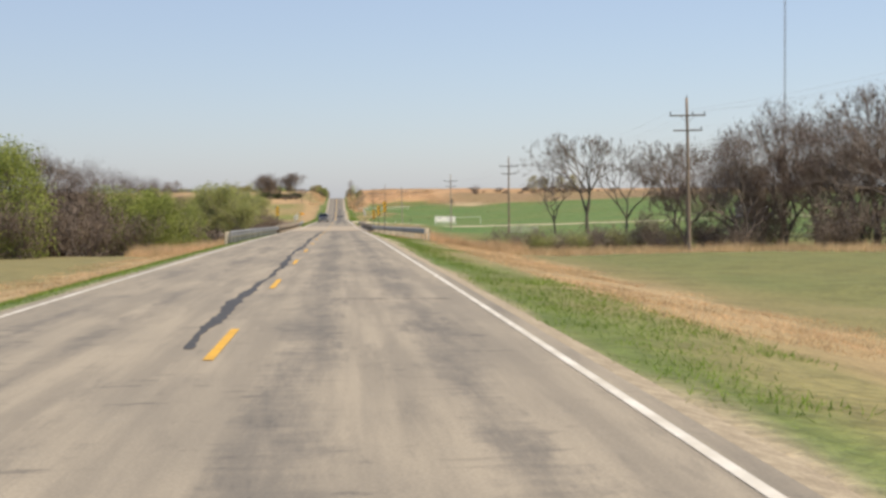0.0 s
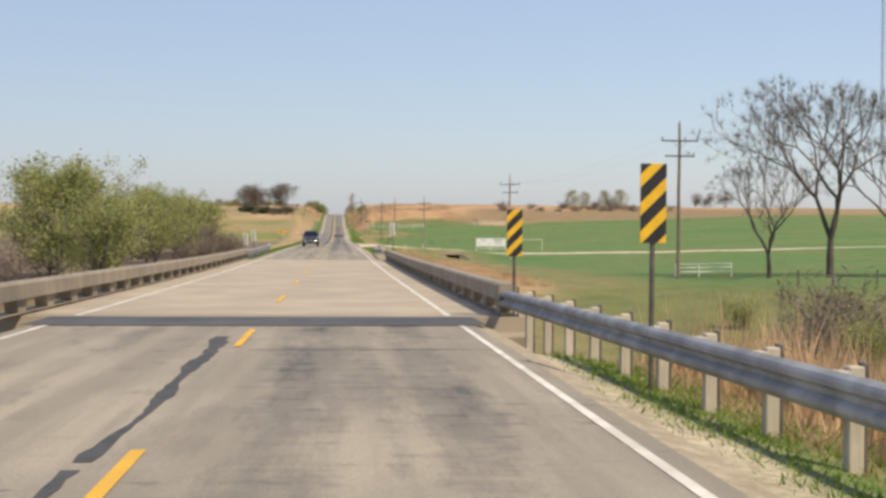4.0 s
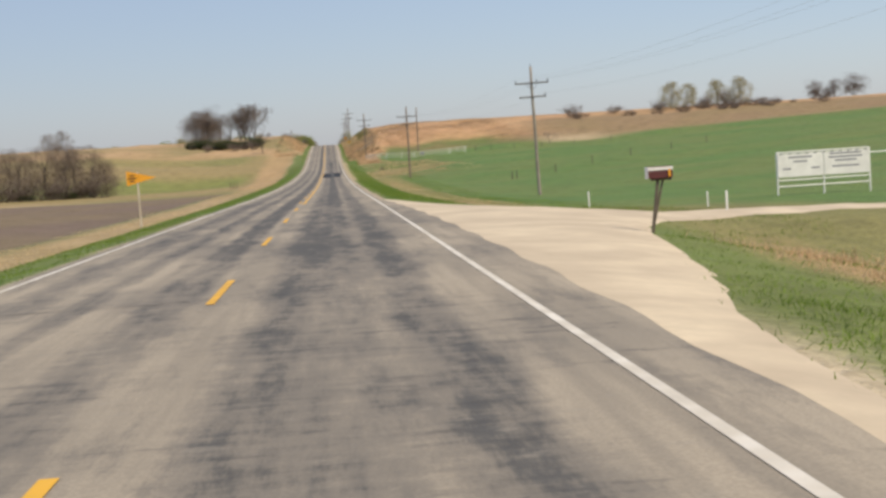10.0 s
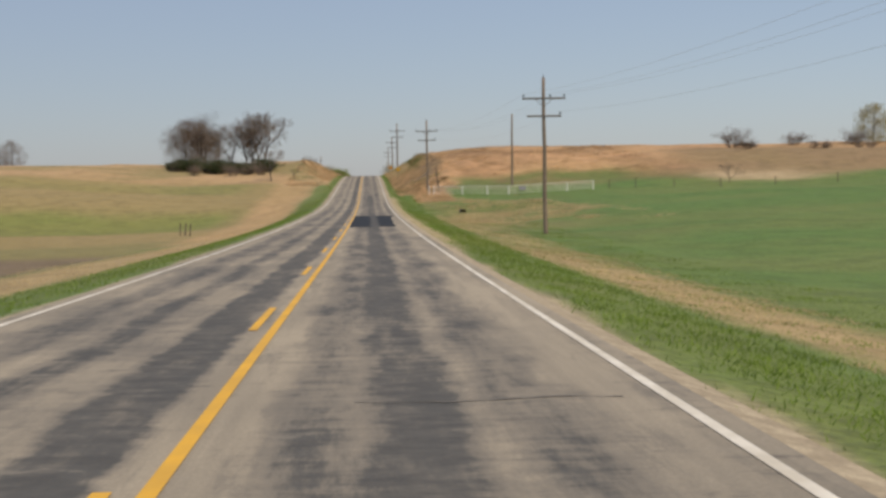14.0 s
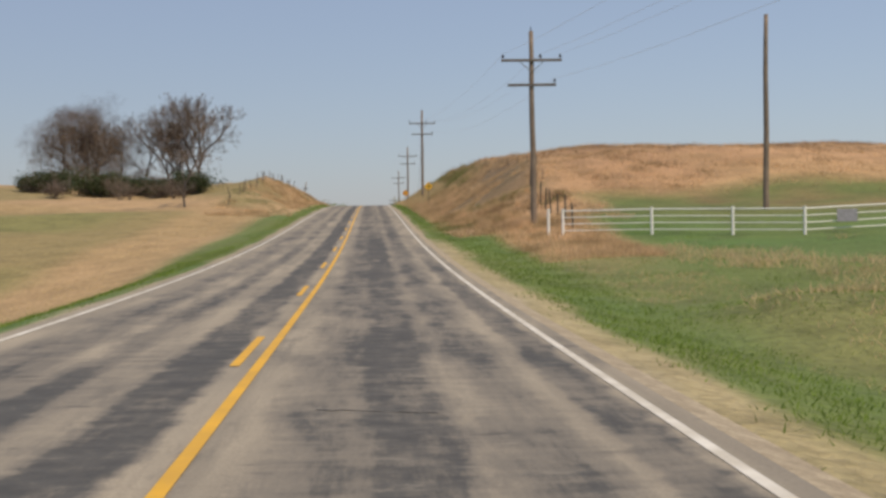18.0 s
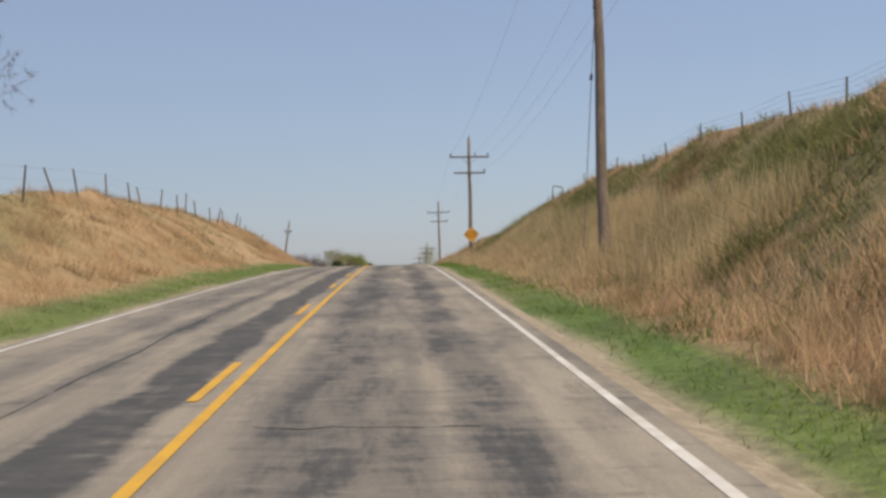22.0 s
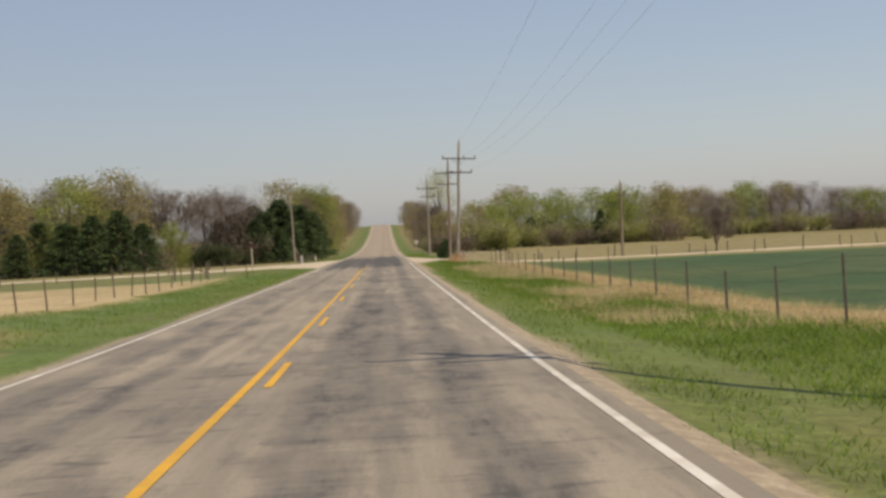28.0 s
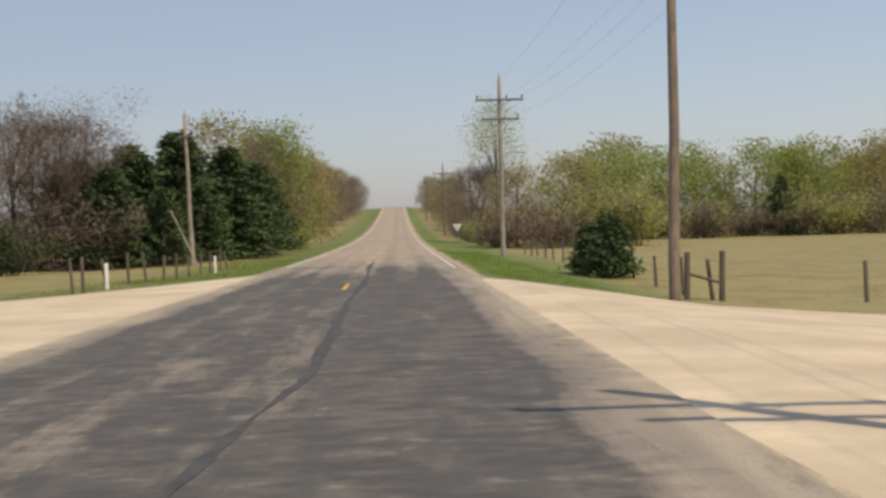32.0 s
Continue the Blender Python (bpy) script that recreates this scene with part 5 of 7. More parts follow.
# ---- trees ----
def grow(seed, height, wide, trunk, depth=4, low=False, start=0.16, rise=0.55, limbs=13, fine=4):
    """Wood and twigs of a tree as two meshes, and the twig ends."""
    r = random.Random(seed)
    wood, twig, ends = ([], []), ([], []), []

    def limb(p, d, length, rad, level):
        if level == depth:
            q = p + d * length
            s = Vector((-d.y, d.x, r.uniform(-0.5, 0.5))).normalized() * rad * 1.3
            k = len(twig[0])
            twig[0].extend((p - s, p + s, q))
            twig[1].append((k, k + 1, k + 2))
            ends.append(q)
            return
        bends = 4 if level == 1 else 2
        for k in range(bends):
            d = (d + Vector((r.uniform(-1, 1), r.uniform(-1, 1), r.uniform(-0.5, 0.8))) * 0.22).normalized()
            q = p + d * (length / bends)
            r0, r1 = rad * (1 - 0.6 * k / bends), rad * (1 - 0.6 * (k + 1) / bends)
            if level < 3:
                tube_into(*(wood if level < 2 else twig), p, q, r0, r1, (8, 5, 3)[level])
            else:
                s = Vector((-d.y, d.x, r.uniform(-0.5, 0.5))).normalized()
                i = len(twig[0])
                twig[0].extend((p - s * r0, p + s * r0, q + s * r1, q - s * r1))
                twig[1].append((i, i + 1, i + 2, i + 3))
            if level < depth:
                for _ in range(fine if level == depth - 1 else 2 if k and level < 3 else 1):
                    out = Vector((r.uniform(-1, 1), r.uniform(-1, 1), r.uniform(-0.3, 0.7))).normalized()
                    limb(p.lerp(q, r.uniform(0.2, 1)), (d * 0.75 + out * 0.8 + Vector((0, 0, 0.12))).normalized(), length * r.uniform(0.36, 0.6), max(rad * 0.5, 0.013), level + 1)
            p = q
        if level >= depth - 1:
            ends.append(p)

    if low:
        for k in range(r.randint(6, 8)):
            a = r.uniform(0, 6.28)
            limb(Vector((r.uniform(-0.7, 0.7), r.uniform(-0.7, 0.7), -0.2)), Vector((wide * math.cos(a), wide * math.sin(a), 1)).normalized(), height * r.uniform(0.6, 0.95), trunk, 1)
    else:
        p, d = Vector((0, 0, -0.5)), Vector((0, 0, 1))
        steps = 8
        spine = [p]
        for k in range(steps):
            d = (d + Vector((r.uniform(-1, 1), r.uniform(-1, 1), 0.5)) * 0.10).normalized()
            q = p + d * height * 0.78 / steps
            tube_into(*wood, p, q, trunk * (1 - 0.8 * k / steps), trunk * (1 - 0.8 * (k + 1) / steps), 9)
            p = q
            spine.append(p)
        for k in range(limbs):
            u = start + (0.98 - start) * (k + r.random()) / limbs
            base = spine[int(u * steps)].lerp(spine[min(steps, int(u * steps) + 1)], u * steps - int(u * steps))
            a = k * 2.4 + r.uniform(-0.5, 0.5)
            up = rise + 0.9 * u
            reach = wide * (0.55 + 0.9 * math.sin(math.pi * min(1.0, 0.25 + 0.75 * u))) * r.uniform(0.75, 1.1)
            limb(base, Vector((math.cos(a), math.sin(a), up)).normalized(), reach, trunk * 0.42 * (1.15 - u), 1)
    zmax = max(v.z for v in twig[0])
    s = height / zmax
    for vs in (wood[0], twig[0]):
        for v in vs:
            v *= s
    return ([tuple(v) for v in wood[0]], wood[1]), ([tuple(v) for v in twig[0]], twig[1]), [e * s for e in ends]


def fork_tree(seed, height, spread, trunk, levels=6, sprays=0.5, tips=12, bole=0.24):
    """Wood and twigs of a wide bare tree that forks again and again, and the twig ends."""
    r = random.Random(seed)
    wood, twig, ends = ([], []), ([], []), []

    def flat(p, q, r0, r1):
        d = q - p
        s = Vector((-d.y, d.x, r.uniform(-0.5, 0.5) * d.length)).normalized()
        i = len(twig[0])
        twig[0].extend((p - s * r0, p + s * r0, q + s * r1, q - s * r1))
        twig[1].append((i, i + 1, i + 2, i + 3))

    def spray(p, d, n, reach):
        for _ in range(n):
            out = (d * 0.6 + Vector((r.gauss(0, 1), r.gauss(0, 1), r.gauss(0.1, 0.8))) * 0.55).normalized()
            q = p + out * reach * r.uniform(0.5, 1.2)
            i = len(twig[0])
            s = Vector((-out.y, out.x, r.uniform(-0.4, 0.4))).normalized() * 0.011
            twig[0].extend((p - s, p + s, q))
            twig[1].append((i, i + 1, i + 2))
            ends.append(q)

    def limb(p, d, length, rad, level):
        for k in range(3):
            d = (d + Vector((r.uniform(-1, 1), r.uniform(-1, 1), r.uniform(-0.4, 0.6))) * (0.08 if level == 0 else 0.22)).normalized()
            q = p + d * (length / 3)
            r0, r1 = rad * (1 - 0.32 * k / 3), rad * (1 - 0.32 * (k + 1) / 3)
            if level < 3:
                tube_into(*wood, p, q, r0, r1, (9, 6, 5)[level])
            elif level < 5:
                tube_into(*twig, p, q, r0, r1, 3)
            else:
                flat(p, q, max(r0, 0.014), max(r1, 0.011))
            if level > 1 and r.random() < sprays:
                spray(q, d, tips // 2, height * 0.055)
            p = q
        if level >= levels:
            spray(p, d, tips, height * 0.06)
            return
        n = 3 if level == 0 or r.random() < 0.4 else 2
        turn = r.uniform(0, 6.28)
        a = d.cross(Vector((0.3, 0.9, 0.2))).normalized()
        b = d.cross(a)
        for i in range(n):
            w = turn + 6.283 * i / n + r.uniform(-0.4, 0.4)
            tilt = spread * r.uniform(0.6, 1.25)
            way = d * math.cos(tilt) + (a * math.cos(w) + b * math.sin(w)) * math.sin(tilt) + Vector((0, 0, 0.06))
            limb(p, way.normalized(), length * r.uniform(0.7, 0.92) * (1.15 if level == 0 else 1.0), rad * (0.62 if n == 3 else 0.7), level + 1)

    limb(Vector((0, 0, -0.5)), Vector((0, 0, 1)), height * bole, trunk, 0)
    s = height / max(v.z for v in twig[0])
    for vs in (wood[0], twig[0]):
        for v in vs:
            v *= s
    return ([tuple(v) for v in wood[0]], wood[1]), ([tuple(v) for v in twig[0]], twig[1]), [e * s for e in ends]


def foliage(seed, points, per, size, reach, slim=0.5):
    r = random.Random(seed)
    vs, fs = [], []
    for p in points:
        for _ in range(per):
            c = Vector(p) + Vector((r.gauss(0, 1), r.gauss(0, 1), r.gauss(0, 0.8))) * reach
            a = Vector((r.uniform(-1, 1), r.uniform(-1, 1), r.uniform(-1, 1))).normalized()
            b = a.cross(Vector((r.uniform(-1, 1), r.uniform(-1, 1), r.uniform(-1, 1)))).normalized()
            s = size * r.uniform(0.5, 1.3)
            k = len(vs)
            vs += [tuple(c - a * s), tuple(c + b * s * slim * 2), tuple(c + a * s)]
            fs.append((k, k + 1, k + 2))
    return vs, fs


def tree_kind(name, label, seed, height, wide, trunk, leaf=None, per=0, size=0.2, reach=0.4, low=False, category="tree", slim=0.5, forked=False, **shape):
    wood, twig, ends = fork_tree(seed, height, wide, trunk, **shape) if forked else grow(seed, height, wide, trunk, low=low, **shape)
    ob = thing(name, pose(0, 0, -500), label, category)
    if wood[0]:
        stem = smooth(part("stem" if low else "trunk", wood, BARK, ob))
        if low:
            tagged(stem, kind="stuff")
    tagged(part("branchwork", twig, TWIG, ob), kind="stuff")
    if leaf:
        tagged(part("crown", foliage(seed + 50, ends, per, size, reach, slim), leaf, ob), kind="stuff")
    return ob


def cedar_kind(seed, height, wide):
    r = random.Random(seed)
    ob = thing("cedar", pose(0, 0, -500), "dense dark green cedar tree reaching to the ground", "tree")
    part("trunk", tube((0, 0, -0.3), (0, 0, height * 0.9), 0.16, 0.03, 7), BARK, ob)
    vs, fs = [], []
    for k in range(190):
        u = (k + r.random()) / 190
        a = r.uniform(0, 6.283)
        reach = wide * (1 - u) ** 0.75 * r.uniform(0.6, 1.1) + 0.15
        z = 0.25 + u * (height - 0.3)
        for j in range(30):
            v = r.uniform(0.25, 1.0)
            c = Vector((math.cos(a) * reach * v, math.sin(a) * reach * v, z + 0.25 * reach * v - 0.22 * reach * v * v)) + Vector((r.gauss(0, 1), r.gauss(0, 1), r.gauss(0, 0.7))) * 0.16
            way = Vector((math.cos(a) + r.gauss(0, 0.5), math.sin(a) + r.gauss(0, 0.5), r.gauss(-0.1, 0.45))).normalized()
            side = way.cross(Vector((r.gauss(0, 1), r.gauss(0, 1), r.gauss(0, 1)))).normalized()
            s = 0.20 * r.uniform(0.6, 1.3)
            i = len(vs)
            vs += [tuple(c - side * s * 0.4), tuple(c + side * s * 0.4), tuple(c + way * s * 1.5)]
            fs.append((i, i + 1, i + 2))
    part("crown", (vs, fs), CEDAR, ob)
    return ob


def full_kind(name, label, seed, height, wide, leaf, clusters=80, per=88, size=0.16, slim=0.5, base=0.04):
    """A tree leafed from its base to an uneven top: trunk, limbs and many clusters of small leaves."""
    r = random.Random(seed)
    ob = thing(name, pose(0, 0, -500), label, "tree")
    vs, fs = [], []
    tube_into(vs, fs, (0, 0, -0.4), (0.2, 0.1, height * 0.8), 0.2, 0.04, 7)
    centres = []
    lobes = [(r.uniform(0, 6.28), r.uniform(0.35, 0.9)) for _ in range(5)]
    for k in range(clusters):
        u = base + (0.98 - base) * (k + r.random()) / clusters
        a = r.uniform(0, 6.283)
        lobe = max(math.cos(a - b) * h for b, h in lobes)
        rad = wide * (0.86 + 0.3 * math.sin(math.pi * min(1.0, u * 1.1))) * (1.0 if u < 0.55 else math.sqrt(max(0.0, 1.0 - ((u - 0.55) / 0.47) ** 2)))
        rad *= (0.8 + 0.3 * lobe) * r.random() ** 0.4
        centres.append(Vector((rad * math.cos(a), rad * math.sin(a), u * height)))
    for c in centres[::4]:
        tube_into(vs, fs, (0.1, 0, c.z * 0.62), c, 0.06, 0.015, 4)
    smooth(part("trunk", ([tuple(v) for v in vs], fs), BARK, ob))
    lv, lf = [], []
    for c in centres:
        spread = height * r.uniform(0.05, 0.09)
        for _ in range(per):
            p = c + Vector([max(-1.5, min(1.5, r.gauss(0, 1))) for _ in range(3)]) * spread
            if p.z < 0.1:
                continue
            a = Vector((r.uniform(-1, 1), r.uniform(-1, 1), r.uniform(-1, 1))).normalized()
            b = a.cross(Vector((r.uniform(-1, 1), r.uniform(-1, 1), r.uniform(-1, 1)))).normalized()
            z = size * r.uniform(0.6, 1.3)
            k = len(lv)
            lv += [tuple(p - a * z), tuple(p + b * z * slim * 2), tuple(p + a * z)]
            lf.append((k, k + 1, k + 2))
    tagged(part("crown", (lv, lf), leaf, ob), kind="stuff")
    return ob


KINDS = {
    "full_green": [full_kind("spring_tree", "dense tree in fresh green spring leaf down to the ground", s, 11.0, 4.2, LEAF_GREEN) for s in (131, 132, 133)],
    "full_olive": [full_kind("budding_tree", "dense budding tree with olive spring leaves", s, 11.5, 4.2, LEAF_OLIVE) for s in (134, 135)],
    "full_brown": [full_kind("budding_tree", "dense grey-brown tree with fine reddish twigs", s, 11.0, 4.2, LEAF_BROWN, 100, 190, 0.14, 0.15) for s in (136, 137)],
    "bare": [tree_kind("bare_tree", "tall leafless tree with a spreading crown of fine twigs", s, 13.5, 0.54, 0.30, forked=True, sprays=0.7, tips=22) for s in (1, 5)],
    "bushy": [tree_kind("bare_tree", "leafless dense grey-brown tree with a rounded crown", s, 11.5, 0.54, 0.24, LEAF_DUSK, 1, 0.13, 0.12, slim=0.16, forked=True, bole=0.15, sprays=1.0, tips=20) for s in (11, 17)],
    "willow": [tree_kind("willow", "young willow tree in pale yellow-green leaf", s, 7.5, 2.4, 0.13, LEAF_YELLOW, 4, 0.085, 0.27, start=0.06, rise=0.75, limbs=16, fine=3) for s in (21, 24)],
    "brush": [tree_kind("brush", "leafless thicket of grey-brown brush stems", s, 3.6, 0.65, 0.045, LEAF_BROWN, 1, 0.16, 0.3, True, "shrub", slim=0.12, fine=4) for s in (61, 64)],
    "shrub": [tree_kind("shrub", "rounded shrub in young green leaf", s, 3.8, 0.65, 0.05, LEAF_YELLOW, 6, 0.075, 0.32, True, "shrub", fine=2) for s in (71, 73)],
    "tall": [full_kind("tall_tree", "slim tall tree with a small pale round crown", 95, 15.5, 3.0, LEAF_YELLOW, 38, 110, 0.11, 0.5, 0.60)],
    "hedge": [tree_kind("hedge_shrub", "dark dense hedge shrub with blackish green leaves", s, 3.4, 0.8, 0.05, LEAF_DARK, 6, 0.10, 0.3, True, "shrub", fine=2) for s in (91, 93)],
    "cedar": [cedar_kind(81, 7.5, 3.1), cedar_kind(84, 4.0, 1.7)],
}
tree_rnd = random.Random(3)


def plant(kind, x, y, scale=1.0, which=None, wide=1.0, sink=0.1):
    src = KINDS[kind][which if which is not None else tree_rnd.randrange(len(KINDS[kind]))]
    ob = copy_thing(src, pose(x, y, gz(x, y) - sink, 0, 0, tree_rnd.uniform(0, 360)))
    ob.scale = (scale * wide, scale * wide, scale)
    return ob


# right side before and beyond the creek
for x, y, s, w in ((37.2, 205, 0.88, 0), (42.8, 206, 1.32, 1), (49.5, 206, 1.1, 0), (57.5, 205, 1.2, 1), (52.1, 140, 1.35, 0), (63, 138, 1.5, 1), (58, 118, 1.15, 0), (68, 150, 1.2, 0), (74, 170, 1.1, 1), (80, 190, 1.1, 0), (70, 122, 1.25, 1)):
    plant("bare", x, y, s, w)
for x, y, s in ((44, 142, 1.9), (48, 138, 2.2), (54, 146, 2.4), (60, 140, 2.5), (66, 138, 2.2), (40, 148, 1.5), (35, 152, 1.1), (30, 158, 0.9), (24, 160, 0.8), (47, 152, 1.6), (72, 135, 2.2), (52, 125, 2.3), (62, 122, 2.5), (46, 130, 1.9), (57, 132, 2.3), (28, 168, 0.7), (36, 166, 0.9), (78, 150, 2.4), (84, 170, 2.2)):
    plant("brush", x, y, s, None, 1.1)
for x, y, s in ((19.5, 151, 1.0), (22, 155, 1.15), (24, 150, 1.1), (27, 153, 1.1), (31, 148, 1.1), (36, 146, 1.1), (40, 144, 1.2), (33, 142, 0.9), (44, 138, 1.4), (28, 146, 0.7), (38, 138, 1.0), (50, 120, 1.5), (55, 114, 1.6), (61, 112, 1.8), (43, 126, 1.1), (66, 110, 1.9)):
    plant("brush", x, y, s, None, 1.3)
for x, y, s in ((38, 150, 1.2), (33, 160, 0.8), (43, 160, 1.0), (22, 166, 0.6), (21, 149, 0.8), (25.5, 147, 0.95), (29.5, 145, 0.9), (34, 143, 1.0), (41, 141, 1.1)):
    plant("shrub", x, y, s)
for x, y, s, w in ((44, 128, 0.95, 0), (50, 132, 1.1, 1), (56, 128, 1.05, 0), (62, 132, 1.2, 1), (68, 130, 1.2, 0), (41, 140, 0.85, 1), (48, 144, 0.95, 0), (59, 146, 1.1, 1)):
    plant("bushy", x, y, s, w, 0.9)
# left side before the bridge
for x, y, s in ((-25, 128, 2.0), (-29, 132, 2.3), (-33, 130, 2.5), (-27, 138, 2.4), (-31, 142, 2.6), (-36, 138, 2.7), (-24, 146, 2.2), (-28, 150, 2.5), (-33, 152, 2.7), (-21, 134, 1.6), (-20, 142, 1.7), (-17, 150, 1.2), (-38, 146, 2.7), (-42, 136, 2.7), (-22, 170, 1.9), (-26, 174, 2.1), (-19, 176, 1.5), (-46, 142, 2.7)):
    plant("brush", x, y, s, None, 1.1)
for x, y, s, w in ((-28, 140, 0.78, 0), (-33, 145, 0.85, 1), (-24.5, 152, 0.7, 1), (-38, 142, 0.9, 0), (-29, 158, 0.8, 1), (-25, 180, 0.7, 0), (-43, 148, 0.95, 1)):
    plant("bushy", x, y, s, w, 0.85)
for x, y, s, w in ((-29, 119, 0.92, 0), (-32, 122, 1.0, 1), (-36, 120, 1.02, 0), (-16.2, 140, 0.6, 1), (-18.6, 137, 0.68, 0), (-21.2, 139, 0.68, 1), (-19.5, 143, 0.7, 0), (-24, 141, 0.72, 1)):
    plant("full_green", x, y, s, w)
plant("bare", -31, 128, 0.9, 1)
plant("bare", -34, 132, 0.95, 0)
plant("brush", -27, 117, 1.6)
plant("brush", -31, 115, 1.8)
for x, y, s, w in ((-16.6, 186, 1.2, 0), (-14.6, 190, 1.15, 1), (-18.5, 193, 1.1, 0), (-13.2, 182, 0.95, 1), (-15.4, 222, 1.0, 1), (-17.5, 230, 1.05, 0), (-16.2, 240, 1.05, 1), (-19.5, 246, 1.15, 0), (-17.2, 254, 1.12, 1), (-22.5, 262, 1.1, 0), (-17, 272, 1.08, 1), (-19.5, 277, 1.1, 0), (-17.8, 263, 1.0, 0), (-26, 262, 1.1, 1), (-22.6, 306, 1.05, 0), (-25, 310, 1.15, 1), (-24, 314, 1.0, 0), (-27.5, 306, 1.1, 1), (-30, 312, 1.15, 0)):
    plant("willow", x, y, s, w, 1.15)
for x, y, s in ((-12.6, 238, 0.9), (-14, 246, 1.1), (-15, 254, 1.2), (-13.5, 228, 0.9), (-20, 240, 1.2), (-14.5, 262, 1.2), (-13.6, 270, 1.1), (-16, 272, 1.3), (-19, 268, 1.5), (-23, 266, 1.5), (-12.5, 276, 0.9), (-16, 196, 1.0), (-24, 252, 1.4), (-28, 256, 1.5), (-18, 182, 1.1), (-13, 178, 0.8)):
    plant("brush", x, y, s, None, 1.15)
# clumps out on the fields and hills
for x, y, s, w in ((-38.6, 650, 0.82, 0), (-34.6, 646, 0.86, 1), (-36, 656, 0.84, 0), (-31.6, 652, 0.72, 1)):
    plant("full_brown", x, y, s, w, 1.05)
plant("bushy", -24, 651, 0.86, 0)
plant("bushy", -34, 649, 0.8, 1)
plant("bushy", -37.5, 652, 0.78, 0)
for x, y, s, w in ((-25.6, 652, 0.88, 0), (-21.2, 649, 0.94, 1), (-29, 657, 0.75, 0), (-23, 656, 0.85, 1), (-16.5, 606, 0.52, 0)):
    plant("bare", x, y, s, w)
for x, y, s in ((-25, 620, 0.8), (-33, 622, 0.9), (-23, 630, 0.9), (-20, 626, 0.7), (-38, 632, 0.9)):
    plant("brush", x, y, s, None, 1.35)
for k in range(11):
    plant("hedge", -19 - 2.0 * k, 633 + 1.5 * math.sin(2.1 * k), 0.86 + 0.1 * math.sin(1.7 * k), k % 2, 1.6)
for x, y, s, w in ((-86.5, 688, 0.6, 0), (-91.5, 690, 0.56, 1), (-120, 640, 0.65, 0)):
    plant("full_brown", x, y, s, w, 1.15)
for x, y, s, w in ((-43, 503, 0.66, 1), (-41, 505, 0.52, 0), (-47, 506, 0.72, 0), (-52, 504, 0.74, 1), (-57.5, 507, 0.7, 0), (-63, 505, 0.73, 1), (-69, 508, 0.7, 0), (-75, 506, 0.72, 1), (-49.5, 510, 0.76, 1), (-60, 511, 0.74, 0)):
    plant("full_brown", x, y, 1.18 * s, w, 1.1)
for k in range(12):
    plant("brush", -41.5 - 2.9 * k, 500 + 1.2 * math.sin(2.3 * k), 1.35 + 0.25 * math.sin(1.9 * k), k % 2, 1.2)
for x, y, s in ((-46, 499.5, 0.5), (-55, 499, 0.45), (-62, 500, 0.5)):
    plant("hedge", x, y, s, None, 1.8)
for x, y, s, w in ((182, 698, 0.7, 0), (190, 700, 0.75, 1), (176, 702, 0.65, 1)):
    plant("bushy", x, y, s, w)
scrub_rnd = random.Random(77)
for k in range(30):
    plant("brush", 60 + scrub_rnd.triangular(0, 75, 50), 580 + scrub_rnd.uniform(0, 14), scrub_rnd.uniform(0.25, 0.75), None, 2.2)
for x, y, s in ((66, 590, 1.1), (92, 600, 1.2), (105, 602, 1.3), (113, 604, 1.4)):
    plant("brush", x, y, s, None, 1.4)
plant("bare", 50.6, 541, 0.24, 0)
for x, y, s in ((96, 602, 0.62), (101, 604, 0.55), (110, 606, 0.62), (116, 604, 0.66)):
    plant("full_olive", x, y, s, None, 1.1)
# woods round the crossing
wood_rnd = random.Random(12)
for k in range(26):
    x = 12.5 + 5.2 * k + wood_rnd.uniform(-1.5, 1.5)
    edge = 985 + (30 if x > 24 else 0) + (45 if x > 60 else 0)
    for row in range(1 + k % 2):
        kind = wood_rnd.choice(("full_green", "full_green", "full_olive", "full_green") if x < 62 else ("full_olive", "full_brown", "full_brown", "full_green"))
        plant(kind, x + 2.4 * row, edge + 10 * row + wood_rnd.uniform(-3, 3), wood_rnd.uniform(0.82, 1.04) * (1.0 + 0.1 * row) * (0.78 if x < 22 else 1.0), None, 1.15)
for k in range(34):
    x = 11 + 3.8 * k + wood_rnd.uniform(-1, 1)
    edge = 980 + (30 if x > 24 else 0) + (45 if x > 60 else 0)
    plant(wood_rnd.choice(("shrub", "brush", "brush", "shrub")), x, edge - 2 + wood_rnd.uniform(-2, 2), wood_rnd.uniform(1.2, 1.8), None, 1.5)
for x, y, s in ((45, 1008, 0.9), (31, 1008, 0.8), (78, 1052, 0.9)):
    plant("cedar", x, y, s)
plant("tall", 12.6, 1008, 1.0)
for k in range(12):
    plant(("shrub", "brush")[k % 2], 10.6 + 0.8 * math.sin(2.7 * k), 984 + 5.5 * k, 0.75 + 0.2 * math.sin(1.9 * k), None, 1.25)
plant("bare", 10.8, 1010, 0.7, 1)
plant("cedar", 9.3, 913.8, 0.6, 1, 1.05)
plant("cedar", 8.9, 915.8, 0.5, 1, 1.2)
for k in range(9):
    y = 1012 + 40 * k
    plant(wood_rnd.choice(("full_brown", "full_olive", "full_brown")), 12.5 + wood_rnd.uniform(-1, 2), y, wood_rnd.uniform(0.8, 1.05))
    plant(wood_rnd.choice(("full_brown", "full_olive", "full_brown")), -13 + wood_rnd.uniform(-2, 1), y - 12, wood_rnd.uniform(0.95, 1.12))
    plant(wood_rnd.choice(("full_brown", "full_olive")), -19 + wood_rnd.uniform(-2, 2), y, 1.3)
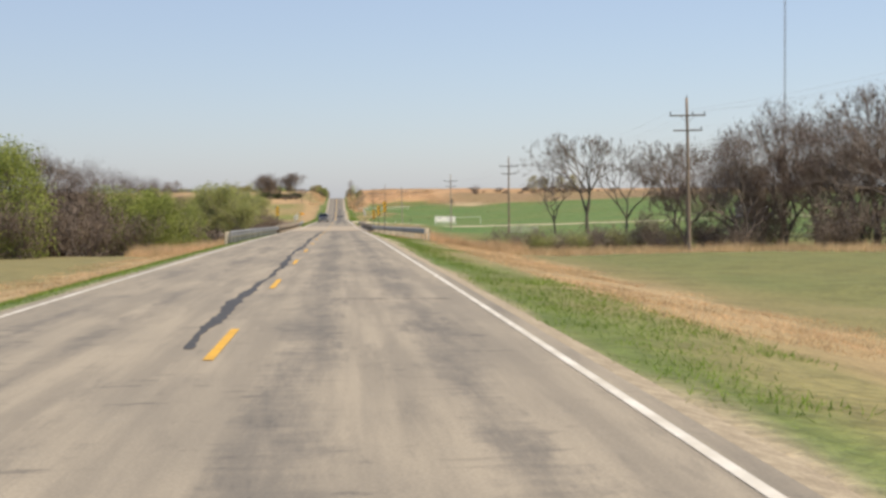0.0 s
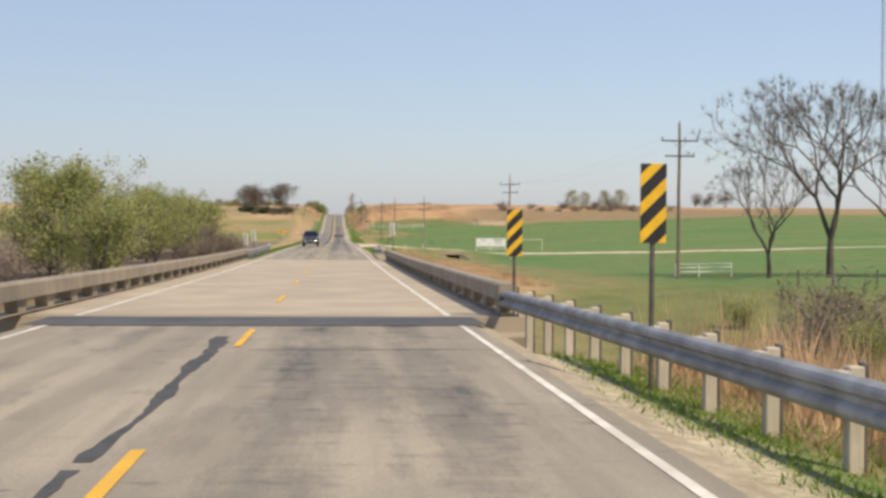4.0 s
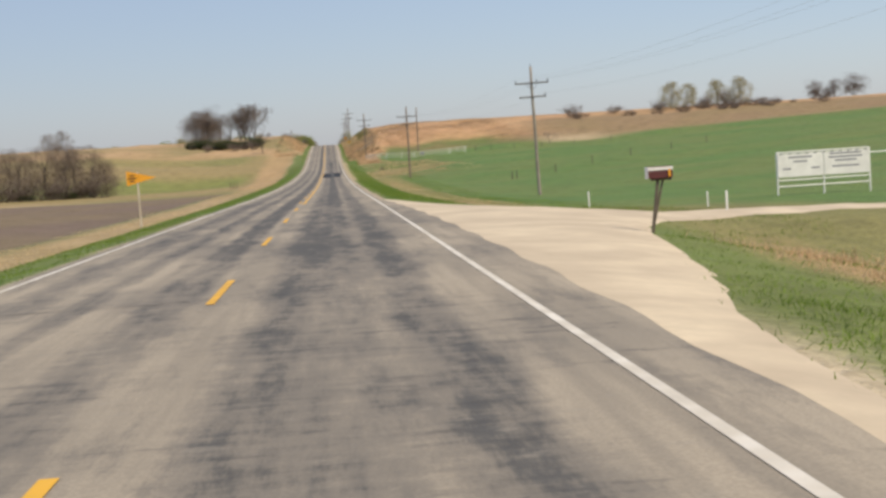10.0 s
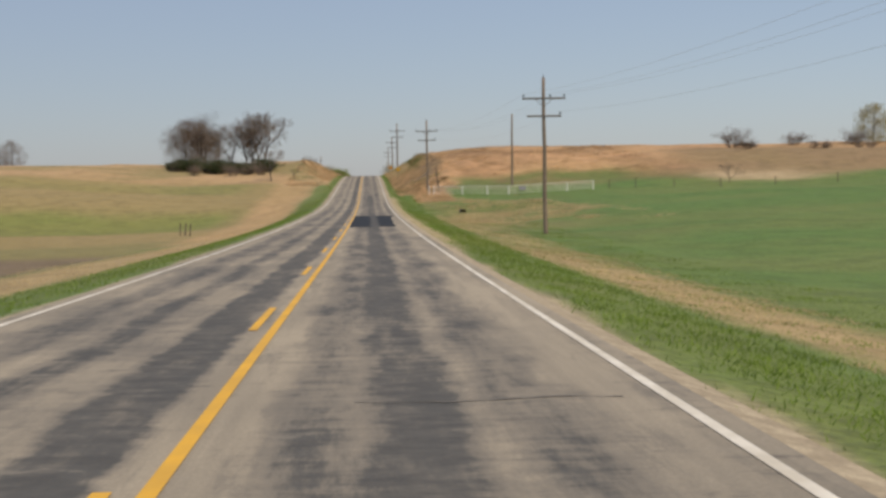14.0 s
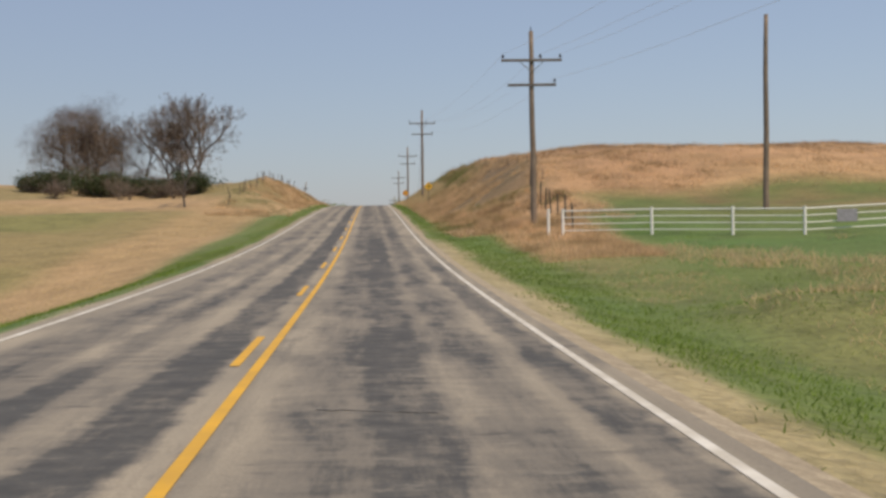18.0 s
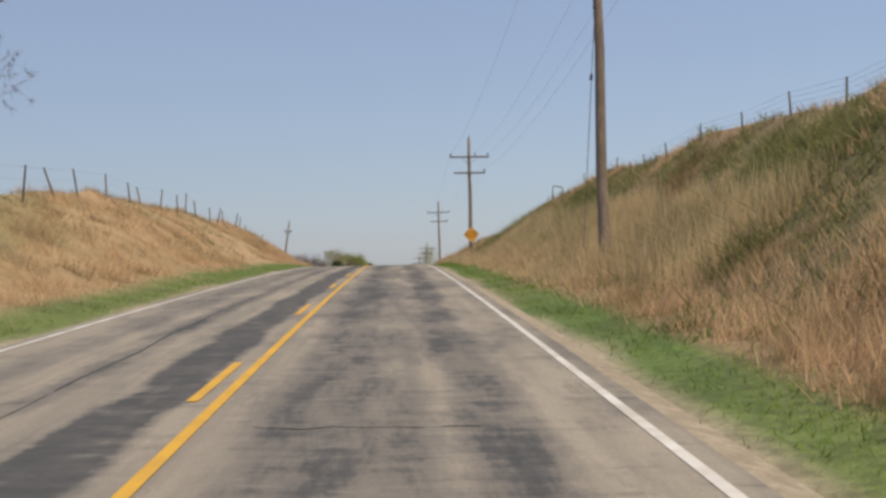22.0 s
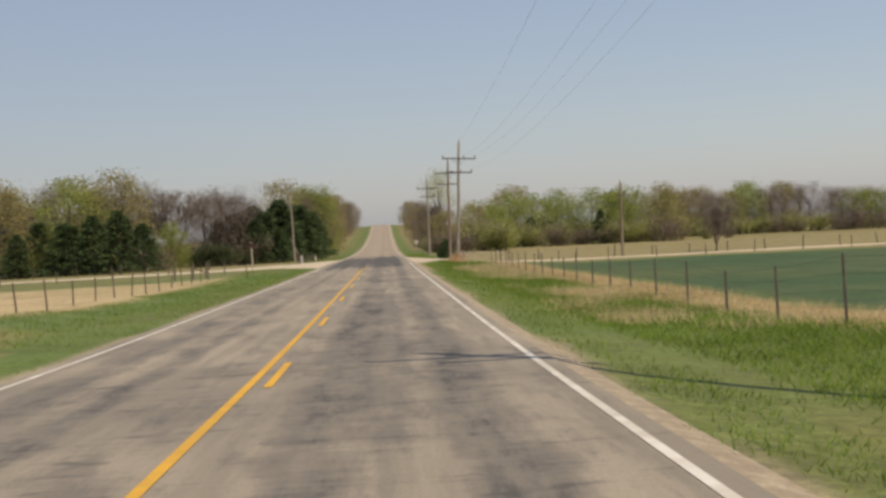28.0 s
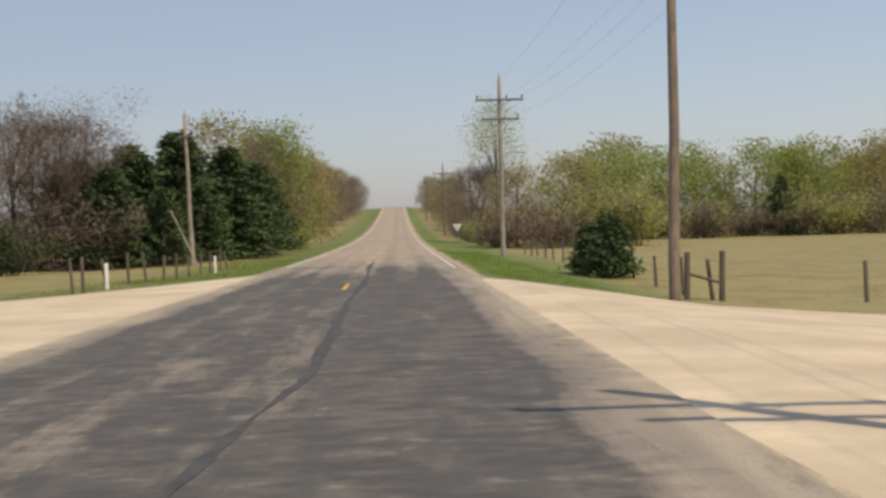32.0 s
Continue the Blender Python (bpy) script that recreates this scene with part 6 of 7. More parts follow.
for x, y, s, w in ((-12.5, 972, 1.25, 0), (-15.5, 966, 1.35, 0), (-19.5, 968, 1.2, 0), (-23, 975, 1.15, 0), (-14, 985, 1.3, 0), (-17.5, 961, 1.1, 0), (-11, 977, 1.1, 0), (-21, 963, 1.0, 0), (-26, 970, 1.0, 0), (-13.5, 963, 0.8, 0), (-10.6, 984, 0.95, 0), (-11.8, 990, 1.15, 0), (-16.2, 972, 1.4, 0), (-18.6, 956, 0.95, 0), (-15.2, 957, 0.75, 0), (-20.6, 972, 1.3, 0), (-45, 930, 1.0, 0), (-29.5, 921, 0.85, 0), (-33, 923, 1.1, 0), (-37, 926, 1.05, 0), (-41, 927, 0.95, 0), (-52, 936, 0.9, 0)):
    plant("cedar", x, y, s, w, 1.3)
for k in range(26):
    x = -22 - 5.0 * k + wood_rnd.uniform(-1.5, 1.5)
    edge = 962 - (14 if x < -34 else 0) - (10 if x < -60 else 0)
    for row in range(1 + k % 2):
        kind = wood_rnd.choice(("bare", "full_brown", "bushy", "full_brown") if x > -38 else ("full_green", "full_olive", "full_olive", "full_brown"))
        plant(kind, x, edge + 12 * row + wood_rnd.uniform(-3, 3), wood_rnd.uniform(0.98, 1.28) * (1 + 0.1 * row) * (0.78 if kind in ("bare", "bushy") else 0.92), None, 1.15)
for k in range(30):
    x = -20 - 4.2 * k + wood_rnd.uniform(-1, 1)
    plant(wood_rnd.choice(("brush", "brush", "shrub")), x, 955 - (14 if x < -34 else 0) - (10 if x < -60 else 0) + wood_rnd.uniform(-2, 2), wood_rnd.uniform(1.3, 1.9), None, 1.5)
for x, y, s in ((-10.2, 1000, 1.2), (-13.4, 1006, 1.25)):
    plant("full_green", x, y, s, 0, 0.65)
plant("bare", -24, 958, 0.98, 0)
plant("bare", -31, 952, 0.95, 1)
plant("bare", -40, 946, 0.88, 0)
plant("bare", -48, 944, 0.8, 1)
plant("full_olive", -62, 940, 0.95)
for k in range(15):
    plant(("brush", "brush", "shrub")[k % 3], -29 - 3.6 * k, 931 + 2.0 * math.sin(2.3 * k), 1.15 + 0.3 * math.sin(1.7 * k), None, 1.35)
for k in range(10):
    plant(("shrub", "brush")[k % 2], 26 + 5.0 * k, 1009 + 1.5 * math.sin(2.1 * k), 1.3 + 0.25 * math.sin(1.3 * k), None, 1.35)
for x, y, s, w in ((-36, 938, 1.2, 0), (-42, 934, 1.15, 1), (-50, 930, 1.1, 0), (-58, 932, 1.15, 1), (-66, 934, 1.2, 0)):
    plant("full_green" if w else "full_olive", x, y, s, w)
for x, y, s in ((-22.2, 943, 1.0), (-24.5, 942, 1.1), (-23.2, 944.5, 1.15), (-25.6, 943, 0.9)):
    plant("hedge", x, y, s, None, 1.15)
plant("full_green", -29, 939, 0.6, 0)
for x, y, s in ((-40, 928, 0.9), (-47, 926, 0.8)):
    plant("cedar", x, y, s, 0, 1.3)
plant("bushy", 41, 906, 0.5)
for kind in KINDS.values():
    for ob in kind:
        for child in list(ob.children_recursive):
            bpy.data.objects.remove(child)
        bpy.data.objects.remove(ob)


# ---- fences and gates ----
def fence(pts, label, post_r=0.045, tall=1.25, wires=4, material=None, tilt=4.0, seed=1):
    """Posts at points (x, y) with strands of wire between them."""
    r = random.Random(seed)
    f = thing("fence", pose(0, 0, 0), label, "fence", "wire fences")
    heads = []
    for x, y in pts:
        z = gz(x, y)
        h = tall * r.uniform(0.88, 1.12)
        dx, dy = math.tan(radians(r.gauss(0, tilt))) * h, math.tan(radians(r.gauss(0, tilt))) * h
        part("post", tube((x, y, z - 0.3), (x + dx, y + dy, z + h), post_r * r.uniform(0.85, 1.2), post_r * 0.85, 6), material or POST_WOOD, f)
        heads.append(((x, y, z), (x + dx, y + dy, z + h)))
    for k in range(wires):
        u = 0.25 + 0.7 * k / max(1, wires - 1)
        vs, fs = [], []
        for (a0, a1), (b0, b1) in zip(heads[:-1], heads[1:]):
            tube_into(vs, fs, Vector(a0).lerp(Vector(a1), u), Vector(b0).lerp(Vector(b1), u), 0.0035, 0.0035, 3)
        part("wire", ([tuple(v) for v in vs], fs), STEEL_POST, f)
    return f


fence([(12.7 + 0.25 * math.sin(k), 566 + 4.6 * k) for k in range(37)], "dark thin posts and wire along the top of the bank", 0.03, 0.62, 4, None, 4, 2)
fence([(11.0 + 0.12 * k, 543.5 + 3.2 * k) for k in range(8)], "dark posts and wire climbing the bank from the gate", 0.05, 1.3, 4, None, 3, 3)
fence([(-12.4 - 0.2 * math.sin(2 * k), 606 + 4.7 * k) for k in range(30)], "old leaning posts and wire along the bank top", 0.05, 1.25, 3, None, 11, 4)
fence([(10.8, 775 + 4.4 * k) for k in range(22)], "thin steel posts and wire beside the wheat field", 0.035, 1.3, 4, STEEL_POST, 1.5, 5)
fence([(-12.3, 790 + 4.2 * k) for k in range(17)] + [(-9.6, 860)], "dark posts and wire beside the straw field", 0.045, 1.25, 4, None, 3, 6)
fence([(-13 - 5 * k, 872.5) for k in range(14)], "wooden posts and wire along the gravel side road", 0.06, 1.2, 3, None, 4, 8)
fence([(-8.8, 909 + 3.4 * k) for k in range(11)], "old wooden posts and wire beyond the crossing", 0.07, 1.2, 3, None, 5, 9)
fence([(-9 - 5.2 * k, 908.5) for k in range(14)], "old wooden posts and wire along the gravel side road", 0.06, 1.15, 3, None, 4, 10)
fence([(10.5 + 4.4 * k, 903.5 - 0.15 * k) for k in range(20)], "old wooden posts and wire beside the pasture", 0.07, 1.2, 3, None, 4, 11)
fence([(10.2, 906 + 4 * k) for k in range(13)], "old wooden posts and wire beyond the crossing", 0.06, 1.2, 3, None, 4, 12)
fence([(14 + 5 * k, 884) for k in range(16)], "thin posts and wire along the gravel side road", 0.05, 1.2, 3, None, 3, 13)
fence([(25.6, 429.8), (26.3, 430.2), (33, 438), (40, 446), (48, 455), (57, 464), (66, 474)], "two dark posts with wire leading across the wheat", 0.07, 1.25, 2, None, 1, 14)
fence([(-15.8 - 0.7 * k, 494 + 1.6 * k) for k in range(3)], "three short dark posts in the dry grass", 0.08, 1.1, 1, None, 3, 15)
fence([(34 + 6 * k, 190 + 0.5 * k) for k in range(9)], "dark stubby posts by the creek field", 0.07, 1.1, 2, None, 3, 16)
fence([(33.5, 538.5), (37, 538), (42, 537), (48, 536), (55, 535), (63, 534)], "dark posts and wire leading away from the gate", 0.06, 1.2, 3, None, 2, 17)

gate = thing("pipe_fence", pose(0, 0, 0), "long white pipe fence with a gate across a field entrance", "pipe fence")
GATE = [(10.2, 541.5), (13.9, 539.6), (17.1, 538.0), (19.8, 536.6), (27.6, 537), (31.2, 537.5)]
for x, y in GATE + [(9.6, 542.0)]:
    part("post", tube((x, y, gz(x, y) - 0.3), (x, y, gz(x, y) + 1.25), 0.065, None, 10), WHITE_PIPE, gate)
for (ax, ay), (bx, by) in zip(GATE[:-1], GATE[1:]):
    for u in (0.25, 0.55, 0.85, 1.15):
        part("rail", tube((ax, ay, gz(ax, ay) + u), (bx, by, gz(bx, by) + u), 0.024 if u < 1 else 0.034, None, 8), WHITE_PIPE, gate)
part("notice", one_box((21.6, 536.5, gz(21.6, 536.6) + 0.75), (0.9, 0.02, 0.55), None, 0.01), GREY_BAR, gate, "grey blank notice plate")

for (x, y, wide, tall, yaw) in ((13.1, 741, 0.9, 2.3, 0), (16.3, 742, 0.45, 1.6, 60), (17.4, 744, 0.45, 1.6, 10)):
    f = thing("pipe_stand", pose(x, y, gz(x, y), 0, 0, yaw), "upright white pipe frame standing on the bank", "pipe frame", "white pipe frames")
    for sx in (-1, 1):
        part("post", tube((sx * wide / 2, 0, -0.3), (sx * wide / 2, 0, tall), 0.04, None, 8), WHITE_PIPE, f)
    part("rail", tube((-wide / 2, 0, tall), (wide / 2, 0, tall), 0.04, None, 8), WHITE_PIPE, f)
    part("rail", tube((-wide / 2, 0, tall * 0.4), (wide / 2, 0, tall * 0.4), 0.035, None, 8), WHITE_PIPE, f)
dark_frame = thing("pipe_stand", pose(13.1, 682.5, gz(13.1, 682.5) - 0.12, 0, 6, 25), "dark steel pipe frame standing in the bank fence", "pipe frame")
for sx in (-1, 1):
    part("post", tube((sx * 0.4, 0, -0.3), (sx * 0.4, 0, 1.05), 0.035, None, 8), STEEL_POST, dark_frame)
part("rail", tube((-0.4, 0, 1.03), (0.4, 0, 1.03), 0.035, None, 8), STEEL_POST, dark_frame)
rail_run = thing("pipe_fence", pose(0, 0, 0), "white pipe rail running along the bank top", "pipe rail")
for x in (17.4, 21, 25, 29):
    part("post", tube((x, 744, gz(x, 744) - 0.2), (x, 744, gz(x, 744) + 1.55), 0.04, None, 8), WHITE_PIPE, rail_run)
part("rail", tube((17.4, 744, gz(17.4, 744) + 1.5), (29, 744, gz(29, 744) + 1.5), 0.04, None, 8), WHITE_PIPE, rail_run)
corral = thing("pipe_fence", pose(0, 0, 0), "low white pipe fence at the corner by the gravel road", "pipe fence")
CORRAL = [(8.3, 869.5), (9.6, 869.7), (11.0, 869.8), (12.2, 870)]
for x, y in CORRAL + [(8.7, 866.5), (9.2, 864.5)]:
    part("post", tube((x, y, gz(x, y) - 0.2), (x, y, gz(x, y) + 1.05), 0.026, None, 8), RUSTY_PIPE, corral)
part("rail", tube((8.3, 869.5, gz(8.3, 869.5) + 1.0), (12.2, 870, gz(12.2, 870) + 1.0), 0.028, None, 8), RUSTY_PIPE, corral)
part("rail", tube((8.3, 869.5, gz(8.3, 869.5) + 0.95), (9.2, 864.5, gz(9.2, 864.5) + 0.95), 0.026, None, 8), RUSTY_PIPE, corral)
part("rail", tube((8.3, 869.5, gz(8.3, 869.5) + 0.5), (12.2, 870, gz(12.2, 870) + 0.5), 0.022, None, 8), RUSTY_PIPE, corral)
panel = thing("pipe_fence", pose(0, 0, 0), "low white pipe panel by a pole in the field", "pipe fence")
for x in (29.8, 31.8, 34.6):
    part("post", tube((x, 207, gz(x, 207) - 0.2), (x, 207, gz(x, 207) + 1.2), 0.045, None, 8), WHITE_PIPE, panel)
for u in (0.5, 0.85, 1.15):
    part("rail", tube((29.8, 207, gz(29.8, 207) + u), (34.6, 207, gz(34.6, 207) + u), 0.035, None, 8), WHITE_PIPE, panel)

corner = thing("brace_posts", pose(-13.2, 862.5, gz(-13.2, 862.5), 0, 0, 20), "dark old wooden corner posts of the straw field fence", "fence")
for x, h in ((0, 1.35), (-1.1, 1.3), (-2.6, 1.2)):
    part("post", tube((x, 0, -0.3), (x + 0.06, 0, h), 0.09, 0.08, 8), POST_WOOD, corner)
part("brace", tube((-1.1, 0, 0.95), (0.0, 0, 0.5), 0.05, None, 6), POST_WOOD, corner)
h_brace = thing("brace_posts", pose(9.6, 903, gz(9.6, 903)), "two old wooden corner posts joined by a slanting brace", "fence")
for x in (0, 1.0):
    part("post", tube((x, 0, -0.3), (x + 0.05, 0, 1.35), 0.09, 0.08, 8), POST_WOOD, h_brace)
part("brace", tube((0.02, 0, 0.75), (1.0, 0, 0.45), 0.05, None, 6), POST_WOOD, h_brace)

stop_post = thing("marker_post", pose(-11.1, 878.5, gz(-11.1, 878.5)), "tall pale post with a small reddish sign by the side road", "road sign")
part("post", one_box((0, 0, 1.25), (0.10, 0.08, 2.9), None, 0.01), PALE_POST, stop_post)
part("board", one_box((0, -0.05, 2.4), (0.14, 0.02, 0.5), None, 0.01), MAILBOX_RED, stop_post)
for x, y in ((-8.6, 911.4), (-8.2, 934)):
    wp = thing("white_marker", pose(x, y, gz(x, y)), "short white marker post in the verge", "marker post")
    part("post", one_box((0, 0, 0.35), (0.12, 0.1, 1.1), None, 0.02), WHITE_PIPE, wp)
leaner = thing("leaning_pole", pose(-10.8, 945, gz(-10.8, 945), 0, -24, 0), "short pole leaning over in front of cedars", "pole")
part("shaft", tube((0, 0, -0.3), (0, 0, 4.0), 0.07, 0.05, 7), POLE_GREY, leaner)


# ---- farm buildings far off ----
def shed(name, x, y, z0, sx, sy, wall_h, roof_h, yaw, wall_m, roof_m, label):
    s = thing(name, pose(x, y, z0, 0, 0, yaw), label, "building")
    part("wall", one_box((0, 0, wall_h / 2 - 0.5), (sx, sy, wall_h + 1.0)), wall_m, s)
    o = 0.4
    a, b = sx / 2 + o, sy / 2 + o
    rv = [(-a, -b, wall_h - 0.1), (a, -b, wall_h - 0.1), (a, 0, wall_h + roof_h), (-a, 0, wall_h + roof_h), (a, b, wall_h - 0.1), (-a, b, wall_h - 0.1)]
    rv += [(p, q, r + 0.15) for p, q, r in rv]
    part("roof", (rv, [(6, 7, 8, 9), (9, 8, 10, 11), (3, 2, 1, 0), (5, 4, 2, 3), (0, 1, 7, 6), (4, 5, 11, 10), (1, 2, 8, 7), (2, 4, 10, 8), (3, 0, 6, 9), (5, 3, 9, 11)]), roof_m, s)
    for k in (-1, 1):
        w = part("window", one_box((k * sx / 4, -sy / 2 - 0.02, wall_h * 0.55), (1.0, 0.06, 1.1)), GLASS_DARK, s)
    part("door", one_box((0, -sy / 2 - 0.02, 1.0), (1.0, 0.06, 2.0)), WHITE_BOARD, s)
    return s


shed("farmhouse", -53, 1003, gz(-53, 1003) + 0.8, 9, 8, 6.4, 2.4, 12, SIDING, ROOF_PALE, "house with a pale roof half hidden among trees")
shed("white_shed", 113, 330, gz(113, 330), 7, 6, 2.8, 1.6, 0, SIDING, ROOF_PALE, "small pale grey farm shed across the wheat field")


# ---- pickup truck ----
def pickup(x, y):
    z = rz(y) + 0.012
    t = thing("pickup_truck", pose(x, y, z), "nearly black blue pickup truck with chrome grille and bumper", "pickup truck")

    def loft(name, secs, m, parent, label=""):
        """Closed skin through cross sections of equal length."""
        k = len(secs[0])
        vs = [v for s in secs for v in s]
        fs = [(r * k + i, r * k + (i + 1) % k, (r + 1) * k + (i + 1) % k, (r + 1) * k + i) for r in range(len(secs) - 1) for i in range(k)]
        fs += [tuple(reversed(range(k))), tuple(range((len(secs) - 1) * k, len(secs) * k))]
        ob = part(name, (vs, fs), m, parent, label)
        return ob

    def sec(yy, w, z0, z1, crown=0.03, tuck=0.06):
        return [(-w + tuck, yy, z0), (-w, yy, z0 + 0.12), (-w, yy, z1 - 0.10), (-w + 0.07, yy, z1), (0, yy, z1 + crown), (w - 0.07, yy, z1), (w, yy, z1 - 0.10), (w, yy, z0 + 0.12), (w - tuck, yy, z0)]

    def shell(name, rings, m, label=""):
        """Rounded skin through rings of (z, half width, front, back, corner)."""
        secs = []
        for zz, w, y0, y1, c in rings:
            pts = []
            for cx, cy, a0 in ((w - c, y1 - c, 0), (-w + c, y1 - c, 90), (-w + c, y0 + c, 180), (w - c, y0 + c, 270)):
                for k in range(5):
                    a = math.radians(a0 + 22.5 * k)
                    pts.append((cx + c * math.cos(a), cy + c * math.sin(a) - (0.07 * (1 - (cx / w) ** 2) if cy < 2.6 else 0.0), zz))
            secs.append(pts)
        return smooth(loft(name, secs, m, t, label))

    shell("hood", [(0.86, 0.76, 0.03, 1.9, 0.10), (1.10, 0.75, 0.03, 1.9, 0.12), (1.19, 0.71, 0.10, 1.9, 0.14), (1.25, 0.64, 0.42, 1.9, 0.16), (1.29, 0.54, 0.95, 1.9, 0.16)], NAVY, "dark blue raised hood")
    smooth(loft("front_body", [sec(0.06, 0.86, 0.62, 1.02), sec(0.16, 0.95, 0.55, 1.09), sec(0.55, 0.99, 0.50, 1.15), sec(1.35, 1.0, 0.48, 1.22, 0.05), sec(1.75, 1.0, 0.45, 1.27, 0.04)], NAVY, t))
    loft("cab_lower", [sec(1.75, 1.0, 0.45, 1.27), sec(3.55, 1.0, 0.45, 1.30)], NAVY, t)
    loft("bed", [sec(3.60, 1.0, 0.50, 1.28, -0.35), sec(5.65, 0.99, 0.55, 1.28, -0.35)], NAVY, t)
    for sx in (-1, 1):
        part("lower_panel", one_box((sx * 1.003, 2.9, 0.60), (0.012, 3.9, 0.20), None, 0.003), TWO_TONE, t, "pale champagne lower side panel")
        part("door_seam", one_box((sx * 1.004, 3.1, 0.95), (0.006, 0.02, 0.65)), BLACK_PAINT, t)
    shell("cab", [(1.24, 0.93, 1.74, 3.55, 0.14), (1.32, 0.92, 1.82, 3.54, 0.15), (1.55, 0.86, 2.08, 3.48, 0.17), (1.75, 0.79, 2.32, 3.42, 0.20), (1.84, 0.74, 2.46, 3.36, 0.24), (1.885, 0.64, 2.62, 3.24, 0.28), (1.90, 0.42, 2.85, 3.05, 0.10)], NAVY)
    rows, cols = 6, 9
    front_vs = []
    for d in (0.0, 0.03):
        for i in range(rows):
            u = i / (rows - 1)
            for k in range(cols):
                v = -1 + 2 * k / (cols - 1)
                front_vs.append((v * (0.80 - 0.13 * u), 1.785 + 0.50 * u - 0.085 * (1 - v * v) + 0.05 * v ** 4 + d, 1.325 + 0.47 * u))
    cells = [(o + i * cols + k, o + i * cols + k + 1, o + (i + 1) * cols + k + 1, o + (i + 1) * cols + k) for o in (0, rows * cols) for i in range(rows - 1) for k in range(cols - 1)]
    smooth(part("windshield", (front_vs, cells), GLASS_DARK, t, "dark reflective windshield"))
    for sx in (-1, 1):
        part("wiper", tube((sx * 0.1, 1.70, 1.315), (sx * 0.1 + 0.5, 1.74, 1.40), 0.009, None, 5), BLACK_PAINT, t)
        part("side_window", ([(sx * 0.925, 2.12, 1.35), (sx * 0.925, 3.30, 1.35), (sx * 0.81, 3.22, 1.76), (sx * 0.81, 2.50, 1.76)], [(0, 1, 2, 3) if sx > 0 else (3, 2, 1, 0)]), GLASS_DARK, t)
        mir = smooth(part("mirror", one_box((sx * 1.12, 2.02, 1.44), (0.24, 0.12, 0.20), None, 0.05), CHROME, t, "bright chrome door mirror"))
        part("mirror_arm", tube((sx * 0.93, 2.05, 1.36), (sx * 1.05, 2.03, 1.40), 0.02, None, 6), BLACK_PAINT, mir)
        lamp = smooth(part("headlight", one_box((sx * 0.75, 0.10, 0.975), (0.27, 0.13, 0.145), pose(0, 0, 0, 0, 0, sx * 14), 0.035), LAMP_GLASS, t, "clear headlight"))
        part("corner_lens", one_box((sx * 0.91, 0.17, 0.975), (0.07, 0.13, 0.13), pose(0, 0, 0, 0, 0, sx * 30), 0.025), TWO_TONE, lamp, "clear dim corner lens")
    part("roof_strip", one_box((0, 2.62, 1.90), (0.42, 0.09, 0.025), None, 0.01), LAMP_GLASS, t, "pale roof marker strip")
    grille = part("grille", one_box((0, 0.0, 1.0), (1.10, 0.08, 0.32), None, 0.02), BLACK_PAINT, t, "dark grille opening")
    for x0, z0, x1, z1, r in ((-0.56, 1.17, 0.56, 1.17, 0.028), (-0.53, 0.84, 0.53, 0.84, 0.02), (-0.58, 1.005, 0.58, 1.005, 0.022), (-0.57, 1.18, -0.52, 0.83, 0.027), (0.57, 1.18, 0.52, 0.83, 0.027), (0.0, 1.21, 0.0, 0.83, 0.027)):
        part("bar", tube((x0, -0.05 - 0.03 * (abs(x0) < 0.1), z0), (x1, -0.05 - 0.03 * (abs(x1) < 0.1), z1), r, None, 8), CHROME, grille, "chrome bar")
    for zz in (0.89, 0.94, 1.06, 1.11):
        part("slat", one_box((0, -0.035, zz), (1.04, 0.03, 0.012)), STEEL_POST, grille)
    bump_secs = [[(xx, yb - 0.06, 0.46), (xx, yb - 0.13, 0.52), (xx, yb - 0.17, 0.62), (xx, yb - 0.16, 0.72), (xx, yb - 0.10, 0.78), (xx, yb, 0.80), (xx, yb + 0.08, 0.79), (xx, yb + 0.06, 0.46)] for xx, yb in ((-1.01, 0.42), (-0.99, 0.26), (-0.93, 0.13), (-0.8, 0.05), (-0.5, -0.01), (0.0, -0.04), (0.5, -0.01), (0.8, 0.05), (0.93, 0.13), (0.99, 0.26), (1.01, 0.42))]
    bumper = smooth(loft("bumper", bump_secs, CHROME, t, "rounded chrome front bumper"))
    part("plate", one_box((0, -0.21, 0.55), (0.32, 0.03, 0.13), None, 0.01), BLACK_PAINT, bumper, "dark plate holder")
    for sx in (-1, 1):
        part("air_slot", one_box((sx * 0.33, -0.185, 0.70), (0.27, 0.02, 0.07), None, 0.008), BLACK_PAINT, bumper)
        part("fog_light", one_box((sx * 0.62, -0.15, 0.60), (0.12, 0.04, 0.06), None, 0.015), LAMP_GLASS, bumper)
    part("valance", one_box((0, 0.06, 0.42), (1.5, 0.10, 0.14), None, 0.03), BLACK_PAINT, t)
    part("chassis", one_box((0, 2.9, 0.42), (1.5, 5.0, 0.18), None, 0.03), BLACK_PAINT, t)
    part("rear_bumper", one_box((0, 5.72, 0.60), (1.9, 0.16, 0.2), None, 0.03), CHROME, t)
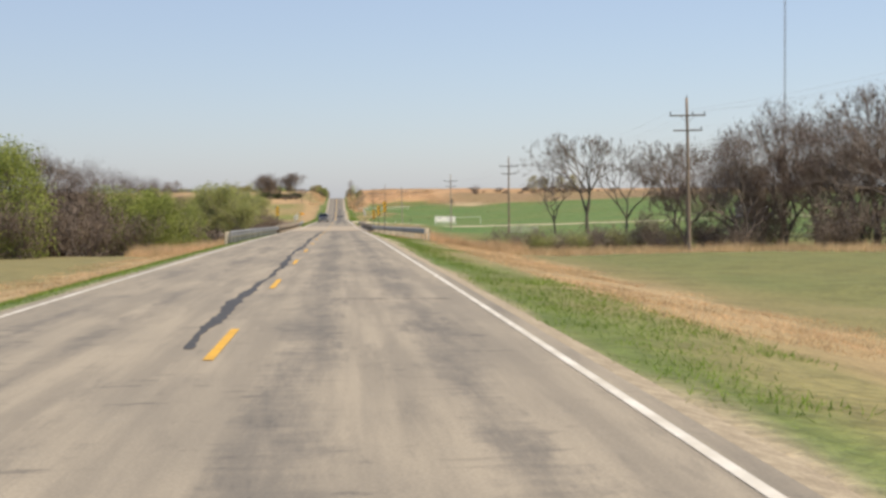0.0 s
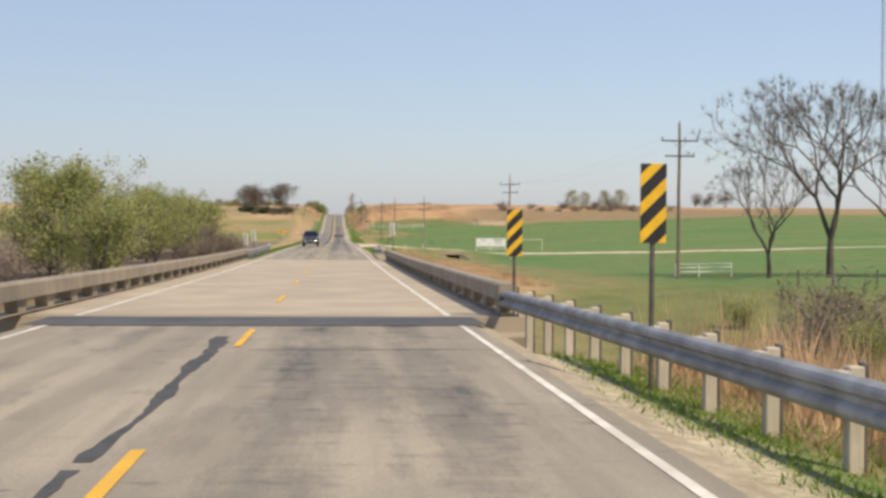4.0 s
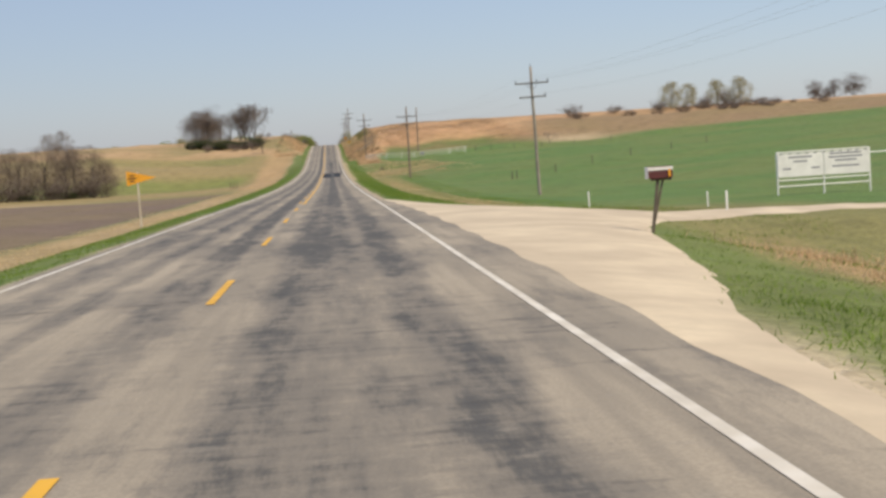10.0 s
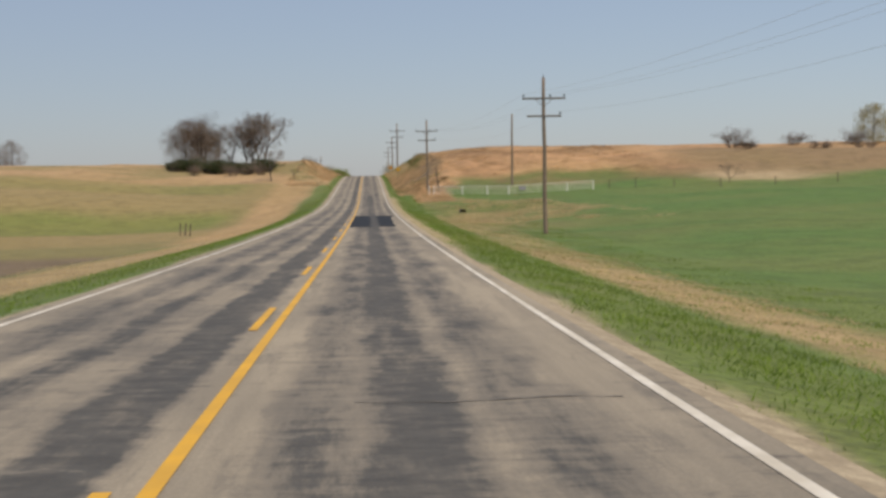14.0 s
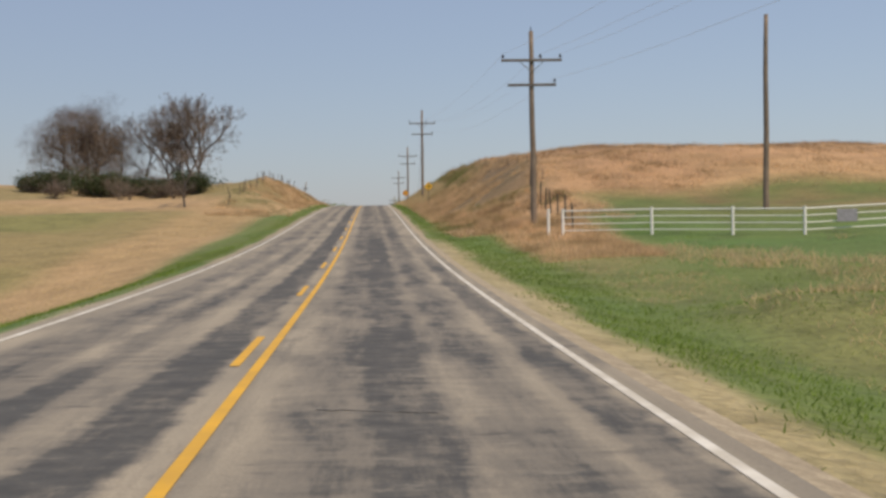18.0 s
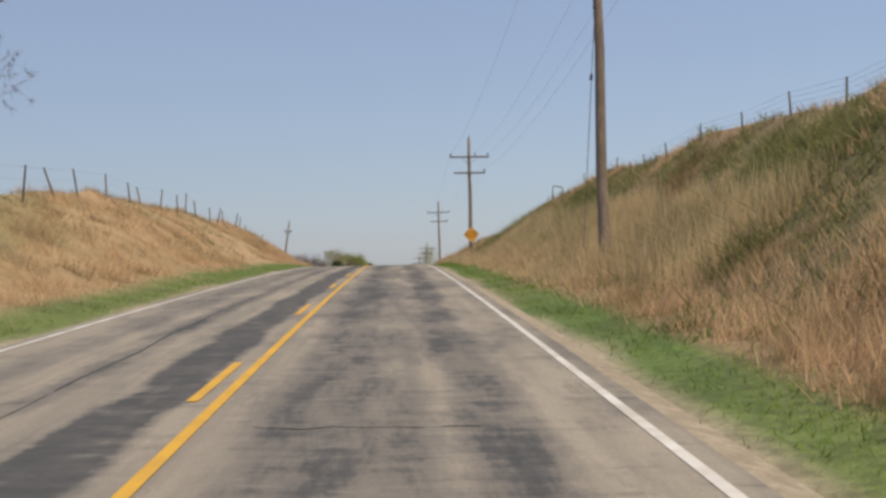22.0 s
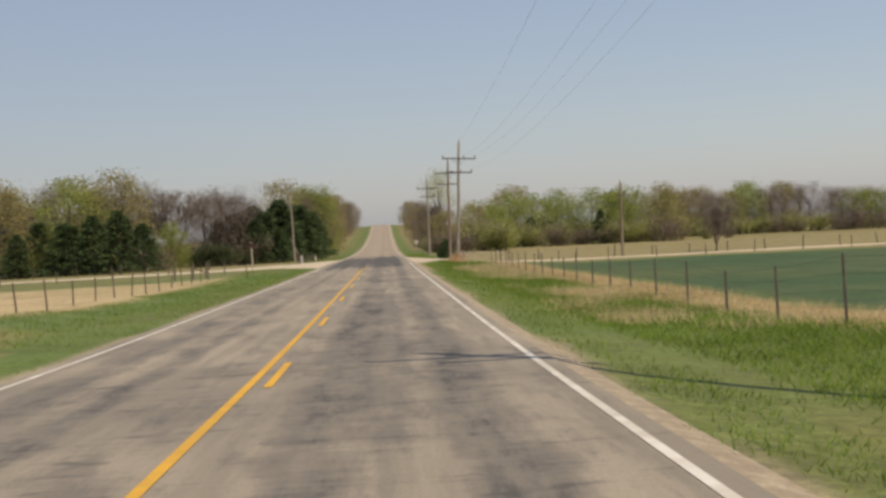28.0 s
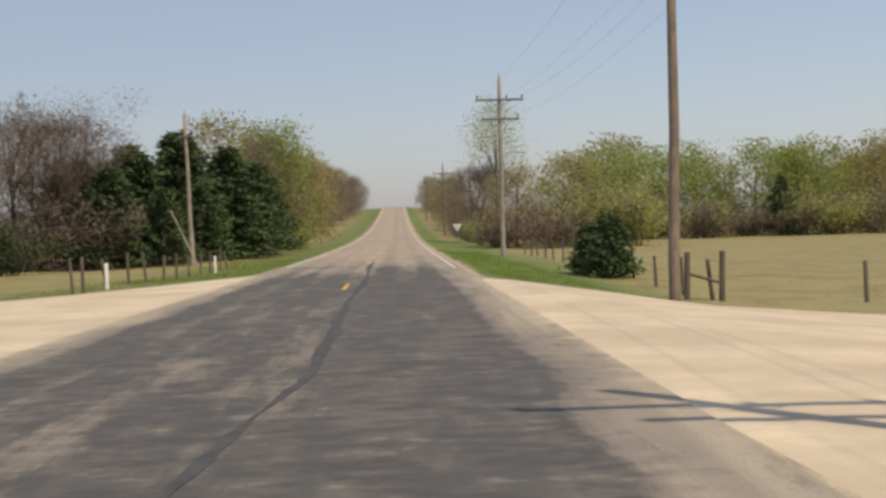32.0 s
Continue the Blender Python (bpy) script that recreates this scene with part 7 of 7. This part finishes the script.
    for sx in (-1, 1):
        for yy in (0.95, 4.45):
            vs, fs = [], []
            ring_r = [(0.24, -0.125), (0.34, -0.13), (0.385, -0.10), (0.39, 0.0), (0.385, 0.10), (0.34, 0.13), (0.24, 0.125)]
            nseg = 28
            for k in range(nseg):
                a = 2 * math.pi * k / nseg
                vs += [(sx * 0.85 + dx, yy + r * math.cos(a), 0.39 + r * math.sin(a)) for r, dx in ring_r]
            mm = len(ring_r)
            fs = [(k * mm + i, k * mm + (i + 1) % mm, ((k + 1) % nseg) * mm + (i + 1) % mm, ((k + 1) % nseg) * mm + i) for k in range(nseg) for i in range(mm)]
            wheel = thing("wheel", Matrix.Identity(4), "", "")
            for key in ("label", "category"):
                if key in wheel:
                    del wheel[key]
            wheel.parent = t
            smooth(part("tyre", (vs, fs), TYRE, wheel))
            rim_v, rim_f = [], []
            tube_into(rim_v, rim_f, (sx * 0.80, yy, 0.39), (sx * 0.955, yy, 0.39), 0.245, 0.235, 20, True)
            tube_into(rim_v, rim_f, (sx * 0.955, yy, 0.39), (sx * 0.985, yy, 0.39), 0.075, 0.06, 12, True)
            part("rim", ([tuple(v) for v in rim_v], rim_f), CHROME, wheel, "bright chrome wheel")
            part("wheel_arch", tubes([((sx * 1.004, yy + 0.45 * math.cos(a), 0.42 + 0.45 * math.sin(a)), (sx * 1.004, yy + 0.45 * math.cos(a + 0.26), 0.42 + 0.45 * math.sin(a + 0.26)), 0.03) for a in np.linspace(0, math.pi - 0.26, 12)], 5), BLACK_PAINT, t)
    part("mud_flap", one_box((0.85, 5.0, 0.45), (0.3, 0.02, 0.45)), BLACK_PAINT, t)
    part("mud_flap", one_box((-0.85, 5.0, 0.45), (0.3, 0.02, 0.45)), BLACK_PAINT, t)
    return t


pickup(-1.9, 256.6)


# ---- grass ----
def blades(name, seed, spots, material, label, tall, wide, per, lean=0.35, spread=0.18):
    """Tufts of single blades; spots: arrays of x, y and a size."""
    r = np.random.default_rng(seed)
    x, y, s = spots
    x, y, s = np.repeat(x, per), np.repeat(y, per), np.repeat(s, per)
    n = len(x)
    x = x + r.normal(0, spread, n) * np.sqrt(s)
    y = y + r.normal(0, spread, n) * np.sqrt(s)
    z = land(x, y) - 0.02
    a, h = r.uniform(0, 2 * math.pi, n), tall * s * r.uniform(0.55, 1.2, n)
    lx, ly = r.normal(0, lean, n) * h, r.normal(0, lean, n) * h
    w = wide * r.uniform(0.6, 1.4, n)
    dx, dy = np.cos(a) * w, np.sin(a) * w
    v = np.stack([np.stack([x - dx, y - dy, z], -1), np.stack([x + dx, y + dy, z], -1), np.stack([x + lx, y + ly, z + h], -1)], 1)
    me = bpy.data.meshes.new(name)
    k = np.arange(n)[:, None] * 3
    me.from_pydata(v.reshape(-1, 3).tolist(), [], (k + np.array([[0, 1, 2]])).tolist())
    me.materials.append(material)
    return tagged(new(name, me), label, "grass", kind="stuff")


def spots(seed, n, x0, x1, y0, y1, keep=None, size=(0.7, 1.3)):
    r = np.random.default_rng(seed)
    x, y = r.uniform(x0, x1, n), r.uniform(y0, y1, n)
    k = keep(x, y) if keep else np.ones(n, bool)
    return x[k], y[k], r.uniform(*size, int(k.sum()))


def clumps(seed, n, per, x0, x1, y0, y1, keep=None, size=(0.6, 1.4), reach=0.32):
    """Spots gathered in tufts, each tuft of its own height."""
    r = np.random.default_rng(seed)
    cx, cy, cs = r.uniform(x0, x1, n), r.uniform(y0, y1, n), r.uniform(*size, n)
    x, y, s = np.repeat(cx, per) + r.normal(0, reach, n * per), np.repeat(cy, per) + r.normal(0, reach * 1.3, n * per), np.repeat(cs, per)
    s = s * r.uniform(0.75, 1.15, n * per)
    k = (keep(x, y) if keep else np.ones(n * per, bool)) & (np.abs(x) > 5.5)
    return x[k], y[k], s[k]


def off_track(x, y):
    dy = y - drive_line(x)
    drive_c = (x > 0) & (x < 60) & (dy > -drive_near(x)) & (dy < drive_far(x))
    ax, cy = np.abs(x), y - 893
    cross_c = np.where(x < 0, np.abs(cy) < cross_left(ax), (cy > -cross_near(ax)) & (cy < cross_far(ax)))
    creek = ((y > 124) & (y < 189)) | ((y > 264) & (y < 282) & (x > 0) & (x < 5.6))
    return ~(drive_c | cross_c | creek)


def verge(x, y):
    bank = (y > 547) & (y < 785)
    rail = ((x > 5.5) & (((y > 86) & (y < 130)) | ((y > 186) & (y < 250)))) | ((x > 0) & (y > 186) & (y < 224))
    tan = (x > 0) & (((y > 425) & (y < 545) & (x < 5.1)) | ((y < 84) & (x > 5.8) & (lumps(x * 1.2, y * 0.7) > -0.1)))
    return off_track(x, y) & ~rail & ~tan & ~(bank & (np.abs(x) > np.where(y > 690, 5.35, 5.7) + 0.3 * lumps(x, y)))


for sx, seed in ((1, 1), (-1, 2)):
    lo, hi = (4.65, 7.6) if sx > 0 else (-7.6, -4.6)
    blades("verge_grass", seed, spots(seed, 17000 if sx > 0 else 9000, lo, hi, 10, 960, verge), GRASS_BLADE, "short bright green verge grass beside the road", 0.10, 0.010, 15, 0.7, 0.26)


def dry(x, y):
    return off_track(x, y) & (lumps(x * 0.6, y * 0.4) > -0.5)


def tangled(x, y):
    return lumps(x * 0.7, y * 0.35) > 0.0


def foot(x, y):
    bare = (y > 612) & (y < 696) & ((x > 7.6) | (lumps(x * 1.5, y * 1.1) < 0.1))
    return dry(x, y) & ~bare


blades("verge_grass", 48, spots(48, 1500, 4.6, 6.6, 84, 129, None, (0.4, 1.2)), GRASS_BLADE, "green weeds under the guardrail", 0.11, 0.012, 10, 0.6, 0.2)
blades("verge_grass", 49, spots(49, 650, 4.9, 6.4, 205, 240, None, (0.4, 1.2)), GRASS_BLADE, "green weeds under the guardrail", 0.11, 0.012, 10, 0.6, 0.2)
blades("dry_grass", 38, spots(38, 1500, 5.6, 8.5, 86, 130, None, (0.4, 1.1)), DRY_BLADE, "dry tan grass around the guardrail posts", 0.22, 0.010, 9, 0.7, 0.2)
blades("dry_grass", 39, spots(39, 1300, 5.7, 8.5, 189, 236, None, (0.4, 1.1)), DRY_BLADE, "dry tan grass around the guardrail posts", 0.22, 0.010, 9, 0.7, 0.2)
blades("dry_grass", 5, clumps(5, 860, 8, 5.7, 9.8, 547, 760, foot, (0.4, 1.6)), DRY_BLADE, "tall dry tan prairie grass on the road bank", 0.45, 0.009, 13, 0.4, 0.12)


def upper(x, y):
    scrub = (y > 618) & (y < 700) & (x > 8.5) & (x < 11.3) & (lumps(x * 1.3, y * 0.8) > -0.1)
    return dry(x, y) & ~scrub


def scrubby(x, y):
    return (lumps(x * 1.3, y * 0.8) > -0.15) & (x > 7.3)


blades("scrub_grass", 37, clumps(37, 1100, 7, 7.4, 11.7, 614, 704, scrubby, (0.4, 1.5), 0.4), OLIVE_BLADE, "dense dark olive scrub covering the bank", 0.28, 0.024, 9, 0.9, 0.22)
blades("dry_grass", 6, clumps(6, 800, 8, 8.5, 14.3, 545, 765, upper, (0.35, 1.35)), DRY_BLADE, "dry tan prairie grass on the upper bank", 0.34, 0.013, 10, 0.55, 0.15)
blades("olive_grass", 7, clumps(7, 900, 7, 5.9, 13, 556, 722, tangled, (0.4, 1.4), 0.4), OLIVE_BLADE, "olive green tangled grass on the bank", 0.28, 0.018, 9, 0.7, 0.22)


def rusty(x, y):
    return lumps(x * 0.9 + 5, y * 0.6) > 0.15


blades("rust_grass", 27, clumps(27, 520, 8, 6.8, 13, 550, 760, rusty, (0.4, 1.4), 0.4), RUST_BLADE, "dark rust-brown tangled stalks on the bank", 0.38, 0.016, 9, 0.6, 0.2)
blades("dry_grass", 57, clumps(57, 420, 9, 5.5, 9.5, 692, 768, dry, (0.5, 1.3), 0.4), DRY_BLADE, "tall dry tan grass at the foot of the bank", 0.45, 0.011, 12, 0.4, 0.16)
blades("olive_grass", 58, clumps(58, 220, 8, 7.0, 12, 700, 760, tangled, (0.4, 1.1), 0.4), OLIVE_BLADE, "olive tufts among the dry bank grass", 0.26, 0.014, 10, 0.8, 0.22)
blades("olive_grass", 59, clumps(59, 620, 8, 7.6, 12.2, 632, 735, scrubby, (0.5, 1.5), 0.45), OLIVE_BLADE, "olive green scrub among the reeds of the bank", 0.42, 0.018, 9, 0.7, 0.25)
blades("straw_grass", 60, clumps(60, 260, 8, 5.6, 7.6, 626, 694, dry, (0.5, 1.3), 0.3), STRAW_BLADE, "pale straw grass along the foot of the bank", 0.42, 0.010, 11, 0.4, 0.15)
blades("dry_grass", 61, clumps(61, 300, 8, 5.7, 8.2, 560, 628, dry, (0.5, 1.3), 0.35), DRY_BLADE, "dry orange-tan grass along the foot of the bank", 0.42, 0.010, 11, 0.45, 0.16)
blades("dry_grass", 55, clumps(55, 800, 8, 13.5, 46, 560, 636, None, (0.4, 1.3), 0.9), DRY_BLADE, "uneven dry prairie grass on the hill", 0.3, 0.014, 9, 0.6, 0.35)
blades("rust_grass", 56, clumps(56, 380, 8, 13.5, 46, 562, 636, rusty, (0.4, 1.4), 1.0), RUST_BLADE, "rust-brown stalks on the hill", 0.3, 0.016, 9, 0.6, 0.4)
blades("dry_grass", 8, clumps(8, 1500, 7, -13, -5.8, 590, 790, dry, (0.4, 1.3)), DRY_BLADE, "dry tan grass on the opposite bank", 0.38, 0.009, 9, 0.5)
blades("dry_grass", 9, spots(9, 6000, 7.0, 14, 20, 126, dry, (0.4, 1.0)), DRY_BLADE, "matted dry grass on the roadside slope", 0.18, 0.009, 9, 0.8, 0.22)
blades("dry_grass", 10, spots(10, 4200, 6.6, 17, 102, 136, None, (0.6, 1.4)), DRY_BLADE, "tall dry grass by the creek", 0.95, 0.018, 10, 0.25, 0.25)
blades("dry_grass", 11, clumps(11, 560, 9, 6.6, 16, 188, 246, dry, (0.5, 1.4), 0.5), DRY_BLADE, "tall dry orange-tan grass behind the guardrail", 0.42, 0.011, 10, 0.5, 0.2)
blades("dry_grass", 54, clumps(54, 240, 8, 10.6, 20, 246, 292, tangled, (0.4, 1.2), 0.6), DRY_BLADE, "tufts of dry grass in the ditch by the culvert", 0.3, 0.012, 9, 0.6, 0.25)
blades("dry_grass", 12, spots(12, 6500, 8.0, 12.5, 325, 548, dry, (0.4, 0.9)), STRAW_BLADE, "flattened dry grass along the ditch", 0.16, 0.009, 8, 0.9, 0.22)
blades("dry_grass", 13, spots(13, 5000, -13, -7.4, 190, 600, dry, (0.4, 0.9)), STRAW_BLADE, "flattened dry grass along the opposite ditch", 0.2, 0.009, 8, 0.8, 0.22)
blades("straw_grass", 14, spots(14, 2400, 10.4, 13.2, 765, 872, dry, (0.5, 1.3)), STRAW_BLADE, "pale straw-coloured grass along the fence", 0.3, 0.011, 10, 0.6, 0.25)
blades("field_grass", 15, spots(15, 8500, 6.6, 11.4, 760, 875, off_track, (0.5, 1.4)), GRASS_BLADE, "longer green roadside grass by the wheat", 0.15, 0.011, 12, 0.75, 0.3)
blades("field_grass", 16, spots(16, 8500, 7.2, 16, 262, 545, off_track, (0.5, 1.2)), GRASS_BLADE, "longer green roadside grass by the ditch", 0.09, 0.012, 11, 1.0, 0.3)
blades("field_grass", 17, spots(17, 3500, -11, -7.2, 770, 960, off_track, (0.6, 1.2)), GRASS_BLADE, "longer green grass beside the straw field", 0.16, 0.008, 8, 0.5)
blades("reeds", 50, spots(50, 1700, 6.9, 9.6, 618, 668, None, (0.6, 1.4)), STRAW_BLADE, "tall pale golden grass at the foot of the bank", 0.75, 0.009, 12, 0.16, 0.16)
blades("reeds", 51, clumps(51, 420, 9, 13, 48, 92, 152, None, (0.4, 1.3), 0.8), DRY_BLADE, "tall tan grass along the creek", 0.8, 0.014, 10, 0.3, 0.4)
blades("straw_grass", 52, clumps(52, 420, 9, 10.5, 26, 478, 534, tangled, (0.5, 1.3), 0.8), STRAW_BLADE, "drifts of dry straw grass before the white gate", 0.3, 0.014, 11, 0.7, 0.3)
blades("dry_grass", 53, clumps(53, 6, 14, 7.8, 8.6, 871.8, 873.4, None, (0.8, 1.3), 0.2), DRY_BLADE, "orange-tan tuft of dry grass round a pole", 0.8, 0.014, 9, 0.3, 0.15)
blades("dry_grass", 28, spots(28, 1400, 7.6, 12.0, 528, 550, dry, (0.5, 1.3)), DRY_BLADE, "orange-tan dry grass beside the field gate", 0.35, 0.010, 10, 0.5, 0.2)
blades("reeds", 45, spots(45, 1500, -16, -7.5, 103, 131, None, (0.6, 1.3)), DRY_BLADE, "tall orange-tan reeds beside the creek", 0.95, 0.012, 10, 0.25, 0.2)
blades("olive_grass", 46, spots(46, 2500, -14, -6.8, 600, 770, tangled, (0.5, 1.1)), OLIVE_BLADE, "olive green tufts on the opposite bank", 0.3, 0.010, 9, 0.6, 0.22)

def patchy(x, y):
    return off_track(x, y) & (lumps(x * 0.9, y * 0.45) > 0.2)


blades("straw_grass", 47, clumps(47, 420, 8, 7.4, 11.0, 762, 870, patchy, (0.5, 1.2), 0.6), STRAW_BLADE, "tufts of dry straw grass in the roadside green", 0.34, 0.011, 9, 0.6, 0.25)
blades("dry_grass", 18, spots(18, 3000, -14, -7.2, 20, 124, dry, (0.5, 1.1)), DRY_BLADE, "dry grass along the brush edge", 0.22, 0.009, 8, 0.7)
